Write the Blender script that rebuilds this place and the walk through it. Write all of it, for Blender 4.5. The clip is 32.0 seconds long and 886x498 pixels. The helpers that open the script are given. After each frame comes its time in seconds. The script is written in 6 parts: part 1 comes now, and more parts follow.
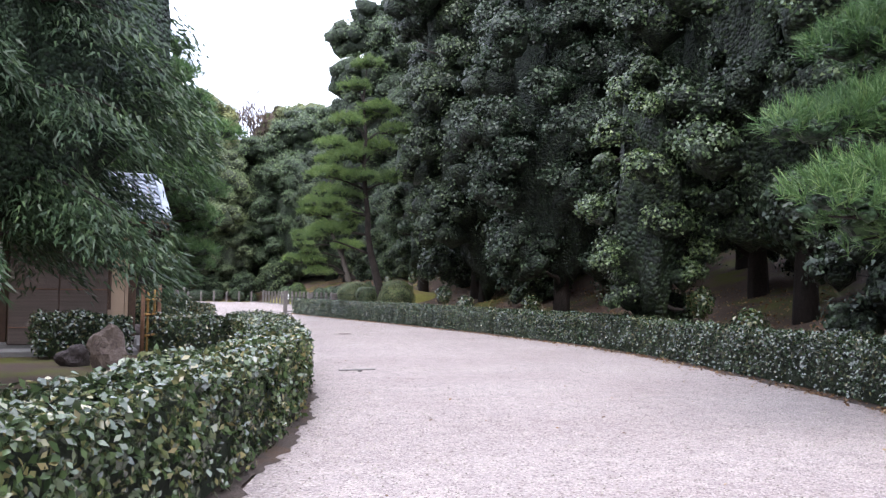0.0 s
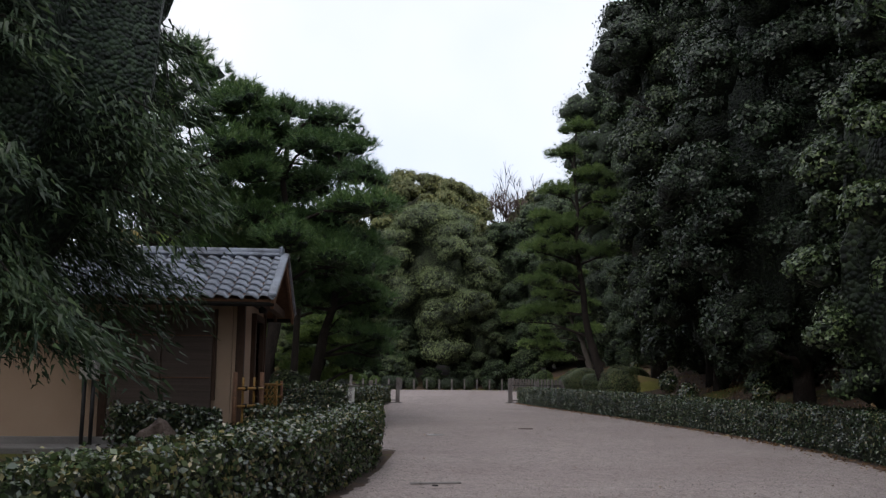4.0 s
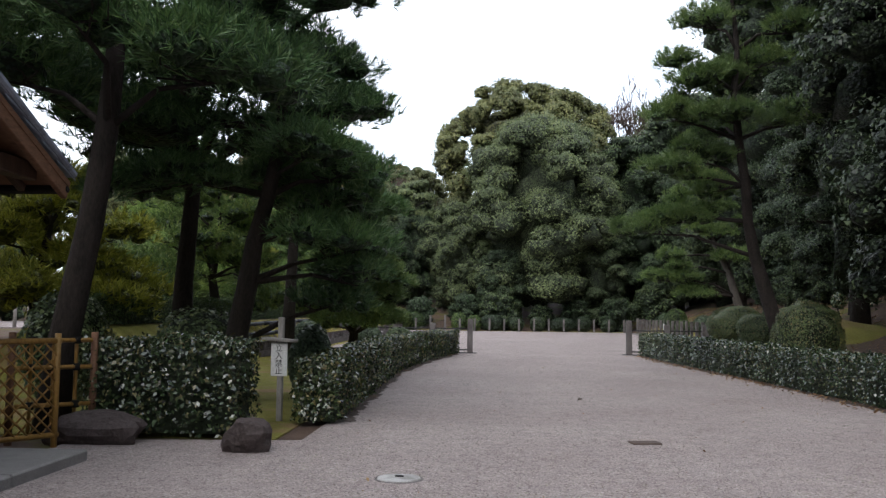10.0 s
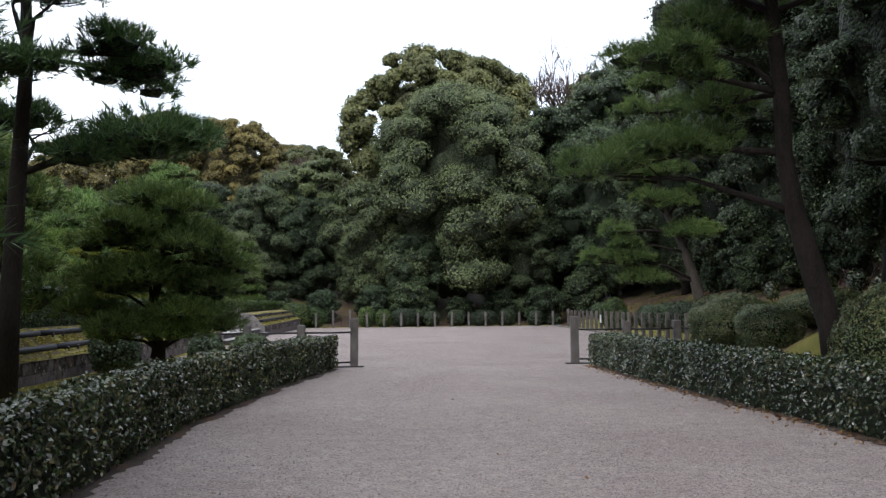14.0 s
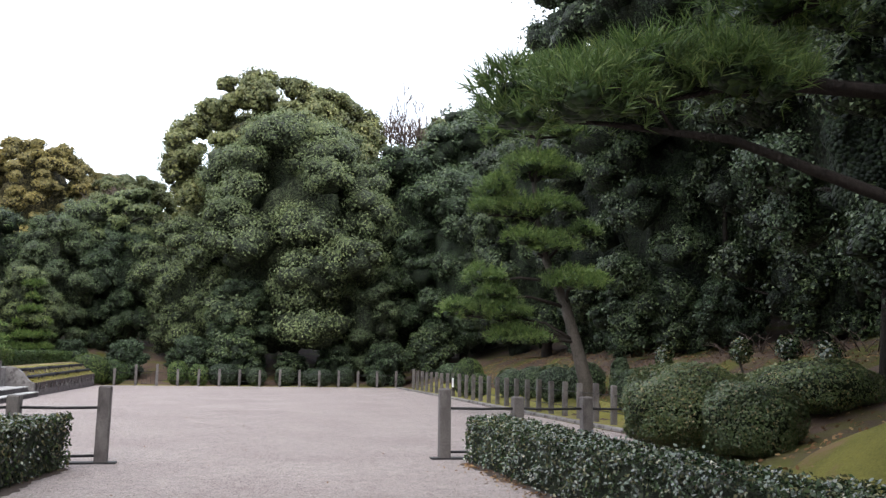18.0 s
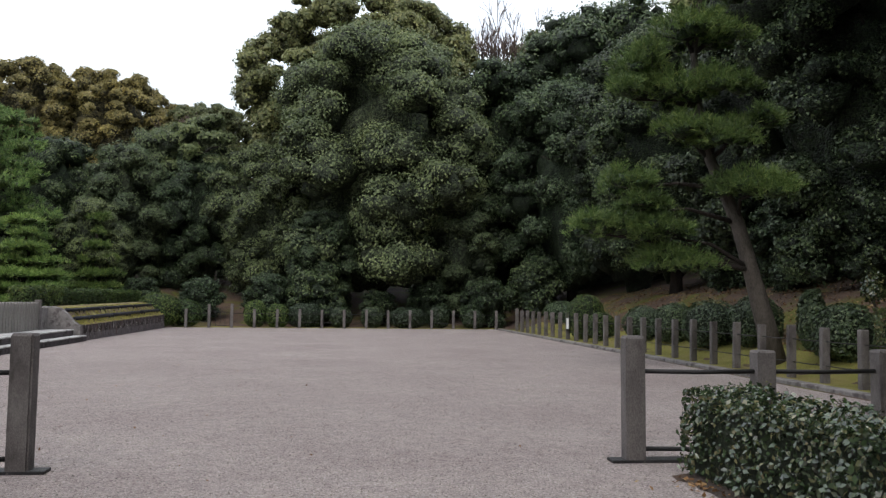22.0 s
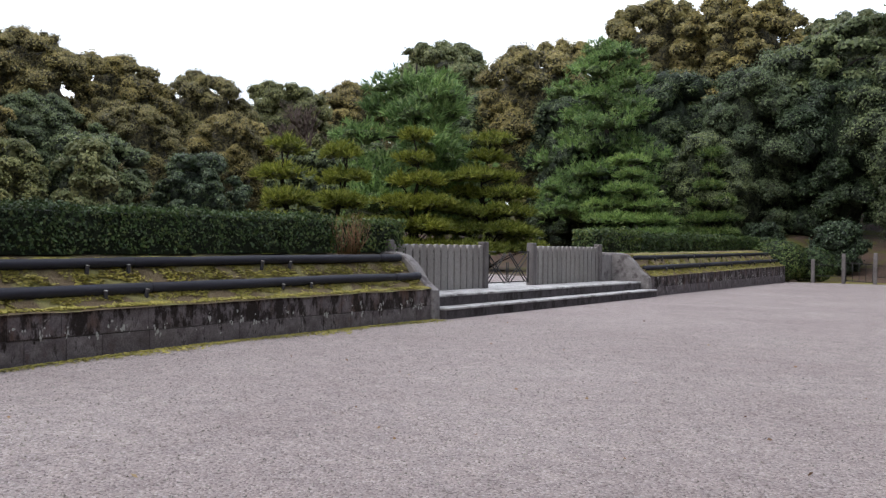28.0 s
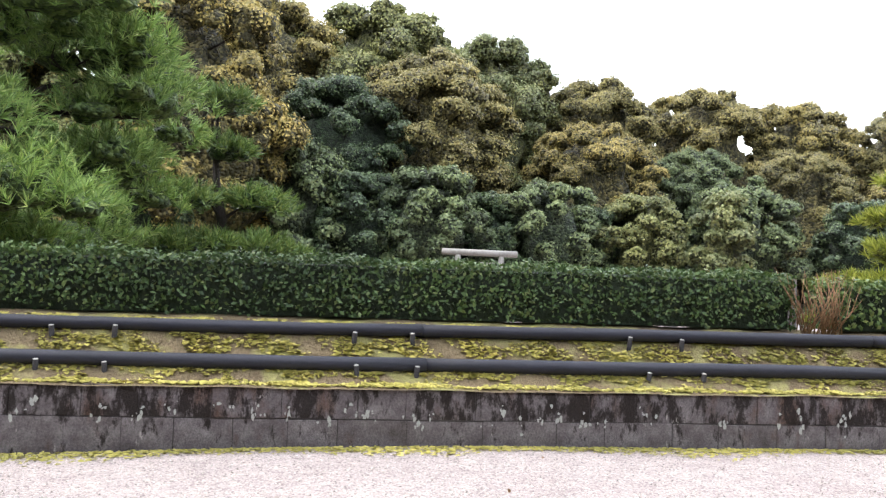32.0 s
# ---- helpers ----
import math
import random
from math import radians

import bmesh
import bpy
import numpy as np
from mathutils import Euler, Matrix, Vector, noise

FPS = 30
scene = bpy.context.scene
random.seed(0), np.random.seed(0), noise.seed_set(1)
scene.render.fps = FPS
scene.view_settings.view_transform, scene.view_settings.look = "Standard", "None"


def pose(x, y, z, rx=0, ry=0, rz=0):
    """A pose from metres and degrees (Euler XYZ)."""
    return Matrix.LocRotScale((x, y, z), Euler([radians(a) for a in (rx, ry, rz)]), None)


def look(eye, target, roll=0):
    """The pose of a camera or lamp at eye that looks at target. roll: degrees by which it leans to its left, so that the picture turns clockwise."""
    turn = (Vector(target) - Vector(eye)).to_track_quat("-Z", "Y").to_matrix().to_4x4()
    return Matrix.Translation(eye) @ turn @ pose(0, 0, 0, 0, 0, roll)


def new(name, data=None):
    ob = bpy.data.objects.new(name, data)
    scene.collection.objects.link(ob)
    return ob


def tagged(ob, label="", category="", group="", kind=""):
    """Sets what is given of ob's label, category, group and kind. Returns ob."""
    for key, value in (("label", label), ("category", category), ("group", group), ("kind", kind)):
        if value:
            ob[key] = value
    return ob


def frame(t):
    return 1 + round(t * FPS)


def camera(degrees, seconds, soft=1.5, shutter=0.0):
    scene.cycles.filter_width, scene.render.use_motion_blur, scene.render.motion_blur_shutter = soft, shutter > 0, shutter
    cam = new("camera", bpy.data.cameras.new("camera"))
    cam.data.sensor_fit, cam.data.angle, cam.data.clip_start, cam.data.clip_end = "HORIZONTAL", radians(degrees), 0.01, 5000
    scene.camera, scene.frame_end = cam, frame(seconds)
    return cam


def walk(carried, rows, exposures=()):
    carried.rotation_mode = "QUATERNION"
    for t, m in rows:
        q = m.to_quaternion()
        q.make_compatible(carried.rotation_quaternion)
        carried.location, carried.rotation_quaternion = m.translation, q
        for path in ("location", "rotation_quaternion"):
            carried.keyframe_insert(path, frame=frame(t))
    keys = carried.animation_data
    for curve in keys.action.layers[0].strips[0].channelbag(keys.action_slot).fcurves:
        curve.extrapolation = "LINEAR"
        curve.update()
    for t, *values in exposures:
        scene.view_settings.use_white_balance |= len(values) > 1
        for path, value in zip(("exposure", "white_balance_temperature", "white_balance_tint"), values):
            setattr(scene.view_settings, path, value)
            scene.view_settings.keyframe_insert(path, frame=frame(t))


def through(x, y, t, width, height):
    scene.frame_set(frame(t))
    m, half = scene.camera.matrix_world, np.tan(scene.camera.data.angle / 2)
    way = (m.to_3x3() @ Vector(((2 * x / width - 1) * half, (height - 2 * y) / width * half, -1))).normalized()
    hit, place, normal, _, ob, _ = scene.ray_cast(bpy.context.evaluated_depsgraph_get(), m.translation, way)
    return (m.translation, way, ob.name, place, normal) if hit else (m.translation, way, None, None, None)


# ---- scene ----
cam = camera(53.3, 32.0, soft=1.35)
PATH = [
    (0, (-6.507, -37.261, 1.036), (-5.719, -35.425, 1.132), 0.8),
    (0.5, (-6.144, -37.38, 1.018), (-5.213, -35.611, 1.076), 2.1),
    (1, (-5.724, -37.423, 0.989), (-4.749, -35.677, 0.994), 2.5),
    (1.5, (-5.217, -37.353, 0.919), (-4.302, -35.575, 0.935), 2.5),
    (2, (-4.746, -37.194, 0.926), (-3.946, -35.362, 0.967), 2.0),
    (2.5, (-4.375, -36.659, 0.992), (-3.743, -34.764, 1.087), 0.6),
    (3, (-4.079, -36.216, 0.977), (-3.626, -34.277, 1.169), -1.3),
    (3.5, (-3.893, -35.696, 1.019), (-3.591, -33.736, 1.275), -0.6),
    (4, (-3.735, -35.073, 1.04), (-3.554, -33.102, 1.325), 0.5),
    (4.5, (-3.52, -34.43, 1.05), (-3.401, -32.452, 1.327), 1.8),
    (6.5, (-2.915, -31.271, 1.049), (-2.845, -29.281, 1.238), 1.9),
    (7, (-2.762, -30.493, 1.055), (-2.684, -28.505, 1.262), 2.1),
    (7.5, (-2.642, -29.543, 1.095), (-2.549, -27.558, 1.322), 1.1),
    (8, (-2.495, -28.634, 1.172), (-2.398, -26.652, 1.417), 1.0),
    (8.5, (-2.338, -27.822, 1.158), (-2.264, -25.839, 1.409), 1.6),
    (9, (-2.174, -26.991, 1.162), (-2.15, -25.003, 1.384), 2.2),
    (9.5, (-1.963, -26.08, 1.16), (-2.013, -24.09, 1.351), 1.4),
    (10, (-1.795, -25.15, 1.123), (-1.894, -23.158, 1.268), 0.7),
    (10.5, (-1.644, -24.207, 1.126), (-1.762, -22.215, 1.252), 2.2),
    (11, (-1.511, -23.269, 1.16), (-1.627, -21.277, 1.3), 2.0),
    (11.5, (-1.405, -22.37, 1.238), (-1.495, -20.378, 1.383), 1.9),
    (12, (-1.334, -21.417, 1.25), (-1.389, -19.424, 1.416), 2.1),
    (12.5, (-1.304, -20.447, 1.229), (-1.346, -18.455, 1.405), 2.2),
    (13, (-1.262, -19.503, 1.276), (-1.283, -17.51, 1.436), 1.0),
    (13.5, (-1.218, -18.662, 1.234), (-1.189, -16.668, 1.382), 1.4),
    (14, (-1.15, -17.886, 1.224), (-1.071, -15.891, 1.351), -0.6),
    (14.5, (-1.126, -17.16, 1.196), (-0.982, -15.167, 1.286), -0.1),
    (16.5, (-0.853, -14.293, 1.268), (-0.539, -12.323, 1.414), 0.1),
    (17, (-0.771, -13.575, 1.334), (-0.403, -11.619, 1.53), 0.6),
    (17.5, (-0.664, -12.83, 1.337), (-0.249, -10.888, 1.574), 0.6),
    (18, (-0.563, -12.088, 1.348), (-0.129, -10.152, 1.601), 0.9),
    (18.5, (-0.442, -11.34, 1.319), (-0.011, -9.402, 1.554), 1.2),
    (19, (-0.391, -10.639, 1.292), (0.017, -8.692, 1.497), 0.5),
    (19.5, (-0.32, -9.969, 1.264), (0.036, -8.009, 1.44), 0.3),
    (20, (-0.335, -9.295, 1.259), (-0.06, -7.321, 1.433), 0.1),
    (20.5, (-0.313, -8.616, 1.253), (-0.173, -6.629, 1.43), -0.4),
    (21, (-0.322, -7.949, 1.25), (-0.281, -5.956, 1.411), 0.1),
    (21.5, (-0.271, -7.258, 1.234), (-0.234, -5.263, 1.377), 0.5),
    (22, (-0.082, -6.558, 1.23), (0.159, -4.576, 1.348), 0.6),
    (22.5, (0.122, -5.91, 1.23), (0.683, -3.994, 1.35), 1.0),
    (23, (0.294, -5.301, 1.228), (1.208, -3.527, 1.362), 1.5),
    (23.5, (0.457, -4.708, 1.162), (1.618, -3.089, 1.337), 2.8),
    (24, (0.649, -4.14, 1.197), (1.901, -2.591, 1.369), 1.8),
    (24.5, (0.803, -3.525, 1.25), (1.976, -1.914, 1.416), 1.9),
    (26.5, (0.501, -0.998, 1.074), (0.443, 1.0, 1.157), 0.6),
    (27, (0.401, -0.556, 1.103), (-0.024, 1.397, 1.175), 0.3),
    (27.5, (0.279, -0.056, 1.101), (-0.501, 1.785, 1.142), 0.5),
    (28, (0.146, 0.552, 1.048), (-0.984, 2.203, 1.044), 0.7),
    (28.5, (-0.022, 1.06, 0.986), (-1.432, 2.477, 0.937), 0.4),
    (29, (-0.097, 1.584, 1.062), (-1.75, 2.708, 0.993), 0.7),
    (29.5, (-0.093, 2.117, 1.176), (-1.926, 2.917, 1.14), 0.2),
    (30, (-0.216, 2.662, 1.257), (-2.141, 3.205, 1.269), 0.1),
    (30.5, (-0.232, 3.182, 1.282), (-2.196, 3.548, 1.358), 0.6),
    (31, (-0.287, 3.805, 1.275), (-2.268, 4.06, 1.38), 0.4),
    (31.5, (-0.325, 4.474, 1.272), (-2.307, 4.718, 1.379), 1.1),
    (32, (-0.444, 5.246, 1.233), (-2.415, 5.574, 1.316), 2.3),
]
walk(cam, [(t, look(eye, target, roll)) for t, eye, target, roll in PATH],
     [(0.0, 1.05, 5900, 16), (2.0, 0.5, 5900, 18), (3.0, 0.35, 6050, 14), (4.2, -0.9, 6300, 12), (6.5, 0.12, 6300, 11), (7.4, 0.1, 6250, 11), (9.0, -0.25, 6200, 10), (10.0, -0.15, 6150, 10), (11.0, 0.3, 6100, 10), (12.0, -0.1, 6100, 10), (13.0, -0.05, 6150, 10), (14.0, -0.25, 6150, 10),
      (17.0, 0.15, 6200, 10), (20.0, 0.45, 6350, 10), (21.0, 0.0, 6400, 10), (22.0, -0.4, 6350, 9), (23.0, 0.85, 6400, 7), (24.3, 2.0, 6250, 5), (26.5, 0.65, 6500, 9), (28.0, -0.2, 6150, 12), (29.5, 0.1, 6550, 10), (31.0, 1.15, 6350, 10), (32.0, 1.2, 6300, 9)])

# ---- light: a bright overcast sky ----
world = bpy.data.worlds.new("overcast_sky")
scene.world = world
world.use_nodes = True
wn = world.node_tree
wn.nodes.clear()
sky = wn.nodes.new("ShaderNodeTexSky")
sky.sky_type = "NISHITA"
sky.sun_disc = False
sky.sun_elevation, sky.sun_rotation = radians(48), radians(200)
sky.dust_density = 4.0
cloud = wn.nodes.new("ShaderNodeTexNoise")
cloud.inputs["Scale"].default_value = 2.2
cloud.inputs["Detail"].default_value = 4.0
ramp = wn.nodes.new("ShaderNodeValToRGB")
ramp.color_ramp.elements[0].position, ramp.color_ramp.elements[0].color = 0.35, (0.82, 0.87, 0.98, 1)
ramp.color_ramp.elements[1].position, ramp.color_ramp.elements[1].color = 0.62, (1.0, 1.0, 1.0, 1)
wn.links.new(cloud.outputs["Fac"], ramp.inputs[0])
clear = wn.nodes.new("ShaderNodeBackground")
clear.inputs["Strength"].default_value = 0.06
wn.links.new(sky.outputs[0], clear.inputs[0])
grey = wn.nodes.new("ShaderNodeBackground")
grey.inputs["Strength"].default_value = 1.75
wn.links.new(ramp.outputs[0], grey.inputs[0])
both = wn.nodes.new("ShaderNodeAddShader")
wout = wn.nodes.new("ShaderNodeOutputWorld")
wn.links.new(clear.outputs[0], both.inputs[0])
wn.links.new(grey.outputs[0], both.inputs[1])
wn.links.new(both.outputs[0], wout.inputs[0])
sun = new("sun", bpy.data.lights.new("sun", "SUN"))
sun.data.energy, sun.data.angle, sun.data.color = 0.9, radians(30), (1.0, 0.96, 0.9)
sun.rotation_euler = (radians(42), 0, radians(-20))


# ---- materials ----
def material(name):
    m = bpy.data.materials.new(name)
    m.use_nodes = True
    return m, m.node_tree, m.node_tree.nodes["Principled BSDF"]


def node(nt, kind, **inputs):
    n = nt.nodes.new(kind)
    for key, value in inputs.items():
        n.inputs[key.replace("_", " ")].default_value = value
    return n


def ramp_of(nt, source, stops):
    r = nt.nodes.new("ShaderNodeValToRGB")
    e = r.color_ramp.elements
    while len(e) < len(stops):
        e.new(0.5)
    for k, (at, colour) in enumerate(stops):
        e[k].position, e[k].color = at, (*colour, 1)
    nt.links.new(source, r.inputs[0])
    return r.outputs[0]


def mixed(nt, fac, a, b, blend="MIX"):
    m = nt.nodes.new("ShaderNodeMix")
    m.data_type, m.blend_type = "RGBA", blend
    for slot, value in ((0, fac), (6, a), (7, b)):
        if isinstance(value, (tuple, float, int)):
            m.inputs[slot].default_value = (*value, 1) if isinstance(value, tuple) else value
        else:
            nt.links.new(value, m.inputs[slot])
    return m.outputs[2]


def coords(nt, scale=(1, 1, 1)):
    g = nt.nodes.new("ShaderNodeNewGeometry")
    mp = nt.nodes.new("ShaderNodeMapping")
    mp.inputs["Scale"].default_value = scale
    nt.links.new(g.outputs["Position"], mp.inputs[0])
    return mp.outputs[0]


def noise_of(nt, vec, scale, detail=4.0, rough=0.55):
    n = node(nt, "ShaderNodeTexNoise", Scale=scale, Detail=detail, Roughness=rough)
    nt.links.new(vec, n.inputs["Vector"])
    return n.outputs["Fac"]


def bump(nt, bsdf, height, strength=0.4, distance=0.01):
    b = node(nt, "ShaderNodeBump", Strength=strength, Distance=distance)
    nt.links.new(height, b.inputs["Height"])
    nt.links.new(b.outputs[0], bsdf.inputs["Normal"])


def surface(name, dark, light, scale=6.0, fine=60.0, rough=0.8, relief=0.4, depth=0.01, stretch=(1, 1, 1), stain=None, spread=0.12, metal=0.0):
    """A matt surface: two tones at a coarse and a fine scale, relief, and an optional third tone in patches."""
    m, nt, b = material(name)
    v = coords(nt, stretch)
    n1, n2 = noise_of(nt, v, scale), noise_of(nt, v, fine, 6.0, 0.7)
    c = ramp_of(nt, n1, [(0.35, dark), (0.65, light)])
    c = mixed(nt, 0.55, c, ramp_of(nt, n2, [(0.3, tuple(x * 0.55 for x in dark)), (0.7, tuple(min(1, x * 1.25) for x in light))]))
    if stain:
        c = mixed(nt, ramp_of(nt, noise_of(nt, v, scale * 0.45, 7.0, 0.65), [(0.5, (0, 0, 0)), (0.5 + spread, (1, 1, 1))]), c, stain)
    oi = nt.nodes.new("ShaderNodeObjectInfo")
    c = mixed(nt, 1.0, c, ramp_of(nt, oi.outputs["Random"], [(0.0, (0.82, 0.82, 0.82)), (1.0, (1.0, 1.0, 1.0))]), "MULTIPLY")
    nt.links.new(c, b.inputs["Base Color"])
    b.inputs["Roughness"].default_value = rough
    b.inputs["Metallic"].default_value = metal
    b.inputs["Specular IOR Level"].default_value = 0.3
    bump(nt, b, n2, relief, depth)
    return m


def foliage(name, dark, light, tip=None, rough=0.42, through=0.25, gloss=0.5):
    """Leaves: each one its own tone between dark and light, a few of them tip-coloured, thin enough to let light through."""
    m, nt, b = material(name)
    g = nt.nodes.new("ShaderNodeNewGeometry")
    rnd = g.outputs["Random Per Island"]
    dark, light, tip = (tuple(v * 1.2 for v in w) for w in (dark, light, tip or light))
    c = ramp_of(nt, rnd, [(0.0, dark), (0.75, light), (1.0, tip)])
    big = noise_of(nt, coords(nt), 0.55, 3.0)
    c = mixed(nt, 1.0, c, ramp_of(nt, big, [(0.3, (0.66, 0.68, 0.7)), (0.7, (1.25, 1.2, 1.05))]), "MULTIPLY")
    oi = nt.nodes.new("ShaderNodeObjectInfo")
    c = mixed(nt, 1.0, c, ramp_of(nt, oi.outputs["Random"], [(0.0, (0.75, 0.8, 0.85)), (1.0, (1.1, 1.05, 0.9))]), "MULTIPLY")
    nt.links.new(c, b.inputs["Base Color"])
    b.inputs["Roughness"].default_value = rough
    b.inputs["Specular IOR Level"].default_value = gloss
    tr = nt.nodes.new("ShaderNodeBsdfTranslucent")
    nt.links.new(c, tr.inputs["Color"])
    mx = nt.nodes.new("ShaderNodeMixShader")
    mx.inputs[0].default_value = through
    nt.links.new(b.outputs[0], mx.inputs[1])
    nt.links.new(tr.outputs[0], mx.inputs[2])
    nt.links.new(mx.outputs[0], nt.nodes["Material Output"].inputs[0])
    return m


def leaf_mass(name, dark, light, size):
    """The inside of a leaf clump: crowded leaves seen as cells of dark and light, with deep relief, toned down for the
    shade inside.
    """
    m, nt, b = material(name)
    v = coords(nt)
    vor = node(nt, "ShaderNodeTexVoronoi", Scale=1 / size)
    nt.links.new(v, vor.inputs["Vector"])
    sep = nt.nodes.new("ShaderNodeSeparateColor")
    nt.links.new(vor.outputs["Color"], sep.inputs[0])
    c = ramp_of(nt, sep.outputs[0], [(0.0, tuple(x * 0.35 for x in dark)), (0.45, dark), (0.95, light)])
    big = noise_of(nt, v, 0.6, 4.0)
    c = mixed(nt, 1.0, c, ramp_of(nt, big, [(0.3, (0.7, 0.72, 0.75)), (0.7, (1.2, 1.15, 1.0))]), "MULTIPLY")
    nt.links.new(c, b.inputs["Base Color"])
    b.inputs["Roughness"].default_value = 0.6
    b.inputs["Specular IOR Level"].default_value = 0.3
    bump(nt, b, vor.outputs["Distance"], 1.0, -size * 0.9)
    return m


def gravel_material():
    m, nt, b = material("fine_gravel")
    v = coords(nt)
    vor = node(nt, "ShaderNodeTexVoronoi", Scale=85.0)
    nt.links.new(v, vor.inputs["Vector"])
    vor2 = node(nt, "ShaderNodeTexVoronoi", Scale=26.0)
    nt.links.new(v, vor2.inputs["Vector"])
    sep = nt.nodes.new("ShaderNodeSeparateColor")
    nt.links.new(vor.outputs["Color"], sep.inputs[0])
    c = ramp_of(nt, sep.outputs[0], [(0.0, (0.17, 0.147, 0.142)), (0.2, (0.325, 0.283, 0.272)), (0.8, (0.415, 0.366, 0.352)), (1.0, (0.53, 0.485, 0.468))])
    big = noise_of(nt, v, 0.5, 5.0)
    c = mixed(nt, 1.0, c, ramp_of(nt, big, [(0.3, (0.86, 0.83, 0.83)), (0.7, (1.06, 1.06, 1.05))]), "MULTIPLY")
    mid = noise_of(nt, v, 5.0, 6.0, 0.7)
    c = mixed(nt, 1.0, c, ramp_of(nt, mid, [(0.3, (0.8, 0.79, 0.8)), (0.7, (1.08, 1.06, 1.04))]), "MULTIPLY")
    dip = ramp_of(nt, noise_of(nt, v, 17.0, 3.0, 0.6), [(0.6, (1, 1, 1)), (0.72, (0.62, 0.6, 0.6))])
    c = mixed(nt, 1.0, c, dip, "MULTIPLY")
    nt.links.new(c, b.inputs["Base Color"])
    b.inputs["Roughness"].default_value = 0.95
    b.inputs["Specular IOR Level"].default_value = 0.15
    add = nt.nodes.new("ShaderNodeMath")
    nt.links.new(vor.outputs["Distance"], add.inputs[0])
    nt.links.new(vor2.outputs["Distance"], add.inputs[1])
    bump(nt, b, add.outputs[0], 0.9, -0.012)
    return m


def wall_material(name, growth, rust):
    """Grey-mauve blocks blotched with black growth, pale scars and a little rust."""
    m, nt, b = material(name)
    v, tall = coords(nt), coords(nt, (1, 1, 0.45))
    fine = noise_of(nt, v, 60.0, 6.0, 0.7)
    c = ramp_of(nt, noise_of(nt, v, 5.0, 6.0, 0.65), [(0.3, (0.085, 0.073, 0.073)), (0.5, (0.155, 0.138, 0.142)), (0.7, (0.24, 0.22, 0.225))])
    c = mixed(nt, ramp_of(nt, noise_of(nt, tall, 3.1, 5.0, 0.6), [(rust, (0, 0, 0)), (rust + 0.12, (0.8, 0.8, 0.8))]), c, (0.10, 0.055, 0.036))
    c = mixed(nt, ramp_of(nt, noise_of(nt, tall, 5.0, 8.0, 0.74), [(growth, (0, 0, 0)), (growth + 0.07, (0.94, 0.94, 0.94))]), c, (0.022, 0.017, 0.015))
    c = mixed(nt, ramp_of(nt, noise_of(nt, tall, 8.5, 7.0, 0.72), [(0.64, (0, 0, 0)), (0.68, (0.85, 0.85, 0.85))]), c, (0.4, 0.375, 0.36))
    c = mixed(nt, 0.8, c, ramp_of(nt, fine, [(0.3, (0.5, 0.48, 0.48)), (0.7, (1.35, 1.3, 1.3))]), "MULTIPLY")
    nt.links.new(c, b.inputs["Base Color"])
    b.inputs["Roughness"].default_value = 0.92
    b.inputs["Specular IOR Level"].default_value = 0.2
    bump(nt, b, fine, 0.8, 0.014)
    return m


WALL_STONE = wall_material("growth_blackened_stone_block", 0.475, 0.52)
LOWER_STONE = wall_material("grey_stained_stone_block", 0.56, 0.6)
GRAVEL = gravel_material()
EARTH = surface("leaf_strewn_earth", (0.06, 0.042, 0.032), (0.135, 0.088, 0.064), 1.2, 40, 0.95, 0.8, 0.02, stain=(0.10, 0.10, 0.02))
# Earth and litter tone with the hedges' shade darkened into it.
SOIL = surface("litter_and_shade_soil", (0.035, 0.027, 0.023), (0.1, 0.076, 0.064), 3.0, 40, 0.95, 0.8, 0.02, stain=(0.11, 0.065, 0.04))
VERGE = surface("bright_verge_moss", (0.155, 0.15, 0.033), (0.29, 0.27, 0.07), 1.6, 50, 0.95, 1.0, 0.03, stain=(0.27, 0.2, 0.1), spread=0.3)
MOSS = surface("moss", (0.13, 0.125, 0.022), (0.27, 0.25, 0.055), 2.2, 45, 0.95, 1.0, 0.03, stain=(0.26, 0.17, 0.085))
MOSSY_TERRACE = surface("moss_on_terrace", (0.13, 0.092, 0.055), (0.23, 0.175, 0.1), 4.0, 45, 0.95, 1.0, 0.03, stain=(0.31, 0.285, 0.11), spread=0.1)
GRANITE = surface("weathered_granite", (0.17, 0.155, 0.15), (0.30, 0.28, 0.27), 9, 160, 0.85, 0.35, 0.004, stain=(0.10, 0.085, 0.085))
POST_STONE = surface("lichened_post_granite", (0.085, 0.075, 0.074), (0.215, 0.195, 0.188), 7, 130, 0.9, 0.6, 0.006, stretch=(1, 1, 0.5), stain=(0.05, 0.042, 0.042), spread=0.2)
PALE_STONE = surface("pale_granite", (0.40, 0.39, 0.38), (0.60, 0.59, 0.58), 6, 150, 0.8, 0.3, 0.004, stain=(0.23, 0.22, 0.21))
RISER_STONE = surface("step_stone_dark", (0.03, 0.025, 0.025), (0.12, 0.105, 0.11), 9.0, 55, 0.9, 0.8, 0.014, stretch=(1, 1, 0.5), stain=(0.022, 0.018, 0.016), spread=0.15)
MORTAR = surface("dark_joint", (0.03, 0.026, 0.025), (0.08, 0.07, 0.068), 8, 80, 0.95)
LICHEN = surface("pale_lichen", (0.38, 0.38, 0.36), (0.52, 0.52, 0.48), 9, 90, 0.95)
PIPE = surface("blackened_log", (0.012, 0.012, 0.019), (0.03, 0.03, 0.044), 5, 90, 0.6, 0.5, 0.004, stretch=(6, 0.4, 6))
PEG = surface("dark_peg", (0.018, 0.016, 0.018), (0.04, 0.036, 0.036), 9, 90, 0.85)
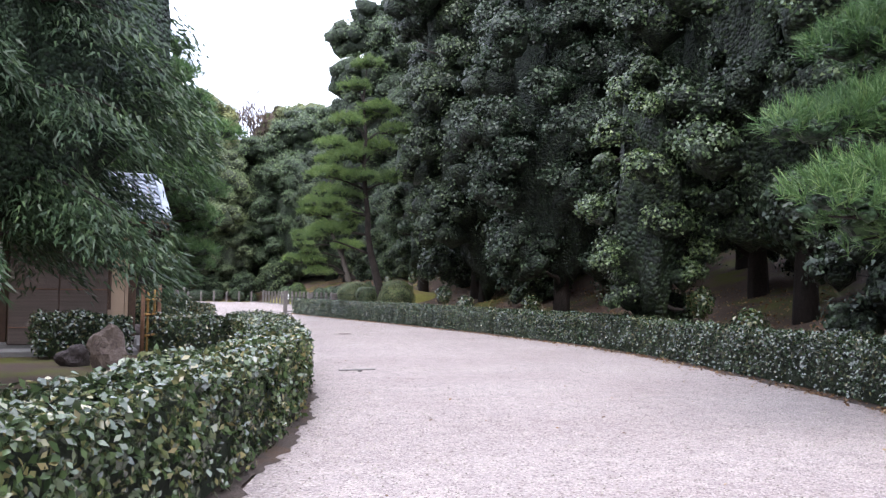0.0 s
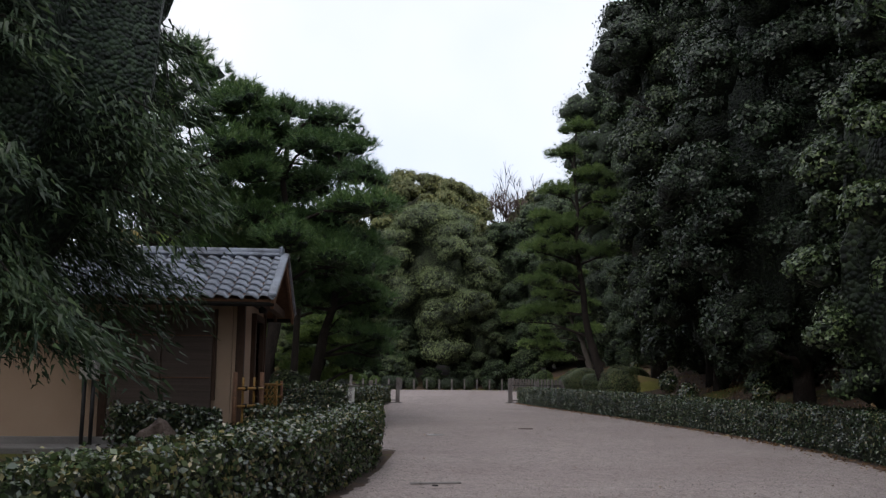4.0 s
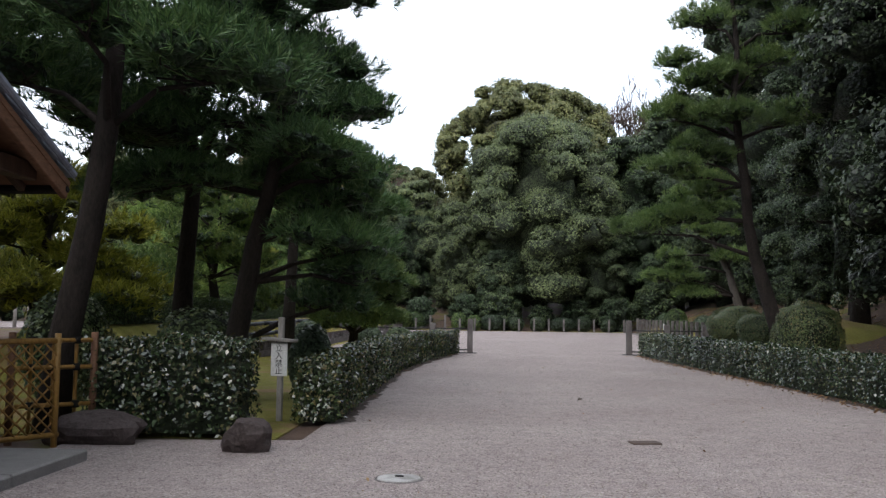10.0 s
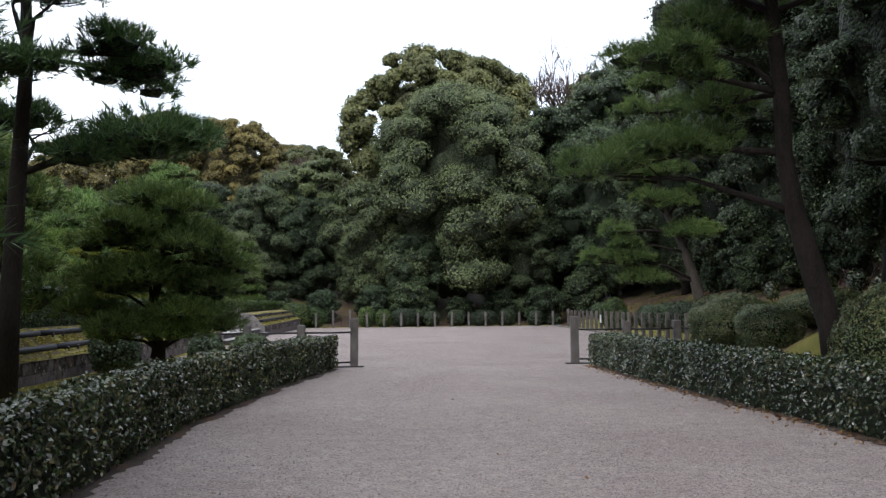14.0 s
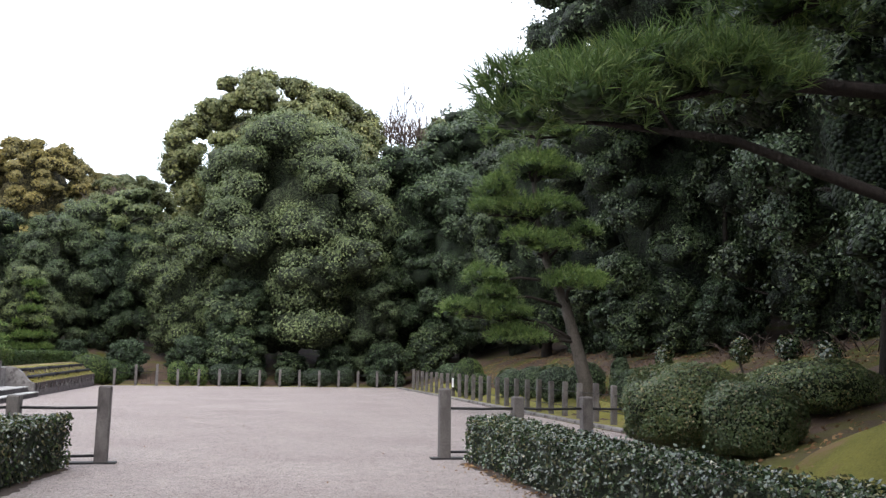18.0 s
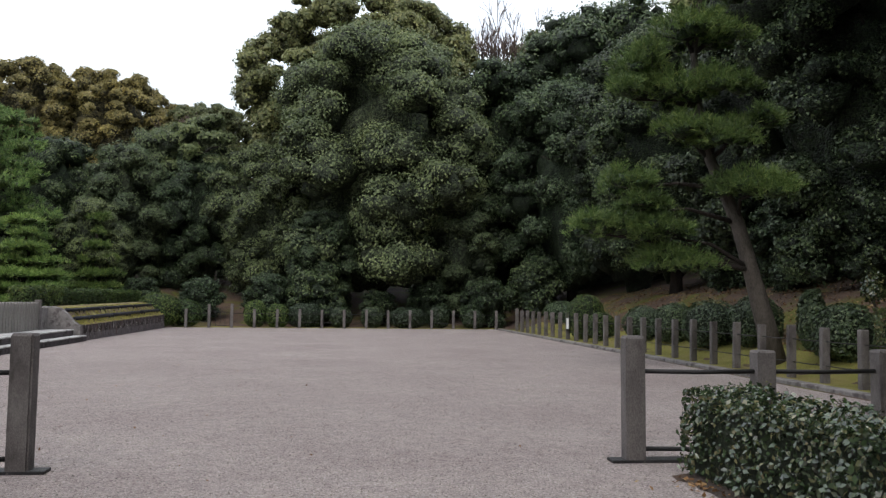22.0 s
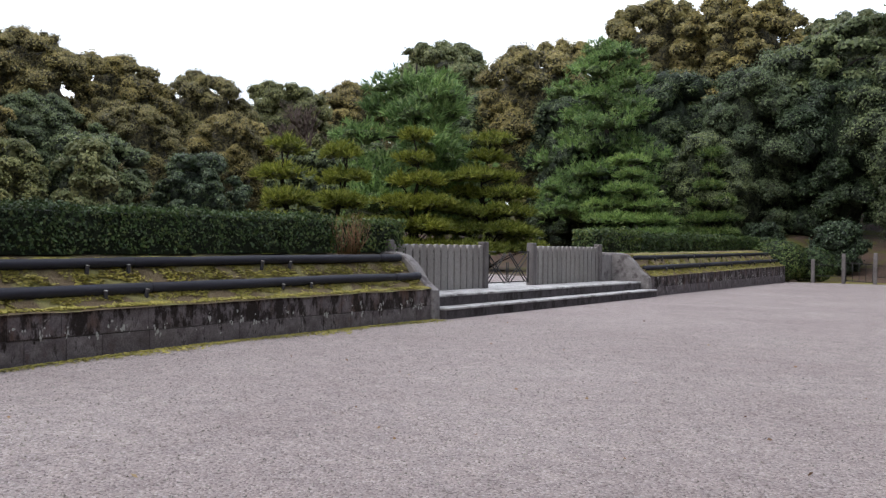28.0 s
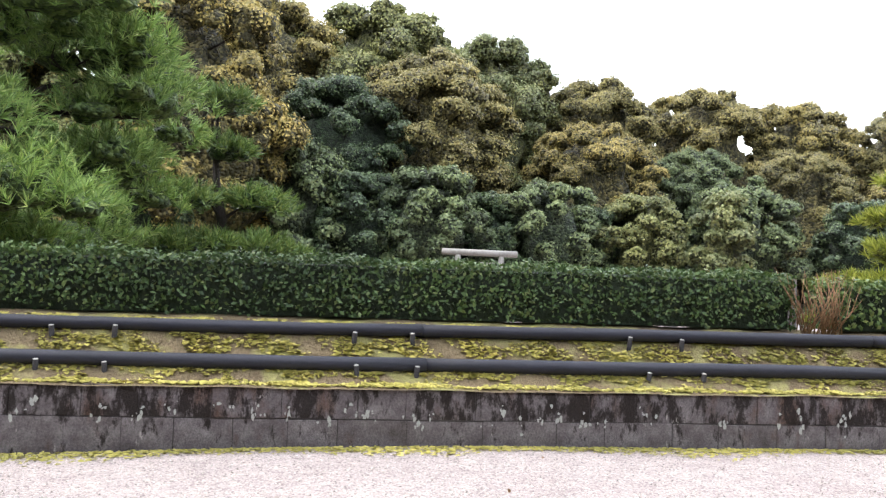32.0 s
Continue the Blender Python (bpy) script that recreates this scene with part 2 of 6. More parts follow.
PEG_TOP = surface("pale_cut_end", (0.25, 0.23, 0.215), (0.42, 0.4, 0.38), 30, 120, 0.85)
IRON = surface("dark_iron_rail", (0.02, 0.02, 0.02), (0.045, 0.043, 0.045), 9, 90, 0.55, metal=0.3)
BARK = surface("pine_bark", (0.014, 0.011, 0.01), (0.046, 0.036, 0.031), 7, 45, 0.95, 1.0, 0.03, stretch=(1, 1, 0.35))
BARK_PALE = surface("grey_bark", (0.045, 0.039, 0.034), (0.13, 0.113, 0.098), 7, 45, 0.95, 0.8, 0.02, stretch=(1, 1, 0.35))
TWIG = surface("dead_twig", (0.07, 0.05, 0.04), (0.16, 0.12, 0.1), 9, 60, 0.95)
PLASTER = surface("ochre_plaster", (0.42, 0.30, 0.21), (0.50, 0.37, 0.27), 2.0, 120, 0.95, 0.2, 0.003)
PLINTH = surface("grey_plinth", (0.18, 0.17, 0.165), (0.26, 0.25, 0.24), 5, 110, 0.9)
WOOD_DARK = surface("dark_stained_wood", (0.035, 0.02, 0.013), (0.085, 0.048, 0.03), 4, 50, 0.7, 0.3, 0.004, stretch=(1, 1, 0.2))
WOOD_RED = surface("brown_weathered_wood", (0.11, 0.055, 0.03), (0.2, 0.105, 0.06), 4, 50, 0.75, 0.3, 0.004, stretch=(0.3, 0.3, 1))
WOOD_GREY = surface("silver_grey_wood", (0.2, 0.18, 0.165), (0.33, 0.31, 0.29), 5, 70, 0.85, 0.4, 0.004, stretch=(1, 1, 0.2))
REED = surface("woven_reed_blind", (0.066, 0.05, 0.042), (0.135, 0.105, 0.09), 3, 90, 0.9, 0.6, 0.006, stretch=(0.3, 0.3, 12))
BAMBOO = surface("yellow_bamboo", (0.22, 0.115, 0.028), (0.40, 0.235, 0.065), 5, 50, 0.45, 0.2, 0.003, stretch=(1, 1, 0.2))
TILE = surface("blue_grey_roof_tile", (0.2, 0.225, 0.275), (0.33, 0.365, 0.43), 5, 80, 0.38, 0.2, 0.003, stain=(0.13, 0.14, 0.165))
WHITE_METAL = surface("cream_metal_box", (0.5, 0.48, 0.45), (0.6, 0.58, 0.55), 3, 60, 0.5, 0.1, 0.001)
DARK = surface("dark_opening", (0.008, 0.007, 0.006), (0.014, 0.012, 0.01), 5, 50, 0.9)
SIGN_WHITE = surface("white_sign_board", (0.62, 0.62, 0.6), (0.74, 0.74, 0.72), 4, 60, 0.6, 0.1, 0.001)
INK = surface("black_ink", (0.012, 0.012, 0.012), (0.02, 0.02, 0.02), 5, 50, 0.7)
ROCK = surface("brown_garden_rock", (0.12, 0.085, 0.07), (0.28, 0.215, 0.18), 4, 30, 0.9, 0.9, 0.03)
DARK_ROCK = surface("dark_garden_rock", (0.06, 0.045, 0.042), (0.13, 0.105, 0.1), 4, 30, 0.9, 0.9, 0.03)
PAPER = surface("white_notice", (0.7, 0.7, 0.68), (0.8, 0.8, 0.78), 4, 60, 0.6)
# Shade inside hedges and bushes, painted as a near-black green.
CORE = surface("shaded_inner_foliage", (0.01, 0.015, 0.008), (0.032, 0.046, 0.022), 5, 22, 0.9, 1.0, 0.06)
LITTER = surface("dry_leaf", (0.12, 0.06, 0.03), (0.26, 0.15, 0.08), 6, 40, 0.8)

HEDGE_LEAF = foliage("hedge_leaf", (0.017, 0.03, 0.014), (0.062, 0.094, 0.043), (0.19, 0.165, 0.085), 0.23, 0.12, 0.95)
BUSH_LEAF = foliage("pale_glossy_bush_leaf", (0.042, 0.064, 0.028), (0.095, 0.135, 0.058), (0.19, 0.16, 0.085), 0.38, 0.25, 0.5)
HEDGE_WEST = foliage("clipped_hedge_leaf", (0.026, 0.052, 0.016), (0.08, 0.125, 0.036), (0.13, 0.15, 0.05), 0.5, 0.15, 0.3)
# Darker green; on the wood-edge trees it carries shade in its colour.
BANK_LEAF = foliage("deep_green_shade_leaf", (0.010, 0.020, 0.010), (0.034, 0.053, 0.027), (0.08, 0.11, 0.06), 0.4, 0.1, 0.4)
BUSH_DARK = foliage("glossy_mid_green_leaf", (0.016, 0.034, 0.015), (0.062, 0.098, 0.046), (0.12, 0.165, 0.085), 0.36, 0.15, 0.5)
OAK_LEAF = foliage("dark_evergreen_leaf", (0.022, 0.04, 0.02), (0.076, 0.114, 0.056), (0.155, 0.195, 0.11), 0.42, 0.2, 0.4)
GREY_LEAF = foliage("grey_green_leaf", (0.065, 0.09, 0.048), (0.15, 0.19, 0.098), (0.19, 0.225, 0.115), 0.5, 0.2, 0.3)
OLIVE_LEAF = foliage("olive_yellow_leaf", (0.09, 0.108, 0.05), (0.2, 0.22, 0.103), (0.27, 0.27, 0.13), 0.5, 0.25, 0.35)
RUST_LEAF = foliage("rusty_olive_leaf", (0.125, 0.11, 0.043), (0.29, 0.25, 0.1), (0.36, 0.285, 0.115), 0.5, 0.25, 0.35)
NEEDLE = foliage("pine_needle", (0.075, 0.13, 0.04), (0.25, 0.38, 0.115), (0.36, 0.42, 0.16), 0.45, 0.25, 0.4)
NEEDLE_MID = foliage("olive_pine_needle", (0.042, 0.078, 0.024), (0.145, 0.22, 0.064), (0.24, 0.28, 0.095), 0.45, 0.22, 0.35)
NEEDLE_DARK = foliage("dark_pine_needle", (0.024, 0.058, 0.024), (0.085, 0.165, 0.062), (0.15, 0.22, 0.09), 0.45, 0.2, 0.4)
NEEDLE_YELLOW = foliage("yellow_pine_needle", (0.0870, 0.1087, 0.0145), (0.2465, 0.2755, 0.0435), (0.3770, 0.3770, 0.0870), 0.5, 0.25, 0.35)
CYPRESS_LEAF = foliage("cypress_spray", (0.011, 0.026, 0.014), (0.036, 0.066, 0.036), (0.07, 0.11, 0.06), 0.45, 0.2, 0.4)
RED_LEAF = foliage("dull_red_leaf", (0.03, 0.015, 0.014), (0.08, 0.035, 0.03), (0.13, 0.06, 0.04), 0.5, 0.2)
DRY_LEAF = foliage("fallen_leaf", (0.10, 0.05, 0.025), (0.26, 0.15, 0.08), (0.36, 0.26, 0.15), 0.7, 0.1, 0.2)
MOSS_TUFT = foliage("moss_tuft", (0.19, 0.18, 0.055), (0.35, 0.325, 0.11), (0.42, 0.37, 0.15), 0.8, 0.15, 0.1)

# Darker than the outer leaves: shade inside the crowns is put into the colour.
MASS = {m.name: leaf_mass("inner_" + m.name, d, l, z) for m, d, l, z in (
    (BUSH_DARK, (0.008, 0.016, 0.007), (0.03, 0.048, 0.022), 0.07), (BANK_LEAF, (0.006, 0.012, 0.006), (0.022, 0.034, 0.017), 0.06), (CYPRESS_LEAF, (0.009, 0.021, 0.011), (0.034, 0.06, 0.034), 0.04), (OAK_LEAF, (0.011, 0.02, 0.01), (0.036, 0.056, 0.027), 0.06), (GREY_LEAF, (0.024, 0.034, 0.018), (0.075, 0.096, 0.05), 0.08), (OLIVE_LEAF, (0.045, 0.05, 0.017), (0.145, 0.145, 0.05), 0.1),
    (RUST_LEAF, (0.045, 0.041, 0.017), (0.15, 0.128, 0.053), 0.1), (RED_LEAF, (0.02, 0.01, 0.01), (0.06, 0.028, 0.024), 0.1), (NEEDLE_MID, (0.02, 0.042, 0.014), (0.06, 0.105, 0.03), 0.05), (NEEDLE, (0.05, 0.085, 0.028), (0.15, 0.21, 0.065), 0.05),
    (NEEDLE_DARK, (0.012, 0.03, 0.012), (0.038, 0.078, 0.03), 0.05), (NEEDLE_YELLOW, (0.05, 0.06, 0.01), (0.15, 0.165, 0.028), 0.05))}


# ---- building helpers ----
def mesh_of(name, verts, faces, smooth=False, mat=None):
    me = bpy.data.meshes.new(name)
    me.from_pydata([tuple(v) for v in verts], [], [tuple(f) for f in faces])
    if smooth:
        me.polygons.foreach_set("use_smooth", [True] * len(me.polygons))
    if mat:
        me.materials.append(mat)
    me.update()
    return me


def soup(name, verts, corners, mat):
    """A mesh of many loose pieces with the same number of corners each, from an array of their corners in a row."""
    me = bpy.data.meshes.new(name)
    n = len(verts)
    me.vertices.add(n)
    me.vertices.foreach_set("co", np.ascontiguousarray(verts, dtype=np.float32).ravel())
    me.loops.add(n)
    me.loops.foreach_set("vertex_index", np.arange(n, dtype=np.int32))
    me.polygons.add(n // corners)
    me.polygons.foreach_set("loop_start", np.arange(0, n, corners, dtype=np.int32))
    me.materials.append(mat)
    me.update(calc_edges=True)
    return me


def from_bm(name, bm, mat=None, smooth=False):
    me = bpy.data.meshes.new(name)
    bm.to_mesh(me)
    bm.free()
    if smooth:
        me.polygons.foreach_set("use_smooth", [True] * len(me.polygons))
    if mat:
        me.materials.append(mat)
    return me


def thing(name, at, label, category, group="", kind="", turn=0.0):
    ob = new(name)
    ob.matrix_basis = pose(*at, 0, 0, turn)
    ob.empty_display_size = 0.2
    return tagged(ob, label, category, group, kind)


def part(name, me, parent, at=(0, 0, 0), turn=(0, 0, 0), label="", scale=None, kind=""):
    ob = new(name, me)
    ob.parent = parent
    ob.matrix_basis = pose(*at, *turn) @ (Matrix.Diagonal((*scale, 1)) if scale else Matrix())
    return tagged(ob, label, kind=kind)


def box(sx, sy, sz, mat, bevel=0.006, name="box", base=True, top=1.0):
    """A bevelled block on its base (or about its middle); top narrows its upper end."""
    bm = bmesh.new()
    bmesh.ops.create_cube(bm, size=1.0)
    for v in bm.verts:
        k = top if v.co.z > 0 else 1.0
        v.co = Vector((v.co.x * sx * k, v.co.y * sy * k, (v.co.z + (0.5 if base else 0)) * sz))
    if bevel:
        bmesh.ops.bevel(bm, geom=bm.edges[:], offset=bevel, segments=1, affect="EDGES", profile=0.6)
    return from_bm(name, bm, mat)


def tube(points, radii, mat, sides=8, name="tube", rough=0.0, rng=None):
    """A tapered round limb along points."""
    pts = [Vector(p) for p in points]
    verts, faces = [], []
    for k, p in enumerate(pts):
        way = (pts[min(k + 1, len(pts) - 1)] - pts[max(k - 1, 0)]).normalized()
        side = way.cross(Vector((0.3, 0.9, 0.2))).normalized()
        up = way.cross(side)
        for s in range(sides):
            a = 2 * math.pi * s / sides
            r = radii[k] * (1 + (rng.uniform(-rough, rough) if rng is not None else 0))
            verts.append(p + side * math.cos(a) * r + up * math.sin(a) * r)
    for k in range(len(pts) - 1):
        for s in range(sides):
            a, b = k * sides + s, k * sides + (s + 1) % sides
            faces.append((a, b, b + sides, a + sides))
    faces += [tuple(range(sides))[::-1], tuple(range((len(pts) - 1) * sides, len(pts) * sides))]
    return mesh_of(name, verts, faces, True, mat)


def joined(name, meshes, mat):
    bm = bmesh.new()
    for me in meshes:
        bm.from_mesh(me)
    return from_bm(name, bm, mat, True)


def unit(v):
    return v / np.maximum(np.linalg.norm(v, axis=-1, keepdims=True), 1e-9)


def leaves(rng, p, n, length, width, droop=0.25, jitter=0.45):
    """Corners of rhombic leaves at points p that face roughly along n."""
    n = unit(n + rng.normal(0, jitter, n.shape))
    d = np.cross(n, rng.normal(0, 1, n.shape))
    d = unit(d + (0, 0, -droop))
    s = unit(np.cross(n, d))
    k = rng.uniform(0.6, 1.25, (len(p), 1))
    a, b = d * length * k * 0.5, s * width * k * 0.5
    return np.stack([p - a, p + b + n * width * 0.15, p + a, p - b + n * width * 0.15], 1).reshape(-1, 3)


def wobble(v, scale, amount, seed=0):
    """Uneven offsets for points, smooth over the scale."""
    v = np.asarray(v)
    w = v / scale + seed * 7.3
    f = np.sin(w[..., 0] * 1.7 + 1.3 * np.sin(w[..., 1] * 1.1)) + np.sin(w[..., 1] * 2.3 + 1.7 * np.sin(w[..., 2] * 1.3)) + np.sin(w[..., 2] * 1.9 + 2.1 * np.sin(w[..., 0] * 0.9))
    return f * amount / 3.0


def blob(r, rz, seed, mat, subdiv=3, name="blob", amount=0.18, z=0.0):
    bm = bmesh.new()
    bmesh.ops.create_icosphere(bm, subdivisions=subdiv, radius=1.0)
    for v in bm.verts:
        k = 1 + float(wobble(np.array(v.co), 0.45, amount, seed)) + float(wobble(np.array(v.co), 0.13, amount * 0.6, seed + 5))
        v.co = Vector((v.co.x * r * k, v.co.y * r * k, v.co.z * rz * k + z))
    return from_bm(name, bm, mat, True)


# ---- plants ----
def crown_mesh(seed, height, radius, low, mat, lobes=34, per=900, leaf=0.16, wide=0.42, lobe=0.34, flat=0.78, droop=0.2, jitter=0.5, reach=(0.82, 1.1)):
    """An uneven crown: large boughs of foliage with dark gaps between them, each a heap of leaf puffs, widest at the share wide of the height."""
    rng = np.random.default_rng(seed)
    k = np.arange(lobes)
    u = ((k + 0.5) / lobes) ** 0.92
    prof = np.where(u < wide, 0.74 + 0.26 * (u / wide), np.sqrt(np.clip(1 - ((u - wide) / (1.04 - wide)) ** 2, 0.02, 1)))
    ang = k * 2.39996 + rng.uniform(-0.4, 0.4, lobes)
    size = radius * lobe * rng.uniform(0.72, 1.3, lobes)
    rad = np.clip(radius * prof * rng.uniform(*reach, lobes) * (1 + 0.1 * np.sin(ang * 2 + seed)) - size * 0.8, 0.05, None)
    tall = (height - low) * (0.06 + 0.94 * u) + rng.normal(0, 0.02, lobes) * height
    c = np.stack([rad * np.cos(ang), rad * np.sin(ang), low + np.minimum(tall, height - low - size * flat * 0.85)], -1)
    out = unit(np.stack([np.cos(ang), np.sin(ang), 0.45 + 0.9 * u], -1))
    puffs = 15
    d = unit(unit(rng.normal(0, 1, (lobes, puffs, 3))) + 0.55 * out[:, None] + (0, 0, 0.25))
    pc = c[:, None] + d * size[:, None, None] * rng.uniform(0.5, 0.85, (lobes, puffs, 1)) * (1, 1, flat)
    ps = size[:, None] * rng.uniform(0.28, 0.46, (lobes, puffs))
    each = max(12, per // puffs)
    e = unit(unit(rng.normal(0, 1, (lobes, puffs, each, 3))) + 0.5 * d[:, :, None] + (0, 0, 0.3))
    p = pc[:, :, None] + e * ps[:, :, None, None] * rng.uniform(0.72, 1.3, (lobes, puffs, each, 1)) * (1, 1, 0.85)
    verts = leaves(rng, p.reshape(-1, 3), (e + 0.3 * d[:, :, None] + (0, 0, 0.2)).reshape(-1, 3), leaf * 1.3, leaf * 0.95, droop, jitter).reshape(-1, 4, 3)
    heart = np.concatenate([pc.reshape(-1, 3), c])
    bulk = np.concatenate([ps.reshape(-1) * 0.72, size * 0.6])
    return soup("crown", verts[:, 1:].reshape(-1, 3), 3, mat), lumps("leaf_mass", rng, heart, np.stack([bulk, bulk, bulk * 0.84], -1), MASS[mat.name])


def lumps(name, rng, c, size, mat, fine=1):
    """Uneven rounded masses at points c, with the given half sizes."""
    bm = bmesh.new()
    bmesh.ops.create_icosphere(bm, subdivisions=fine, radius=1.0)
    v = np.array([x.co for x in bm.verts])
    faces = np.array([[x.index for x in f.verts] for f in bm.faces])
    bm.free()
    n = len(c)
    w = v[None] * (1 + rng.normal(0, 0.18, (n, len(v), 1))) * size[:, None] + c[:, None]
    me = bpy.data.meshes.new(name)
    fs = (faces[None] + (np.arange(n) * len(v))[:, None, None]).reshape(-1)
    me.vertices.add(n * len(v))
    me.vertices.foreach_set("co", np.ascontiguousarray(w, dtype=np.float32).ravel())
    me.loops.add(len(fs))
    me.loops.foreach_set("vertex_index", fs.astype(np.int32))
    me.polygons.add(len(fs) // 3)
    me.polygons.foreach_set("loop_start", np.arange(0, len(fs), 3, dtype=np.int32))
    me.polygons.foreach_set("use_smooth", [True] * (len(fs) // 3))
    me.materials.append(mat)
    me.update(calc_edges=True)
    return me


def limbs_mesh(seed, height, radius, low, trunk_r, mat, lean=(0.0, 0.0), count=7):
    rng = np.random.default_rng(seed + 500)
    pts = [(lean[0] * k / 6 + rng.uniform(-0.04, 0.04) * (k > 0), lean[1] * k / 6 + rng.uniform(-0.04, 0.04) * (k > 0), height * 0.88 * k / 6 - 0.15) for k in range(7)]
    trunk = tube(pts, [trunk_r * (1.25 if k == 0 else 1 - 0.13 * k) for k in range(7)], mat, 9, "trunk", 0.08, rng)
    made = []
    for k in range(count):
        z = low + (height * 0.8 - low) * (k + 0.3) / count
        s = z / (height * 0.88)
        a = rng.uniform(0, 6.28)
        reach = radius * rng.uniform(0.5, 0.8)
        o = Vector((lean[0] * s, lean[1] * s, z))
        pts = [o + Vector((math.cos(a) * reach * q, math.sin(a) * reach * q, reach * 0.45 * q + 0.15 * math.sin(q * 5))) for q in (0, 0.35, 0.7, 1.0)]
        made.append(tube(pts, [trunk_r * f for f in (0.42, 0.32, 0.2, 0.08)], mat, 6))
    return trunk, made


CROWNS = {}


def broadleaf(at, height, radius, low, seed, mat, label, key=None, trunk_r=0.2, turn=0.0, core=0.5, category="tree", group="", scale=1.0, **kw):
    """A broadleaved tree: trunk, limbs, an inside painted dark as shade and a crown of leaf clumps. key: shares the
    meshes of the first tree made with it.
    """
    tree = thing("broadleaf_tree", at, label, category, group, turn=turn)
    if key is None or key not in CROWNS:
        made = (*limbs_mesh(seed, height, radius, low, trunk_r, BARK), *crown_mesh(seed, height, radius, low, mat, **kw),
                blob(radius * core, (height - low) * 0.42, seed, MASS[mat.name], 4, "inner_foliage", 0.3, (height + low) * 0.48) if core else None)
        if key is not None:
            CROWNS[key] = made
    else:
        made = CROWNS[key]
    trunk, limbs, crown, mass, inside = made
    part("trunk", trunk, tree)
    for me in limbs:
        part("limb", me, tree)
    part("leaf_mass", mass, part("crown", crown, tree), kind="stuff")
    if inside:
        part("inner_foliage", inside, tree)
    tree.scale = (scale,) * 3
    return tree


def needle_pads(rng, pads, mat, tufts, needles, length, width):
    """Cushions of shoots, each shoot a brush of needles; pads: rows of x, y, z, radius, thickness."""
    pads = np.asarray(pads, float)
    share = pads[:, 3] ** 2
    pick = rng.choice(len(pads), tufts, p=share / share.sum())
    c, r, h = pads[pick, :3], pads[pick, 3:4], pads[pick, 4]
    q = rng.uniform(0, 1, (tufts, 1)) ** 0.5
    a = rng.uniform(0, 6.283, tufts)
    flat = np.stack([np.cos(a), np.sin(a)], -1) * q * r * (1 + 0.2 * np.sin(a * 3 + pick)[:, None] + 0.12 * np.sin(a * 7 + pick * 2)[:, None])
    z = h * (1.3 * np.sqrt(np.clip(1 - q[:, 0] ** 2, 0, 1)) * rng.uniform(0.35, 1.0, tufts) - 0.45 * rng.uniform(0, 1, tufts) ** 2)
    p = c + np.concatenate([flat, z[:, None]], 1)
    axis = unit(np.concatenate([flat / r * 0.9, 0.7 + 0 * z[:, None]], 1) + rng.normal(0, 0.28, (tufts, 3)))
    along = rng.uniform(0, 1, (tufts, needles, 1))
    d = unit(axis[:, None] * (0.55 + 0.5 * along) + unit(rng.normal(0, 1, (tufts, needles, 3))) * 0.62)
    s = unit(np.cross(d, rng.normal(0, 1, d.shape))) * width * 0.5
    ln = length * rng.uniform(0.7, 1.15, (tufts, needles, 1))
    b = p[:, None] + axis[:, None] * along * length * 0.6
    return soup("needles", np.stack([b - s, b + s, b + d * ln], 2).reshape(-1, 3), 3, mat)


def pine(at, trunk, pads, seed, mat, label, trunk_r=0.17, tufts=2600, needles=14, length=0.17, width=0.012, bark=None, group="", category="pine tree"):
    """A trained pine: bent trunk, a limb to every cushion, and cushions of needles."""
    rng = np.random.default_rng(seed)
    tree = thing("pine_tree", at, label, category, group)
    bark = bark or BARK
    n = len(trunk)
    part("trunk", tube(trunk, [trunk_r * (1.3 - 1.1 * k / (n - 1)) if k else trunk_r * 1.5 for k in range(n)], bark, 10, "trunk", 0.09, rng), tree)
    limbs = []
    for x, y, z, r, h in pads:
        foot = min(trunk, key=lambda p: abs(p[2] - z + 0.25) + 0.02 * abs(p[0] - x))
        a, b = Vector(foot), Vector((x, y, z - 0.05))
        m = a.lerp(b, 0.5) + Vector((rng.uniform(-0.12, 0.12), rng.uniform(-0.12, 0.12), rng.uniform(0.02, 0.22)))
        limbs.append(tube([a, a.lerp(m, 0.6), m, m.lerp(b, 0.6), b], [trunk_r * f for f in (0.36, 0.28, 0.22, 0.15, 0.07)], BARK, 6))
        for s in range(4):
            t = Vector((x + rng.uniform(-0.8, 0.8) * r, y + rng.uniform(-0.8, 0.8) * r, z + rng.uniform(0, 0.6) * h))
            limbs.append(tube([m.lerp(b, 0.4 + 0.15 * s), m.lerp(t, 0.6) + Vector((0, 0, 0.02)), t], [trunk_r * f for f in (0.12, 0.08, 0.03)], BARK, 5))
    for k in range(0, len(limbs), 5):
        limb = part("limb", limbs[k], tree)
        part("branchlet", joined("branchlet", limbs[k + 1:k + 5], BARK), limb)
    full = []
    for x, y, z, r, h in pads:
        full.append((x, y, z, r * 0.9, h * 1.25))
        for s in range(4):
            a = rng.uniform(0, 6.283)
            full.append((x + math.cos(a) * r * 0.8, y + math.sin(a) * r * 0.8, z + rng.uniform(-0.6, 0.5) * h, r * rng.uniform(0.36, 0.56), h * rng.uniform(0.5, 0.9)))
    tuft = part("needles", needle_pads(rng, full, mat, int(tufts * 1.3), max(10, int(needles * 0.9)), length, width * 1.55), tree)
    f = np.array(full)
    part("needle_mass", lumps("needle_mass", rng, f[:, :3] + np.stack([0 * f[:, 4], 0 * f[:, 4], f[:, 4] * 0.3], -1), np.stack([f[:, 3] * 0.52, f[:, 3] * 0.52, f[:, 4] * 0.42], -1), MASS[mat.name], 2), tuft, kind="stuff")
    return tree


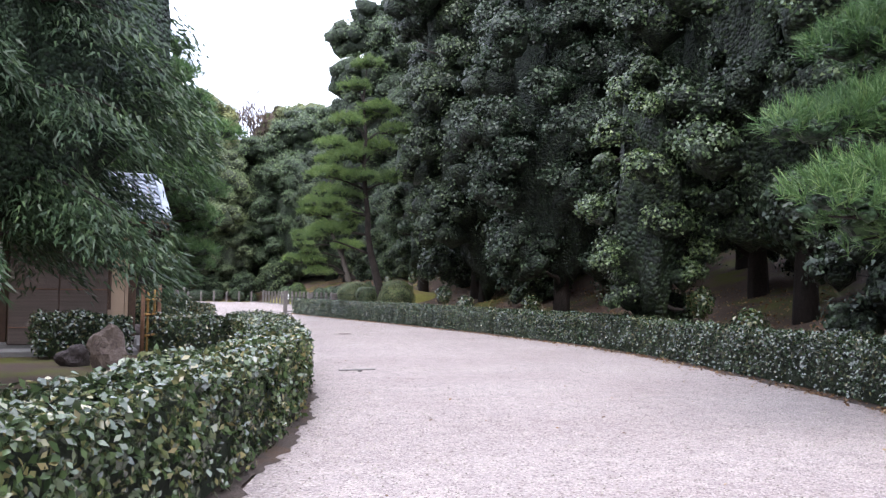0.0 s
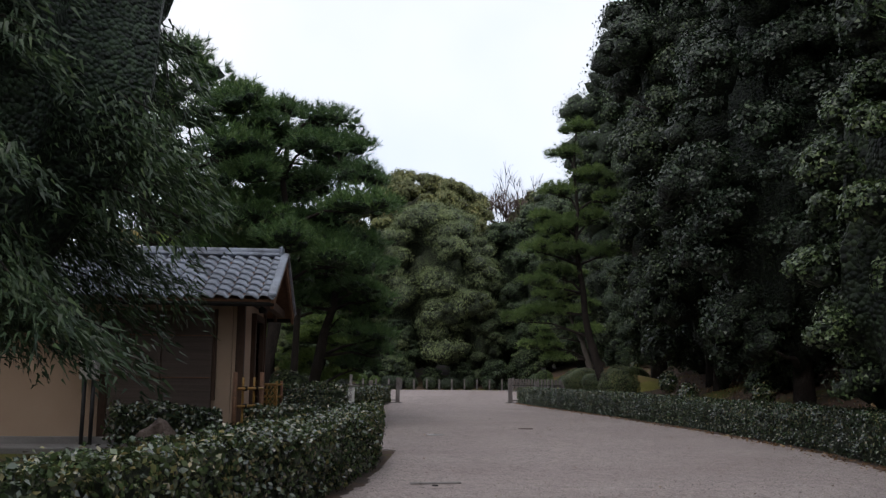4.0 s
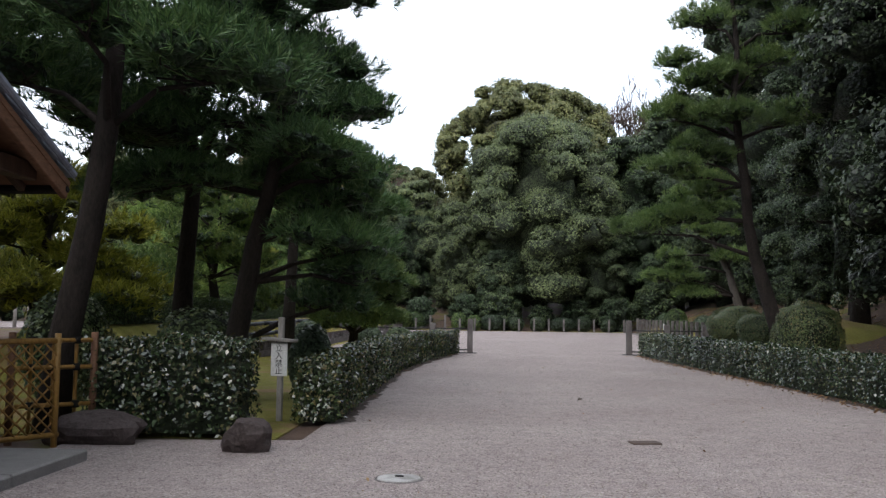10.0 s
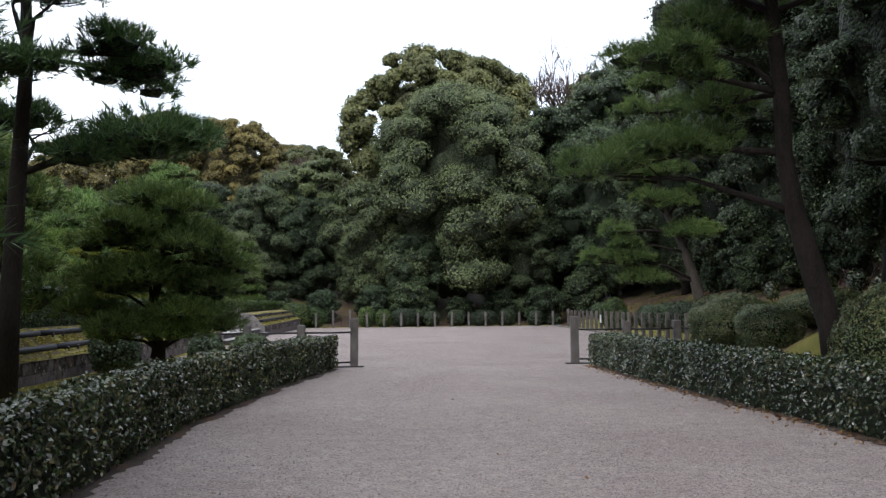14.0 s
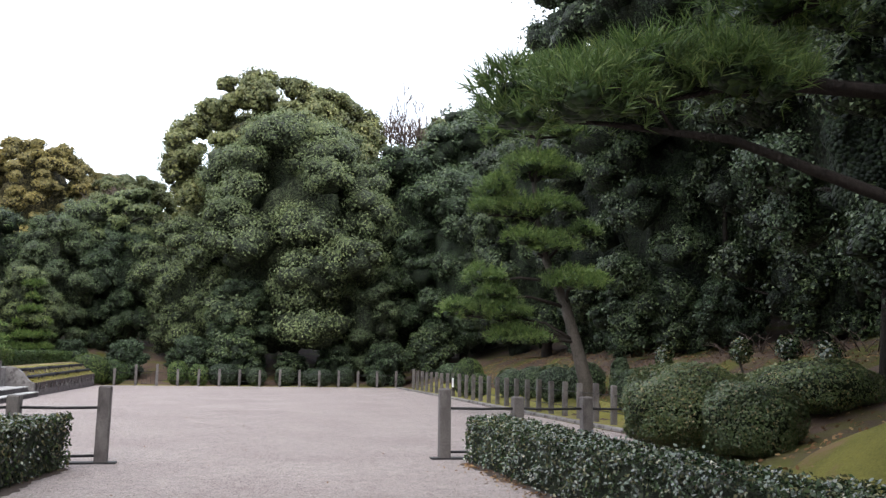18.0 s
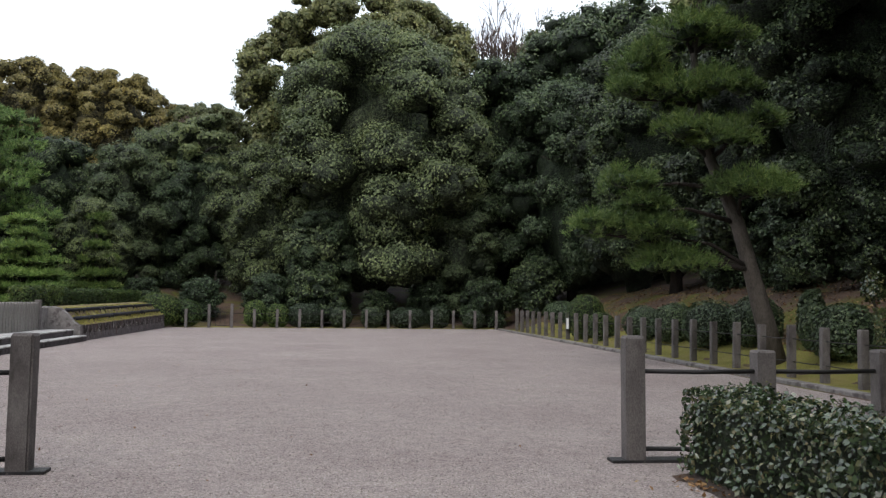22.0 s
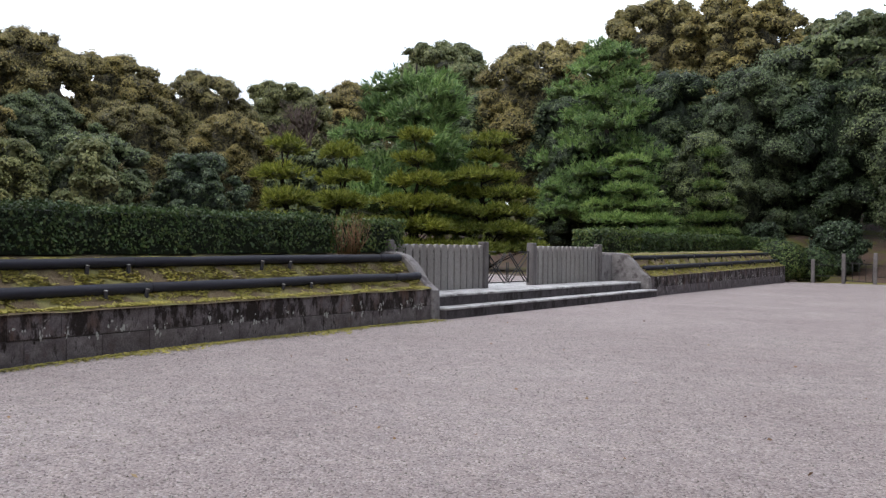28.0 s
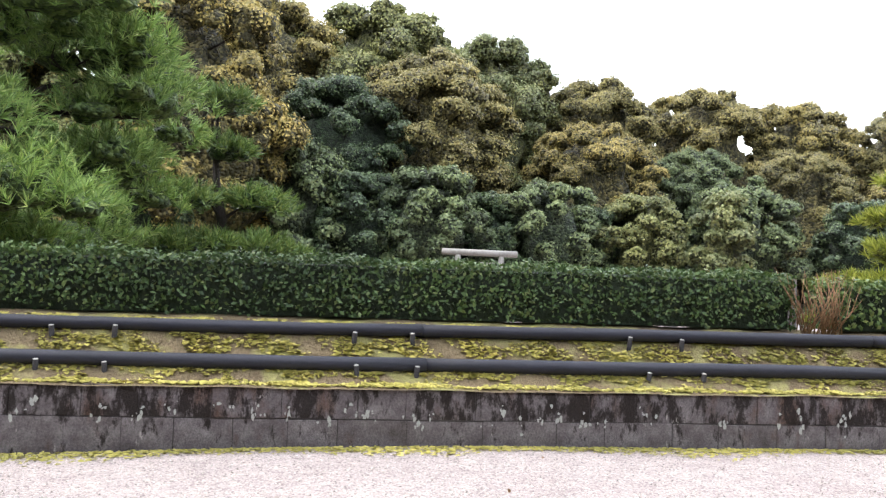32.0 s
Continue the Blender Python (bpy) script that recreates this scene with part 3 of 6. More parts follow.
def sway_pads(rng, trunk, low, top, spread, count, r=(0.5, 1.0), side=(0, 0)):
    """Cushions set about a trunk line, larger below."""
    out = []
    for k in range(count):
        q = (k + rng.uniform(0, 0.6)) / count
        z = low + (top - low) * q
        foot = min(trunk, key=lambda p: abs(p[2] - z))
        a = k * 2.4 + rng.uniform(-0.5, 0.5)
        reach = spread * (1 - 0.75 * q ** 2.2) * rng.uniform(0.35, 1.0)
        rr = (r[1] + (r[0] - r[1]) * q) * rng.uniform(0.8, 1.15)
        out.append((foot[0] + math.cos(a) * reach + side[0] * (1 - q), foot[1] + math.sin(a) * reach + side[1] * (1 - q), z, rr, rr * 0.46))
    return out


def hedge(name, line, width, height, seed, label, z=0.0, mat=None, density=1500, leaf=0.05, group="clipped hedges", rough=0.05, category="hedge"):
    """A clipped hedge along a line: a near-black inside with shade put into its colour, and a skin of small leaves on
    top, sides and ends.
    """
    rng = np.random.default_rng(seed)
    pts = np.array([(*p, z) if len(p) == 2 else p for p in line], float)
    seg = np.linalg.norm(np.diff(pts, axis=0), axis=1)
    total, cum = seg.sum(), np.r_[0, np.cumsum(seg)]

    def at(s):
        s = np.clip(s, 0, total)
        k = np.clip(np.searchsorted(cum, s, side="right") - 1, 0, len(seg) - 1)
        f = ((s - cum[k]) / seg[k])[:, None]
        p = pts[k] * (1 - f) + pts[k + 1] * f
        s0, s1 = np.clip(s - 0.6, 0, total), np.clip(s + 0.6, 0, total)
        k0, k1 = np.clip(np.searchsorted(cum, s0, side="right") - 1, 0, len(seg) - 1), np.clip(np.searchsorted(cum, s1, side="right") - 1, 0, len(seg) - 1)
        d = unit((pts[k1 + 1] - pts[k1]) * 1.0 + (pts[k0 + 1] - pts[k0]))
        return p, d, unit(np.stack([-d[:, 1], d[:, 0], 0 * d[:, 0]], -1))

    root = thing(name, tuple(pts[0]), label, category, group)
    # inside: a solid body painted near-black for the shade behind the leaves
    n = max(4, int(total / 0.35))
    s = np.linspace(0.07, total - 0.07, n)
    p, d, side = at(s)
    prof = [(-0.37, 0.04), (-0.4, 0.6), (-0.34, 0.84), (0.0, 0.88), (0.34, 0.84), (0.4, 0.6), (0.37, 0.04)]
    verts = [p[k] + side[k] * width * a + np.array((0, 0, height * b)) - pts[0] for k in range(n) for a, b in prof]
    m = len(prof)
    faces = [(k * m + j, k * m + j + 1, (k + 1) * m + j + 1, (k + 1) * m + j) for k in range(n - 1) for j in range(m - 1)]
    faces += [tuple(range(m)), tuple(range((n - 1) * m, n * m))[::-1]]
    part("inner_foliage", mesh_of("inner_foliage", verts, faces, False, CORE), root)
    # leaves
    girth = width + 2 * height
    count = int(total * girth * density)
    s, g = rng.uniform(0, total, count), rng.uniform(0, girth, count)
    ends = rng.uniform(0, 1, count) < min(0.2, 0.55 * 2 * width / (total + 2 * width))
    p, d, side = at(s)
    u = np.where(g < height, -0.5, np.where(g > height + width, 0.5, (g - height) / width - 0.5))
    w = np.where(g < height, g, np.where(g > height + width, girth - g, height)) / height
    nrm = np.where((np.abs(u) < 0.5)[:, None], np.array((0, 0, 1.0)), side * np.sign(u)[:, None] + (0, 0, 0.25))
    corner = np.clip(w - 0.85, 0, 1) / 0.15 * (np.abs(u) >= 0.5)
    u = u * (1 - 0.12 * corner)
    which = rng.uniform(0, 1, count) < 0.5
    pe = np.where(which[:, None], pts[0], pts[-1])
    de = np.where(which[:, None], -unit(pts[1] - pts[0]), unit(pts[-1] - pts[-2]))
    se = np.stack([-de[:, 1], de[:, 0], 0 * de[:, 0]], -1)
    ue, we = rng.uniform(-0.5, 0.5, count), rng.uniform(0, 1, count)
    p = np.where(ends[:, None], pe + de * 0.02, p)
    side = np.where(ends[:, None], se, side)
    u, w = np.where(ends, ue, u), np.where(ends, we, w)
    nrm = np.where(ends[:, None], de + (0, 0, 0.2), nrm)
    q = p + side * (u * width)[:, None] + np.stack([0 * w, 0 * w, 0.03 + w * (height - 0.03)], -1)
    swell = wobble(q, 0.35, rough, seed) + wobble(q, 0.11, rough * 0.5, seed + 3) + rng.normal(0, 0.016, count) - np.abs(rng.normal(0, 0.035, count))
    thin = rng.uniform(0, 1, count) < 0.35 + 0.9 * w
    q = (q + unit(nrm) * swell[:, None])[thin]
    verts = leaves(rng, q - pts[0], nrm[thin], leaf * 1.12, leaf * 0.62, 0.1, 0.55)
    part("leaves", soup("leaves", verts, 4, mat or HEDGE_LEAF), root)
    return root


def bush(at, rx, ry, h, seed, label, mat=None, count=5000, leaf=0.05, group="", name="clipped_bush", uneven=0.1, category="bush"):
    """A rounded clipped bush standing on the ground."""
    rng = np.random.default_rng(seed)
    root = thing(name, at, label, category, group)
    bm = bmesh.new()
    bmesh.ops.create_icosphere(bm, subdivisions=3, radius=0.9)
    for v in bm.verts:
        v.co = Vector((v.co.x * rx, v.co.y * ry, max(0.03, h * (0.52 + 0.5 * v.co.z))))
    # Dark body whose colour stands in for shade within the bush.
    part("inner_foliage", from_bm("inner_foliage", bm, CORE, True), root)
    d = unit(rng.normal(0, 1, (count, 3)))
    e = np.sign(d) * np.abs(d) ** 0.8
    e = e / np.maximum(1.0, np.linalg.norm(e, axis=1, keepdims=True) ** 0.75)
    k = 1 + wobble(d * max(rx, h), 0.3, uneven, seed) + rng.normal(0, 0.02, count)
    p = np.stack([e[:, 0] * rx * k, e[:, 1] * ry * k, h * np.clip(0.5 + 0.5 * e[:, 2] * k, 0.03, 2)], -1)
    part("leaves", soup("leaves", leaves(rng, p, d + (0, 0, 0.3), leaf, leaf * 0.55, 0.1), 4, mat or HEDGE_LEAF), root)
    return root


# ---- ground ----
RIGHT_Y = [-60, -42, -38.5, -35.5, -32.7, -30, -25.6, -22.5, -18, -13, -8.5, -4, -0.35]
RIGHT_X = [-14, -5.0, -3.0, -1.3, -0.06, 0.98, 2.3, 2.85, 3.06, 2.98, 2.78, 2.5, 2.4]
LEFT_Y = [-60, -39.0, -36.6, -35.2, -34.0, -32.8, -31.6, -30.2, -28.3, -25.0, -22.3]
LEFT_X = [-25, -11.0, -8.4, -7.2, -6.35, -5.7, -5.2, -4.65, -4.1, -3.5, -3.2]


def smooth(a, b, x):
    k = np.clip((x - a) / (b - a), 0, 1)
    return k * k * (3 - 2 * k)


def ground_height(x, y):
    edge = np.interp(y, RIGHT_Y, RIGHT_X) + 0.85
    edge = edge + (8.05 - edge) * smooth(-1.6, 0.6, y)
    steep = 0.30 + 0.11 * smooth(-1, 3, y)
    up = np.clip(x - edge, 0, None)
    z = np.minimum(up * steep, 1.3 + 0.3 * smooth(-1, 3, y)) + 0.3 * np.clip(up - 4.2, 0, 22)
    far = np.clip(y - 35.5, 0, None)
    z = np.maximum(z, 0.22 * np.clip(far, 0, 30) * smooth(-60, -20, x))
    z = z + 0.35 * smooth(-8.2, -8.7, x) * smooth(-2.5, -1.2, y)
    z = np.maximum(z, 0.2 * np.clip(-x - 31, 0, 30))
    rough = wobble(np.stack([x, y, 0 * x], -1), 0.8, 0.05, 2) * smooth(0.2, 1.5, up)
    z = z + 0.6 * np.exp(-((x - 5.1) / 0.95) ** 2 - ((y + 6.1) / 1.3) ** 2)
    z = z + 1.6 * dip(np.maximum(x, -7.5), y) * smooth(-8.2, -7.4, x)
    return z + rough - 0.02


def dip(x, y):
    """The gravel falls gently towards the southern end of the low wall."""
    return -0.14 * smooth(-4.4, -7.2, x) * smooth(6.9, 0.6, y) * smooth(-0.4, 0.4, y)


def ground_sheet():
    xs = np.r_[-900, -400, -200, np.arange(-100, -12, 4.0), np.arange(-12, 20, 0.45), np.arange(20, 60, 4.0), 100, 250, 500, 900]
    ys = np.r_[-900, -400, -150, np.arange(-80, -44, 4.0), np.arange(-44, 36, 0.6), np.arange(36, 110, 4.0), 200, 450, 900]
    gx, gy = np.meshgrid(xs, ys)
    gz = ground_height(gx, gy)
    n = len(xs)
    verts = np.stack([gx, gy, gz], -1).reshape(-1, 3)
    faces = [(j * n + i, j * n + i + 1, (j + 1) * n + i + 1, (j + 1) * n + i) for j in range(len(ys) - 1) for i in range(n - 1)]
    tagged(new("ground", mesh_of("ground", verts, faces, True, EARTH)), "brown earth with fallen leaves and patches of moss under the trees", "ground", kind="structure")


def flat_sheet(name, outline, z, mat, label, thick=0.05):
    bm = bmesh.new()
    f = bm.faces.new([bm.verts.new((x, y, z)) for x, y in outline])
    r = bmesh.ops.extrude_face_region(bm, geom=[f])
    for v in r["geom"]:
        if isinstance(v, bmesh.types.BMVert):
            v.co.z -= thick
    bmesh.ops.recalc_face_normals(bm, faces=bm.faces[:])
    bmesh.ops.triangulate(bm, faces=bm.faces[:])
    return tagged(new(name, from_bm(name, bm, mat)), label, "ground", kind="structure")


ground_sheet()
left = [(x, y) for x, y in zip(LEFT_X, LEFT_Y)] + [(-3.3, -22.2), (-5.3, -22.2), (-5.3, -17.6), (-3.4, -17.4), (-3.4, -9), (-3.1, -4.5), (-2.75, -0.15), (-4.4, -0.15), (-4.4, 7.0), (-7.15, 7.0), (-7.15, 32.4)]
right = [(x + 0.1, y) for x, y in zip(RIGHT_X, RIGHT_Y)] + [(2.7, 0.25), (6.75, 0.45), (6.98, 32.4)]
flat_sheet("gravel_path", left + right[::-1], 0.0, GRAVEL, "pale fine gravel covering the path and the wide forecourt")
gx, gy = np.meshgrid(np.linspace(-7.16, -4.4, 13), np.linspace(-0.5, 7.0, 31))
tagged(new("gravel_slope", mesh_of("gravel_slope", np.stack([gx, gy, dip(gx, gy)], -1).reshape(-1, 3), [(j * 13 + i, j * 13 + i + 1, j * 13 + i + 14, j * 13 + i + 13) for j in range(30) for i in range(12)], True, GRAVEL)), "pale fine gravel falling towards the low stone wall", "ground", kind="structure")
flat_sheet("moss_garden", [(-14, -17.3), (-3.65, -17.3), (-3.75, -8), (-3.45, -4.5), (-3.1, -0.5), (-14, -0.5)], -0.008, MOSS, "yellow-green moss under the garden pines", 0.03)
gx, gy = np.meshgrid(np.linspace(7.18, 9.2, 14), np.linspace(0.6, 31.5, 80))
lift = 0.03 + wobble(np.stack([gx, gy, 0 * gx], -1), 0.35, 0.015, 6) - 0.12 * smooth(8.85, 9.2, gx)
tagged(new("moss_verge", mesh_of("moss_verge", np.stack([gx, gy, ground_height(gx, gy) + lift], -1).reshape(-1, 3), [(q * 14 + p, q * 14 + p + 1, q * 14 + p + 15, q * 14 + p + 14) for q in range(79) for p in range(13)], True, VERGE)), "strip of yellow-green moss behind the kerb along the stone fence", "ground", kind="structure")
flat_sheet("inner_court", [(-9.0, 11.3), (-9.0, 19.0), (-24, 26), (-30, 26), (-30, 6), (-24, 8)], 0.36, GRAVEL, "pale gravel court behind the low stone gate", 0.05)
flat_sheet("far_verge", [(-7.1, 32.4), (7.6, 32.4), (7.6, 34.2), (-7.1, 34.2)], -0.002, MOSS, "mossy strip under the far stone fence", 0.03)

gx, gy = np.meshgrid(np.linspace(3.75, 6.4, 20), np.linspace(-7.7, -4.7, 22))
dome = np.clip(1.1 - ((gx - 5.1) / 1.35) ** 2 - ((gy + 6.15) / 1.5) ** 2 + wobble(np.stack([gx, gy, 0 * gx], -1), 0.3, 0.25, 3), -0.2, 0.25)
tagged(new("moss_slope", mesh_of("moss_slope", np.stack([gx, gy, ground_height(gx, gy) + 0.2 * dome], -1).reshape(-1, 3), [(j * 20 + i, j * 20 + i + 1, j * 20 + i + 21, j * 20 + i + 20) for j in range(21) for i in range(19)], True, MOSS)),
       "steep mound of yellow-green moss under the leaning pine", "moss", kind="structure")


def soil_edge(line, side, seed, label):
    """Bare earth and litter at the foot of a hedge, darkened for the hedge's shade, with an uneven edge towards the
    gravel.
    """
    pts = np.array(line, float)
    cum = np.r_[0, np.cumsum(np.linalg.norm(np.diff(pts, axis=0), axis=1))]
    q = np.arange(0, cum[-1], 0.09)
    p = np.stack([np.interp(q, cum, pts[:, 0]), np.interp(q, cum, pts[:, 1])], -1)
    d = unit(np.gradient(p, axis=0))
    n = np.stack([-d[:, 1], d[:, 0]], -1) * side
    w = np.clip(0.08 + wobble(np.stack([p[:, 0], p[:, 1], 0 * q], -1), 0.5, 0.08, seed) + wobble(np.stack([p[:, 0], p[:, 1], 0 * q], -1), 0.1, 0.07, seed + 1), 0.0, 1)
    rows = [np.concatenate([p + n * (a + b * w)[:, None], 0 * q[:, None] + z], 1) for a, b, z in ((-0.25 + 0 * w, 0, 0.022), (0 * w, 0, 0.016), (0 * w, 1.0, 0.002))]
    m = len(q)
    faces = [(j * m + i, j * m + i + 1, (j + 1) * m + i + 1, (j + 1) * m + i) for j in range(2) for i in range(m - 1)]
    tagged(new("soil_edge", mesh_of("soil_edge", np.concatenate(rows), faces, True, SOIL)), label, "soil", kind="structure")


soil_edge([(x + 0.04, y) for x, y in zip(RIGHT_X[1:], RIGHT_Y[1:])], 1, 1, "strip of earth and litter, darkened as hedge shade, along the foot of the long hedge")
soil_edge([(x - 0.04, y + 0.1) for x, y in zip(LEFT_X[2:-1], LEFT_Y[2:-1])] + [(-3.5, -22.9)], -1, 2, "strip of earth, darkened as hedge shade, along the foot of the broad hedge")
soil_edge([(-3.25, -16.1), (-3.33, -12.5), (-3.41, -8.7), (-3.1, -4.5), (-2.55, -0.5)], -1, 3, "strip of earth, darkened as hedge shade, along the hedge that leads to the gate post")

# ---- kerb ----
kerb = thing("kerb", (7.08, 0, 0), "low grey stone kerb along the edge of the gravel", "kerb", kind="structure")
me = box(0.2, 1.16, 0.13, GRANITE, 0.015, "kerb_stone")
for k in range(27):
    part("kerb_stone", me, kerb, (0.004 * k, 0.95 + 1.18 * k, -0.085))


# ---- stone fences ----
def post_mesh(w, h, name="post"):
    bm = bmesh.new()
    bmesh.ops.create_cube(bm, size=1.0)
    for v in bm.verts:
        v.co = Vector((v.co.x * w, v.co.y * w, (v.co.z + 0.5) * (h + 0.15) - 0.15))
    top = [f for f in bm.faces if f.normal.z > 0.9]
    r = bmesh.ops.extrude_face_region(bm, geom=top)
    for v in r["geom"]:
        if isinstance(v, bmesh.types.BMVert):
            v.co = Vector((v.co.x * 0.8, v.co.y * 0.8, v.co.z + 0.02))
    bmesh.ops.delete(bm, geom=top, context="FACES")
    bmesh.ops.bevel(bm, geom=[e for e in bm.edges if abs(e.verts[0].co.z - e.verts[1].co.z) > 0.3], offset=0.014, segments=2, affect="EDGES")
    return from_bm(name, bm, POST_STONE)


def stone_fence(name, points, w, h, rails, label, heights=None, rail_r=0.016, seed=0):
    rng = np.random.default_rng(seed)
    root = thing(name, (*points[0], 0), label, "fence", "stone fences")
    o = Vector((*points[0], 0))
    me = post_mesh(w, h)
    for k, p in enumerate(points):
        s = (heights or {}).get(k, 1.0)
        part("post", me, root, tuple(Vector((*p, 0)) - o), (rng.uniform(-1, 1), rng.uniform(-1, 1), rng.uniform(-5, 5)), scale=(1, 1, s * rng.uniform(0.98, 1.02)))
    for a, b in zip(points, points[1:]):
        for z in rails:
            pa, pb = Vector((*a, z)) - o, Vector((*b, z)) - o
            part("rail", tube([pa, pa.lerp(pb, 0.5) - Vector((0, 0, 0.008)), pb], [rail_r] * 3, IRON, 6, "rail"), root, label="dark iron rail")
    return root


for name, x, y, lean in (("gate_post", -2.25, 0.0, 0.6), ("gate_post", 2.246, 0.16, -0.4)):
    g = thing(name, (x, y, 0), "square weathered granite post on a dark base plate", "gate post", "gate posts")
    part("post", post_mesh(0.155, 0.955), g, turn=(0, lean, 0))
    part("base_plate", box(0.62, 0.16, 0.025, IRON, 0.004), g, (0.12 if x > 0 else -0.12, 0, 0.0), label="dark metal strip on the gravel")
stone_fence("stone_fence", [(2.25, 0.161), (3.31, 0.147), (4.38, 0.2), (5.458, 0.25), (6.6, 0.34), (7.58, 0.42)], 0.155, 0.85, (0.1, 0.7), "short fence of square granite posts with two dark iron rails", {0: 0.02}, 0.019, 1)
stone_fence("stone_fence", [(-2.25, 0.0), (-3.31, -0.02), (-4.38, -0.05), (-5.45, -0.08), (-6.52, -0.1), (-7.3, -0.12)], 0.155, 0.85, (0.1, 0.7), "short fence of square granite posts with two dark iron rails", {0: 0.02}, 0.019, 2)
stone_fence("stone_fence", [(7.585, 1.43 + 1.03 * k) for k in range(29)], 0.125, 0.865, (0.28, 0.66), "long row of weathered granite fence posts with thin iron rails", {28: 1.1}, 0.01, 3)
stone_fence("stone_fence", [(-6.356, 32.13), (-5.4, 32.13)], 0.115, 0.79, (0.25, 0.62), "pale granite fence posts at the far side of the forecourt", {1: 1.25}, 0.01, 4)
stone_fence("stone_fence", [(-4.455 + 0.957 * k, 32.13) for k in range(13)], 0.115, 0.8, (0.25, 0.62), "pale granite fence posts along the far side of the forecourt", {0: 1.27}, 0.01, 5)
gate = thing("fence_gate", (-4.93, 32.13, 0), "small dark metal gate between two fence posts", "gate")
for z in (0.12, 0.7):
    part("rail", tube([(-0.42, 0, z), (0.42, 0, z - 0.05)], [0.012] * 2, IRON, 6), gate)
for k in range(5):
    part("bar", tube([(-0.4 + 0.2 * k, 0, 0.06), (-0.4 + 0.2 * k, 0, 0.74 - 0.02 * k)], [0.009] * 2, IRON, 5), gate)
note = thing("notice", (7.51, 21.8, 0), "small white notice tied to the fence rails", "sign")
part("sheet", box(0.012, 0.28, 0.36, PAPER, 0.002), note, (0, 0, 0.36))

# ---- retaining wall, terrace and its logs ----
WALL_X = -7.2


def block_wall(name, y0, y1, h0, h1, seed, label):
    rng = np.random.default_rng(seed)
    root = thing(name, (WALL_X, y0, 0), label, "wall", kind="structure")
    verts = [(-0.3, 0, -0.3), (-0.006, 0, -0.3), (-0.006, 0, h0 - 0.02), (-0.3, 0, h0 - 0.02), (-0.3, y1 - y0, -0.3), (-0.006, y1 - y0, -0.3), (-0.006, y1 - y0, h1 - 0.02), (-0.3, y1 - y0, h1 - 0.02)]
    part("joint_bed", mesh_of("joint_bed", verts, [(0, 1, 2, 3), (7, 6, 5, 4), (1, 5, 6, 2), (2, 6, 7, 3), (0, 3, 7, 4), (0, 4, 5, 1)], False, MORTAR), root)
    shapes = [box(0.28, 1.0, 1.0, m, 0.006) for m in (LOWER_STONE, WALL_STONE)]
    for row in (0, 1):
        y = 0.0
        while y < y1 - y0 - 0.05:
            w = min(rng.uniform(0.36, 0.62), y1 - y0 - y)
            h = h0 + (h1 - h0) * (y + w / 2) / (y1 - y0)
            low, high = (-0.24, h * 0.45 + rng.uniform(-0.008, 0.004)) if row == 0 else (h * 0.45 + 0.006, h + rng.uniform(-0.012, 0.006))
            part("stone_block", shapes[row], root, (-0.14 + rng.uniform(-0.003, 0.005), y + w / 2, low), (rng.uniform(-0.5, 0.5), 0, rng.uniform(-0.5, 0.5)), scale=(1, w - 0.004, high - low))
            y += w
    # lichen patches on the face
    cells = []
    for k in range(int((y1 - y0) * 5)):
        y, z = rng.uniform(0.1, y1 - y0 - 0.1), h0 * (0.48 + abs(rng.normal(0, 0.22)))
        for j in range(rng.integers(2, 7)):
            yy, zz = y + rng.normal(0, 0.03), min(z + rng.normal(0, 0.035), h0 - 0.03)
            r, st = rng.uniform(0.005, 0.019), rng.uniform(0.7, 2.2)
            a = np.linspace(0, 6.283, 9)[:-1]
            q = r * rng.uniform(0.45, 1.25, 8)
            cells.append(np.stack([0 * a + 0.0115 + 0.0004 * j, yy + np.cos(a) * q, zz + np.sin(a) * q * st], -1))
    part("lichen", soup("lichen", np.concatenate(cells), 8, LICHEN), root, kind="stuff", label="pale lichen patches")
    return root


block_wall("retaining_wall_south", -6.0, 11.05, 0.375, 0.445, 11, "low wall of dark stained stone blocks spotted with lichen")
block_wall("retaining_wall_north", 19.6, 31.9, 0.445, 0.56, 12, "low wall of dark stained stone blocks along the forecourt")


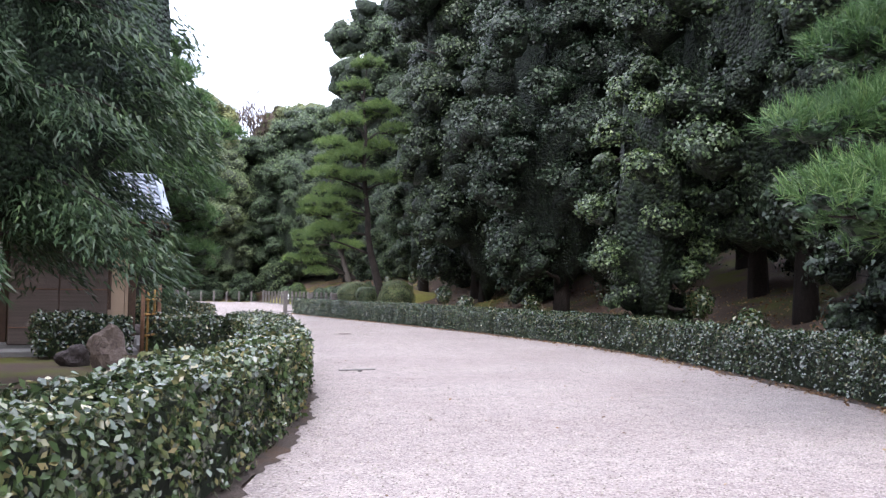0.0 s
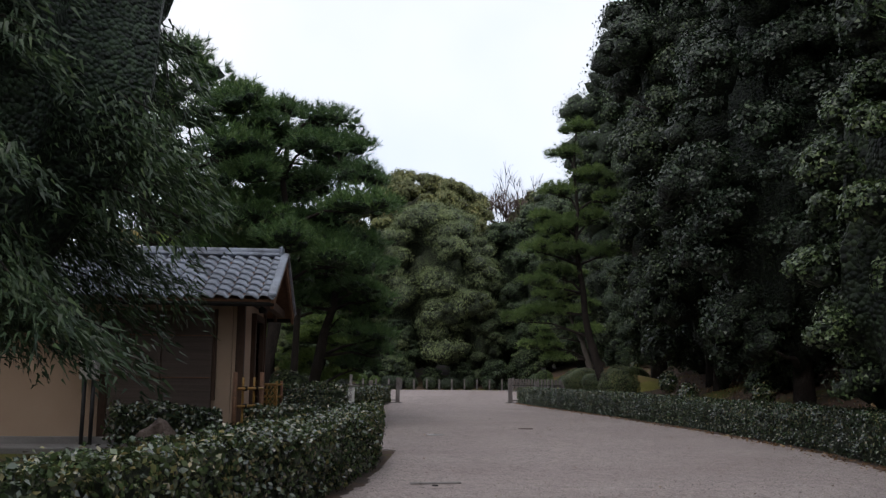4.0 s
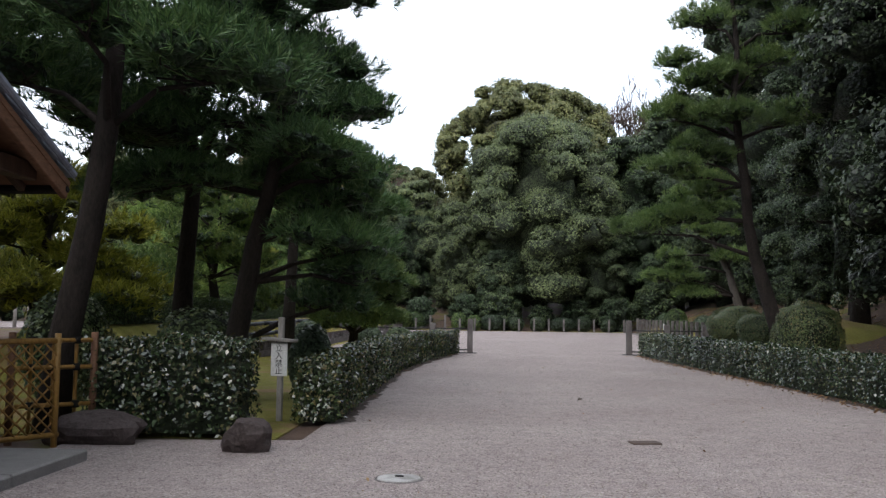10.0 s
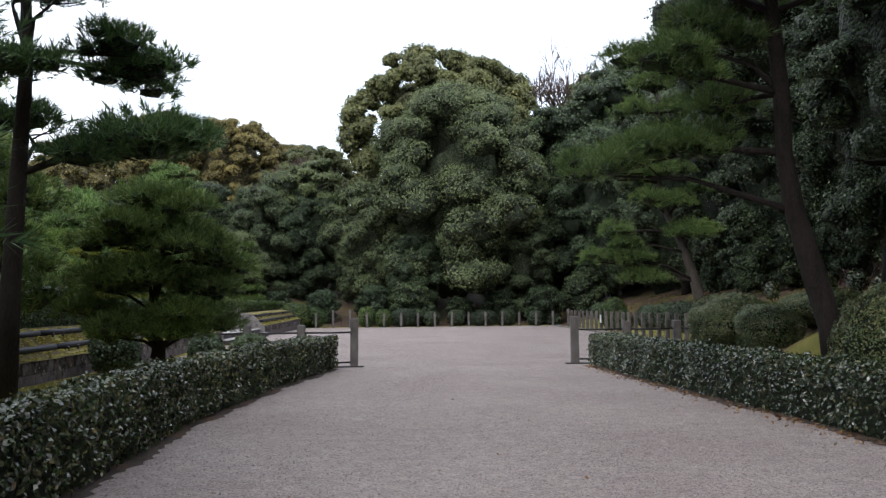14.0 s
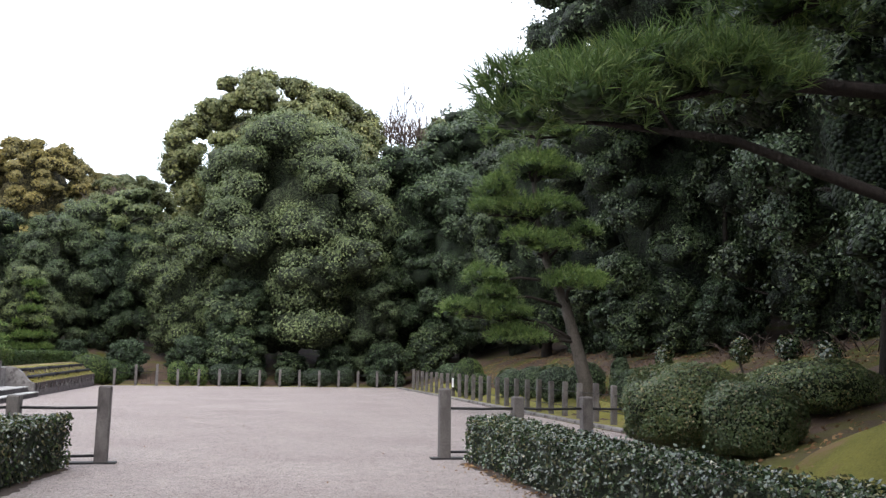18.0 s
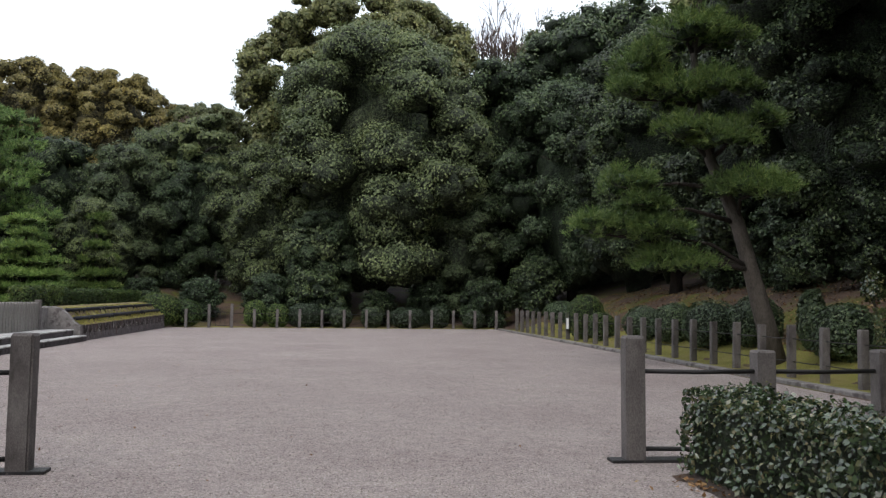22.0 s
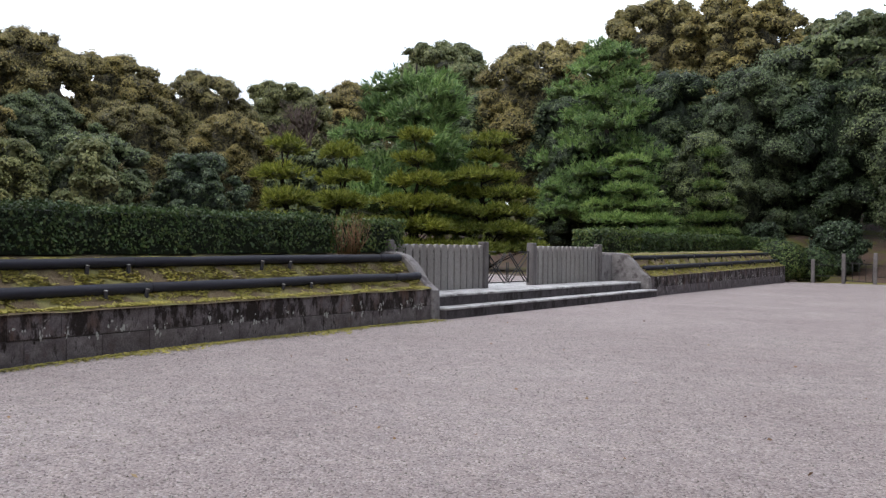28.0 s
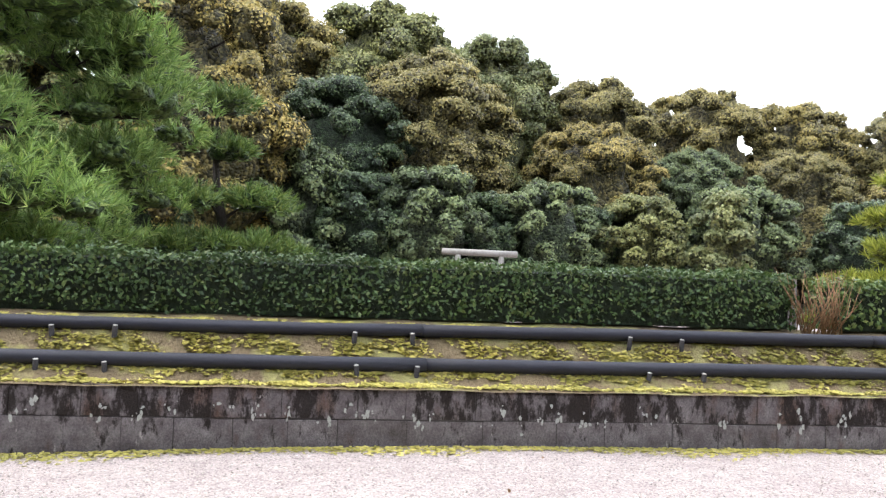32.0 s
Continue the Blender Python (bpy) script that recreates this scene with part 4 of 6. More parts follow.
def terrace(name, y0, y1, h0, h1, seed):
    rng = np.random.default_rng(seed)
    prof = [(0.02, -0.005), (-0.1, 0.03), (-0.24, 0.15), (-0.36, 0.2), (-0.5, 0.36), (-0.75, 0.46), (-1.05, 0.5), (-1.6, 0.48), (-2.1, 0.05)]
    n = int((y1 - y0) / 0.18)
    verts = []
    for k in range(n + 1):
        y, h = y0 + (y1 - y0) * k / n, h0 + (h1 - h0) * k / n
        for j, (dx, dz) in enumerate(prof):
            wob = float(wobble(np.array((dx * 3, y, dz)), 0.28, 0.018 if j else 0.01, seed))
            verts.append((WALL_X + dx, y, h + dz + wob))
    m = len(prof)
    faces = [(k * m + j, k * m + j + 1, (k + 1) * m + j + 1, (k + 1) * m + j) for k in range(n) for j in range(m - 1)]
    tagged(new(name, mesh_of(name, verts, faces, True, MOSSY_TERRACE)), "mossy sloping bank behind the low stone wall", "bank", kind="structure")
    # moss tufts
    count = int((y1 - y0) * 2600)
    y = rng.uniform(y0, y1, count)
    q = rng.uniform(0, 1, count) ** 1.1
    dx, h = -0.02 - 0.75 * q, h0 + (h1 - h0) * (y - y0) / (y1 - y0)
    dz = np.interp(-dx, [-p[0] for p in prof], [p[1] for p in prof])
    keep = (wobble(np.stack([dx * 4, y * 1.0, dz], -1), 0.2, 1.0, seed + 4) + rng.normal(0, 0.12, count) - 0.8 * ((q > 0.33) & (q < 0.45))) > -0.05
    p = np.stack([WALL_X + dx, y, h + dz + 0.008], -1)[keep]
    s = rng.uniform(0.02, 0.06, (len(p), 1))
    verts = leaves(rng, p, np.tile((0.6, 0, 2.6), (len(p), 1)), 0.05, 0.042, 0.0)
    tagged(new("moss_tufts", soup("moss_tufts", verts, 4, MOSS_TUFT)), "bright cushions of moss on the bank", "moss", kind="stuff")


def garden_bank():
    """A grassy slope that carries the clipped hedge on past the end of the wall."""
    prof = [(-6.3, -0.04), (-6.7, 0.1), (-7.1, 0.34), (-7.5, 0.62), (-7.9, 0.82), (-8.5, 0.87), (-9.2, 0.8), (-10.0, 0.2), (-10.4, -0.1)]
    ys = np.linspace(-12.2, -5.9, 36)
    verts = []
    for y in ys:
        k = float(smooth(-12.2, -11.2, y))
        for x, z in prof:
            verts.append((x + 0.3 * (1 - k), y, -0.05 + (z + 0.05) * k + float(wobble(np.array((x, y, z)), 0.3, 0.05, 8))))
    m = len(prof)
    faces = [(k * m + j, k * m + j + 1, (k + 1) * m + j + 1, (k + 1) * m + j) for k in range(len(ys) - 1) for j in range(m - 1)]
    tagged(new("garden_bank", mesh_of("garden_bank", verts, faces, True, MOSS)), "ochre and green mossy slope below the clipped hedge", "bank", kind="structure")


garden_bank()
terrace("terrace_south", -6.0, 11.0, 0.375, 0.445, 21)
terrace("terrace_north", 19.75, 31.8, 0.445, 0.56, 22)


def log_rail(x, y0, y1, z0, z1, r, pegs, seed, label):
    rng = np.random.default_rng(seed)
    root = thing("log_rail", (x, y0, z0), label, "log edging", "log edgings")
    y, k = y0, 0
    while y < y1 - 0.4:
        e = min(y1, y + 4.1)
        pts = [(rng.uniform(-0.008, 0.008), q - y0, (z1 - z0) * (q - y0) / (y1 - y0) + rng.uniform(-0.006, 0.006)) for q in np.linspace(y, e, 6)]
        part("log", tube(pts, [r * rng.uniform(0.93, 1.04) for _ in pts], PIPE, 10, "log"), root)
        y = e + 0.004
    peg = tube([(0, 0, -0.3), (0, 0, 0.0)], [0.021, 0.021], PEG, 10, "peg")
    cut = tube([(0, 0, 0.0005), (0, 0, 0.005)], [0.0205, 0.017], PEG_TOP, 10, "cut_end")
    for q in pegs:
        pin = part("peg", peg, root, (r + 0.018, q - y0, (z1 - z0) * (q - y0) / (y1 - y0) - 0.012 + rng.uniform(-0.012, 0.012)), (rng.uniform(-5, 5), 10, 0), label="dark wooden peg")
        part("cut_end", cut, pin, label="pale cut end")
    return root


log_rail(-7.72, -6.0, 10.9, 0.765, 0.885, 0.055, [q + d for q in (-1.4, 0.95, 3.42, 5.75, 8.1) for d in (0, 0.47)], 31, "long blackened log laid along the mossy bank and held by pegs")
log_rail(-7.43, -6.0, 11.0, 0.53, 0.62, 0.06, [q + d for q in (-1.45, 0.92, 3.4, 5.75, 8.16) for d in (0, 0.48)], 32, "long blackened log laid along the mossy bank above the wall")
log_rail(-7.72, 19.9, 31.6, 0.86, 0.95, 0.055, [21 + 2.4 * k + d for k in range(5) for d in (0, 0.48)], 33, "long weathered log laid along the northern bank")
log_rail(-7.43, 19.8, 31.7, 0.62, 0.73, 0.06, [21 + 2.4 * k + d for k in range(5) for d in (0, 0.48)], 34, "long weathered log laid along the northern bank")

# ---- steps and stone gate ----
steps = thing("stone_steps", (-7.2, 15.2, 0), "two wide pale granite steps before the gate, their risers dark", "steps", kind="structure")
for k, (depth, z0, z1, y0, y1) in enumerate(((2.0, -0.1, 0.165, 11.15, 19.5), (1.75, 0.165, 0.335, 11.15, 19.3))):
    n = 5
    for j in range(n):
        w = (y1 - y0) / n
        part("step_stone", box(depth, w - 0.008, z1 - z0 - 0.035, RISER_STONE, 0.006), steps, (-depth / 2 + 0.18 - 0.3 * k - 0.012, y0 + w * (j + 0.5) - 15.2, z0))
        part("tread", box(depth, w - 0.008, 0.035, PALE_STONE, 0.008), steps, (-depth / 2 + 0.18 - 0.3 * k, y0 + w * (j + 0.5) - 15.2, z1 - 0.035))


def slat_mesh(h, w=0.155, t=0.07):
    bm = bmesh.new()
    ring = [(-w / 2, 0), (w / 2, 0), (w / 2, h - 0.05), (w * 0.34, h - 0.012), (0, h), (-w * 0.34, h - 0.012), (-w / 2, h - 0.05)]
    f = bm.faces.new([bm.verts.new((-t / 2, y, z)) for y, z in ring])
    r = bmesh.ops.extrude_face_region(bm, geom=[f])
    for v in r["geom"]:
        if isinstance(v, bmesh.types.BMVert):
            v.co.x += t
    bmesh.ops.recalc_face_normals(bm, faces=bm.faces[:])
    return from_bm("slat", bm, WOOD_GREY)


def gate_panel(y0, y1, label):
    root = thing("gate_fence", (-8.12, y0, 0.335), label, "fence", "stone gate fences")
    n = round((y1 - y0) / 0.2)
    me = slat_mesh(0.76)
    for k in range(n):
        part("slat", me, root, (0, (k + 0.5) * (y1 - y0) / n, 0))
    # Upper two rails are near-black to stand in for shade in the holes.
    for z in (0.62, 0.5, 0.06):
        part("cross_rail", box(0.045, y1 - y0, 0.045, DARK if z > 0.3 else WOOD_GREY, 0.004), root, (-0.01, (y1 - y0) / 2, z))
    for y in (0.0, y1 - y0):
        part("end_post", post_mesh(0.15, 0.8), root, (0, y, 0))
    return root


gate_panel(11.15, 13.9, "pale grey fence of round-topped slats, dark rails standing for its shaded holes")
gate_panel(15.68, 18.75, "pale grey fence of round-topped slats, dark rails standing for its shaded holes")
iron = thing("lattice_gate", (-8.15, 14.8, 0.335), "black iron gate leaves with crossed bars, closed", "gate")
for s in (-1, 1):
    leaf = part("gate_leaf", tube([(0, s * 0.8, 0.06), (0, s * 0.8, 0.66)], [0.014] * 2, IRON, 6), iron)
    bars = [((0.78, 0.08), (0.03, 0.08)), ((0.78, 0.64), (0.42, 0.64)), ((0.03, 0.08), (0.03, 0.45)), ((0.78, 0.08), (0.1, 0.62)), ((0.66, 0.08), (0.06, 0.6)), ((0.03, 0.1), (0.7, 0.62)), ((0.1, 0.06), (0.78, 0.56))]
    for (a, b), (c, d) in bars:
        part("bar", tube([(0, s * a, b), (0, s * c, d)], [0.011] * 2, IRON, 6), leaf)
for y, sgn in ((11.08, -1), (19.45, 1)):
    wing = thing("wing_wall", (-7.75, y, 0), "grey granite wing wall with a rounded stained end beside the steps", "wall", "wing walls")
    bm = bmesh.new()
    ring = [(-0.75, 0), (0.6, 0), (0.58, 0.42), (0.4, 0.55), (0.22, 0.78), (0.05, 0.92), (-0.15, 0.97), (-0.75, 0.98)]
    f = bm.faces.new([bm.verts.new((x, -0.1, z)) for x, z in ring])
    r = bmesh.ops.extrude_face_region(bm, geom=[f])
    for v in r["geom"]:
        if isinstance(v, bmesh.types.BMVert):
            v.co.y += 0.2
    bmesh.ops.recalc_face_normals(bm, faces=bm.faces[:])
    bmesh.ops.bevel(bm, geom=[e for e in bm.edges if abs(e.verts[0].co.y - e.verts[1].co.y) < 0.01], offset=0.02, segments=1, affect="EDGES")
    part("slab", from_bm("slab", bm, GRANITE), wing)
wl = thing("wing_panel", (-8.12, 19.1, 0.335), "plain grey granite slab beside the gate fence", "wall")
part("slab", box(0.14, 0.62, 0.6, GRANITE, 0.012), wl)

# ---- small torii deep in the court ----
torii = thing("torii", (-20.35, 9.42, 0.36), "plain grey wooden torii standing far back in the court", "torii")
part("top_beam", tube([(0, -0.88, 1.66), (0, 0.88, 1.66)], [0.075, 0.075], WOOD_GREY, 12), torii)
part("tie_beam", box(0.07, 1.0, 0.1, WOOD_GREY, 0.01), torii, (0, 0, 1.35))
for s in (-0.51, 0.51):
    part("pillar", tube([(0, s * 1.06, -0.2), (0, s, 1.6)], [0.075, 0.065], WOOD_GREY, 12), torii)
for y in (7.2, 12.9, 15.6, 18.5):
    lan = thing("stone_lantern_cap", (-16, y * 0.82 - 0.6, 0.36), "pale stone post standing in the court behind the hedge", "stone post", "court stone posts")
    part("shaft", post_mesh(0.2, 1.32), lan)

# ---- hedges ----
hedge("hedge", [(x + 0.3, y) for x, y in zip(RIGHT_X[1:], RIGHT_Y[1:])], 0.55, 0.61, 41, "long clipped evergreen hedge with glossy dark leaves along the curved path", density=2100, leaf=0.043)
hedge("hedge", [(-13.5, -41.5), (-11.2, -39.2)] + [(x - 0.33, y + 0.1) for x, y in list(zip(LEFT_X, LEFT_Y))[2:-1]] + [(-3.74, -22.6)], 0.62, 0.62, 42, "broad clipped hedge with glossy leaves curving along the path", density=2300, leaf=0.046)
hedge("hedge", [(-3.75, -22.55), (-5.3, -22.55)], 0.5, 0.6, 43, "short clipped hedge turning in towards the hut", leaf=0.055)
hedge("hedge", [(-5.35, -17.05), (-3.98, -17.05)], 0.85, 0.86, 44, "dense dark clipped hedge behind two garden stones", leaf=0.046, density=2200)
hedge("hedge", [(-3.47, -16.35), (-3.56, -12.5), (-3.64, -8.7), (-3.33, -4.5), (-2.76, -0.5)], 0.46, 0.66, 45, "clipped evergreen hedge leading up to the gate post", leaf=0.046, density=2000)
hedge("hedge", [(-6.9, -23.1), (-5.55, -23.0)], 0.6, 0.62, 46, "loose low hedge in the shade before the hut", leaf=0.06, rough=0.1)
hedge("hedge", [(-8.35, -11.2, 0.84), (-8.35, -6.0, 0.84), (-8.35, 2.0, 0.88), (-8.35, 9.9, 0.93)], 0.62, 0.55, 47, "long tightly clipped hedge along the top of the bank", mat=HEDGE_WEST, density=1700, leaf=0.044)
hedge("hedge", [(-8.35, 10.35, 0.93), (-8.35, 11.5, 0.95)], 0.62, 0.5, 48, "end piece of the clipped hedge beside the gate fence", mat=HEDGE_WEST, leaf=0.055)
hedge("hedge", [(-8.9, 19.9, 0.96), (-8.9, 22.3, 0.98)], 0.8, 0.56, 49, "clipped hedge block beside the gate fence", mat=HEDGE_WEST, leaf=0.07, density=900)
hedge("hedge", [(-9.0, 22.4, 0.98), (-9.0, 34.0, 1.05)], 0.7, 0.48, 50, "low clipped hedge along the northern bank", mat=HEDGE_WEST, leaf=0.08, density=700)
rng0 = np.random.default_rng(77)
twigs = []
for k in range(60):
    a = Vector((-8.1 + rng0.uniform(-0.15, 0.2), 10.1 + rng0.uniform(-0.2, 0.2), 0.92))
    b = a + Vector((rng0.uniform(-0.1, 0.25), rng0.uniform(-0.25, 0.25), rng0.uniform(0.3, 0.62)))
    twigs.append(tube([a, a.lerp(b, 0.5) + Vector((0.03, 0.02, 0)), b], [0.006, 0.004, 0.002], LITTER, 4))
tagged(new("withered_grass", joined("withered_grass", twigs, LITTER)), "dry straw-coloured stems growing in a gap of the hedge", "dry grass", kind="stuff")

# ---- clipped bushes ----
for x, y, rx, ry, h, s, n in ((4.55, -2.5, 0.75, 0.75, 1.2, 61, 30000), (4.75, -3.5, 0.52, 0.5, 0.95, 62, 14000), (4.15, -8.45, 0.6, 0.62, 1.5, 63, 14000), (6.2, -2.6, 0.8, 0.7, 0.75, 64, 12000)):
    bush((x, y, float(ground_height(np.array(x), np.array(y))) - 0.05), rx, ry, h * 0.85, s, "rounded clipped bush with large glossy leaves on the bank", BUSH_LEAF, count=n, leaf=0.038, group="bushes on the bank", uneven=0.14)
bush((8.15, 21.9, 0.0), 0.62, 0.62, 1.5, 66, "tall smooth ball of clipped evergreen behind the fence", HEDGE_WEST, 5000, 0.06, uneven=0.04)
bush((8.2, 20.3, 0.0), 0.42, 0.42, 0.95, 67, "small clipped ball beside the tall one", HEDGE_WEST, 2500, 0.06, uneven=0.04)
for k, (x, y, rx, ry, h) in enumerate(((8.6, 17.6, 0.5, 0.9, 1.0), (8.7, 15.6, 0.5, 0.8, 1.05), (8.7, 13.3, 0.6, 1.0, 1.1), (8.95, 11.6, 0.5, 0.7, 1.1), (8.75, 8.0, 0.5, 0.75, 1.05), (9.1, 9.6, 0.25, 0.3, 1.2), (9.0, 26, 0.6, 0.9, 0.9), (9.2, 29, 0.7, 0.9, 0.9))):
    bush((x, y, float(ground_height(np.array(x), np.array(y))) - 0.06), rx, ry, h, 70 + k, "clipped bush with dull green leaves behind the stone fence", OAK_LEAF, 3500, 0.07, "bushes behind the fence")
hedge("hedge", [(8.95, 6.7, 0.1), (8.95, 3.6, 0.1)], 0.9, 1.08, 81, "block of clipped evergreen hedge behind the stone fence", mat=BUSH_LEAF, leaf=0.05, density=1500)
hedge("hedge", [(8.95, 3.2, 0.1), (8.95, -2.2, 0.1)], 0.9, 0.98, 82, "block of clipped evergreen hedge behind the stone fence", mat=BUSH_LEAF, leaf=0.05, density=1500)
for k, x in enumerate((-6.7, -3.6, -2.6, -1.4, 0.2, 1.6, 3.2, 4.6, 6.2)):
    bush((x, 33.4 + 0.2 * (k % 2), -0.02), 0.85 if k in (0, 3, 6) else 0.5, 0.6, (1.2, 1.2, 1.05, 1.1, 0.95, 1.0, 0.95, 1.05, 0.9)[k], 90 + k, "clipped rounded bush behind the far fence", HEDGE_WEST if k < 3 else BANK_LEAF, 2200, 0.1, "bushes behind the far fence", uneven=0.06)
bush((-7.6, 32.6, 0.0), 0.95, 0.8, 1.45, 99, "large clipped rounded bush at the end of the stone wall", HEDGE_WEST, 3500, 0.09, uneven=0.05)
for x, y, rx, h, s in ((-5.35, -14.2, 0.6, 1.16, 102), (-6.9, -14.6, 0.5, 1.35, 106), (-4.15, -13.3, 0.28, 0.95, 107), (-5.0, -0.9, 0.35, 0.8, 103), (-4.2, -0.7, 0.4, 0.75, 104), (-6.6, -1.2, 0.45, 0.9, 105)):
    bush((x, y, -0.03), rx, rx, h, s, "dark clipped bush under the garden pines", OAK_LEAF, 3000, 0.07, "bushes under the pines")


def sapling(x, y, h, seed):
    """A small bush clipped to a head on a bare crooked stem."""
    rng = np.random.default_rng(seed)
    z = float(ground_height(np.array(x), np.array(y)))
    root = thing("young_shrub", (x, y, z - 0.05), "small shrub with a leafy head on a bare crooked stem", "shrub", "young shrubs on the bank")
    part("stem", tube([(0, 0, 0), (0.04, -0.03, h * 0.3), (-0.03, 0.02, h * 0.62), (0, 0, h * 0.8)], [0.035, 0.03, 0.024, 0.015], BARK_PALE, 6), root)
    d = unit(rng.normal(0, 1, (900, 3)))
    p = d * (0.26, 0.26, 0.3) * rng.uniform(0.5, 1.05, (900, 1)) + (0, 0, h * 0.82)
    part("leaves", soup("leaves", leaves(rng, p, d + (0, 0, 0.4), 0.08, 0.045), 4, HEDGE_LEAF), root)


for k, (x, y, h) in enumerate(((10.2, 5.65, 1.05), (9.86, 3.36, 1.25), (9.8, 2.05, 1.05), (10.2, 9.3, 0.9), (4.6, -11.5, 0.9), (4.2, -14.0, 0.75), (4.0, -24.5, 0.95), (4.6, -17.2, 0.7), (2.4, -27.5, 0.8))):
    sapling(x, y, h, 110 + k)


# ---- gatekeeper's hut ----
HX0, HX1, HY0, HY1, EAVE, RIDGE, RY = -9.4, -5.45, -22.0, -19.1, 2.1, 2.93, -20.58
hut = thing("hut", (HX1, HY0, 0), "small plastered hut with timber posts and a blue-grey tiled roof", "hut")
HO = Vector((HX1, HY0, 0))


def hut_part(name, me, at, label="", turn=(0, 0, 0), parent=None, **kw):
    return part(name, me, parent or hut, tuple(Vector(at) - HO), turn, label, **kw)


def gable_wall(x):
    bm = bmesh.new()
    ring = [(HY0, 0.0), (HY1, 0.0), (HY1, EAVE + 0.05), (RY, RIDGE - 0.12), (HY0, EAVE + 0.05)]
    door = [(-20.75, 0.0), (-19.72, 0.0), (-19.72, 1.9), (-20.75, 1.9)]
    out = []
    for t in (-0.06, 0.06):
        v = [bm.verts.new((x + t - HX1, y - HY0, z)) for y, z in (ring[0], door[0], door[3], door[2], door[1], ring[1], ring[2], ring[3], ring[4])]
        out.append(v)
        bm.faces.new(v)
    n = len(out[0])
    for k in range(n):
        bm.faces.new((out[0][k], out[0][(k + 1) % n], out[1][(k + 1) % n], out[1][k]))
    bmesh.ops.recalc_face_normals(bm, faces=bm.faces[:])
    bmesh.ops.triangulate(bm, faces=bm.faces[:])
    return from_bm("wall", bm, PLASTER)


part("wall", gable_wall(HX1), hut, (-0.07, 0, 0))
hut_part("wall", box(HX1 - HX0 - 0.14, 0.12, EAVE + 0.05, PLASTER, 0), ((HX0 + HX1) / 2 - 0.07, HY0 + 0.06, 0))
hut_part("wall", box(HX1 - HX0 - 0.14, 0.12, EAVE + 0.05, PLASTER, 0), ((HX0 + HX1) / 2 - 0.07, HY1 - 0.06, 0))
hut_part("wall", box(0.12, HY1 - HY0 - 0.24, EAVE + 0.05, PLASTER, 0), (HX0 + 0.06, (HY0 + HY1) / 2, 0))
for x0, x1, y in ((HX0, HX1, HY0 - 0.02), (HX0, HX1, HY1 + 0.02)):
    hut_part("plinth", box(x1 - x0, 0.1, 0.16, PLINTH, 0.01), ((x0 + x1) / 2, y, 0), "grey concrete plinth")
for y0, y1 in ((HY0 - 0.05, -20.8), (-19.68, HY1 + 0.05)):
    hut_part("plinth", box(0.1, y1 - y0, 0.2, PLINTH, 0.01), (HX1 + 0.02, (y0 + y1) / 2, 0), "grey concrete plinth")
for x, y in ((HX1 - 0.02, HY0 + 0.02), (HX1 - 0.02, HY1 - 0.02), (-7.35, HY0), (HX0, HY0), (HX0, HY1)):
    hut_part("corner_post", box(0.115, 0.115, EAVE + 0.05, WOOD_DARK, 0.008), (x, y, 0.02), "dark timber post")
# Near-black sheet in place of the unlit room behind the doorway.
door = hut_part("door", box(0.05, 1.0, 1.86, DARK, 0.004), (HX1 - 0.11, -20.235, 0.02), "recessed doorway painted near-black for its unlit inside, with narrow sliding doors")
for y in (-0.42, -0.22, 0.06, 0.4):
    part("stile", box(0.03, 0.045, 1.8, WOOD_DARK, 0.003), door, (0.04, y, 0.02))
part("glass_strip", box(0.01, 0.05, 1.5, PALE_STONE, 0.001), door, (0.045, -0.32, 0.15), label="pale strip of glazing")
for y in (-20.8, -19.67):
    hut_part("door_jamb", box(0.13, 0.1, 1.98, WOOD_DARK, 0.006), (HX1 + 0.0, y, 0.02))
hut_part("door_lintel", box(0.13, 1.24, 0.1, WOOD_DARK, 0.006), (HX1, -20.235, 1.9))
hut_part("lamp_bracket", box(0.12, 0.1, 0.12, DARK, 0.02), (HX1 + 0.09, -20.25, 2.04), "small dark lamp above the door")
hut_part("tie_beam", box(0.12, HY1 - HY0 + 0.5, 0.13, WOOD_DARK, 0.008), (HX1 + 0.28, (HY0 + HY1) / 2, EAVE - 0.04), "dark beam under the gable")
hut_part("tie_beam", box(0.1, HY1 - HY0, 0.12, WOOD_DARK, 0.008), (HX1 + 0.01, (HY0 + HY1) / 2, EAVE + 0.02))
blind = hut_part("reed_blind", box(1.44, 0.02, 1.82, WOOD_DARK, 0.004), (-6.56, HY0 - 0.07, 0.12), "brown reed blind over the window, its left panel standing for shaded plaster")
# Right panel is the blind; left one stands in for plaster in shade.
for k in (-1, 1):
    part("blind_panel", box(0.7, 0.03, 1.8, REED, 0.004), blind, (0.36 * k, -0.02, 0.01))
    for z in (0.25, 0.85, 1.45):
        part("binding", box(0.7, 0.012, 0.014, WOOD_RED, 0.002), blind, (0.36 * k, -0.04, z + 0.01))
part("edge_strip", box(0.045, 0.05, 1.3, WOOD_DARK, 0.004), blind, (0.745, -0.01, 0.55), label="dark edge strip")
# Added dark panel that stands in for shade on the gable plaster.
bmg = bmesh.new()
rim = [(HY0 + 0.1, EAVE + 0.1), (HY1 - 0.1, EAVE + 0.1), (RY, RIDGE - 0.14)]
fg = bmg.faces.new([bmg.verts.new((HX1 - 0.005, y, z)) for y, z in rim])
for v in bmesh.ops.extrude_face_region(bmg, geom=[fg])["geom"]:
    if isinstance(v, bmesh.types.BMVert):
        v.co.x += 0.02
bmesh.ops.recalc_face_normals(bmg, faces=bmg.faces[:])
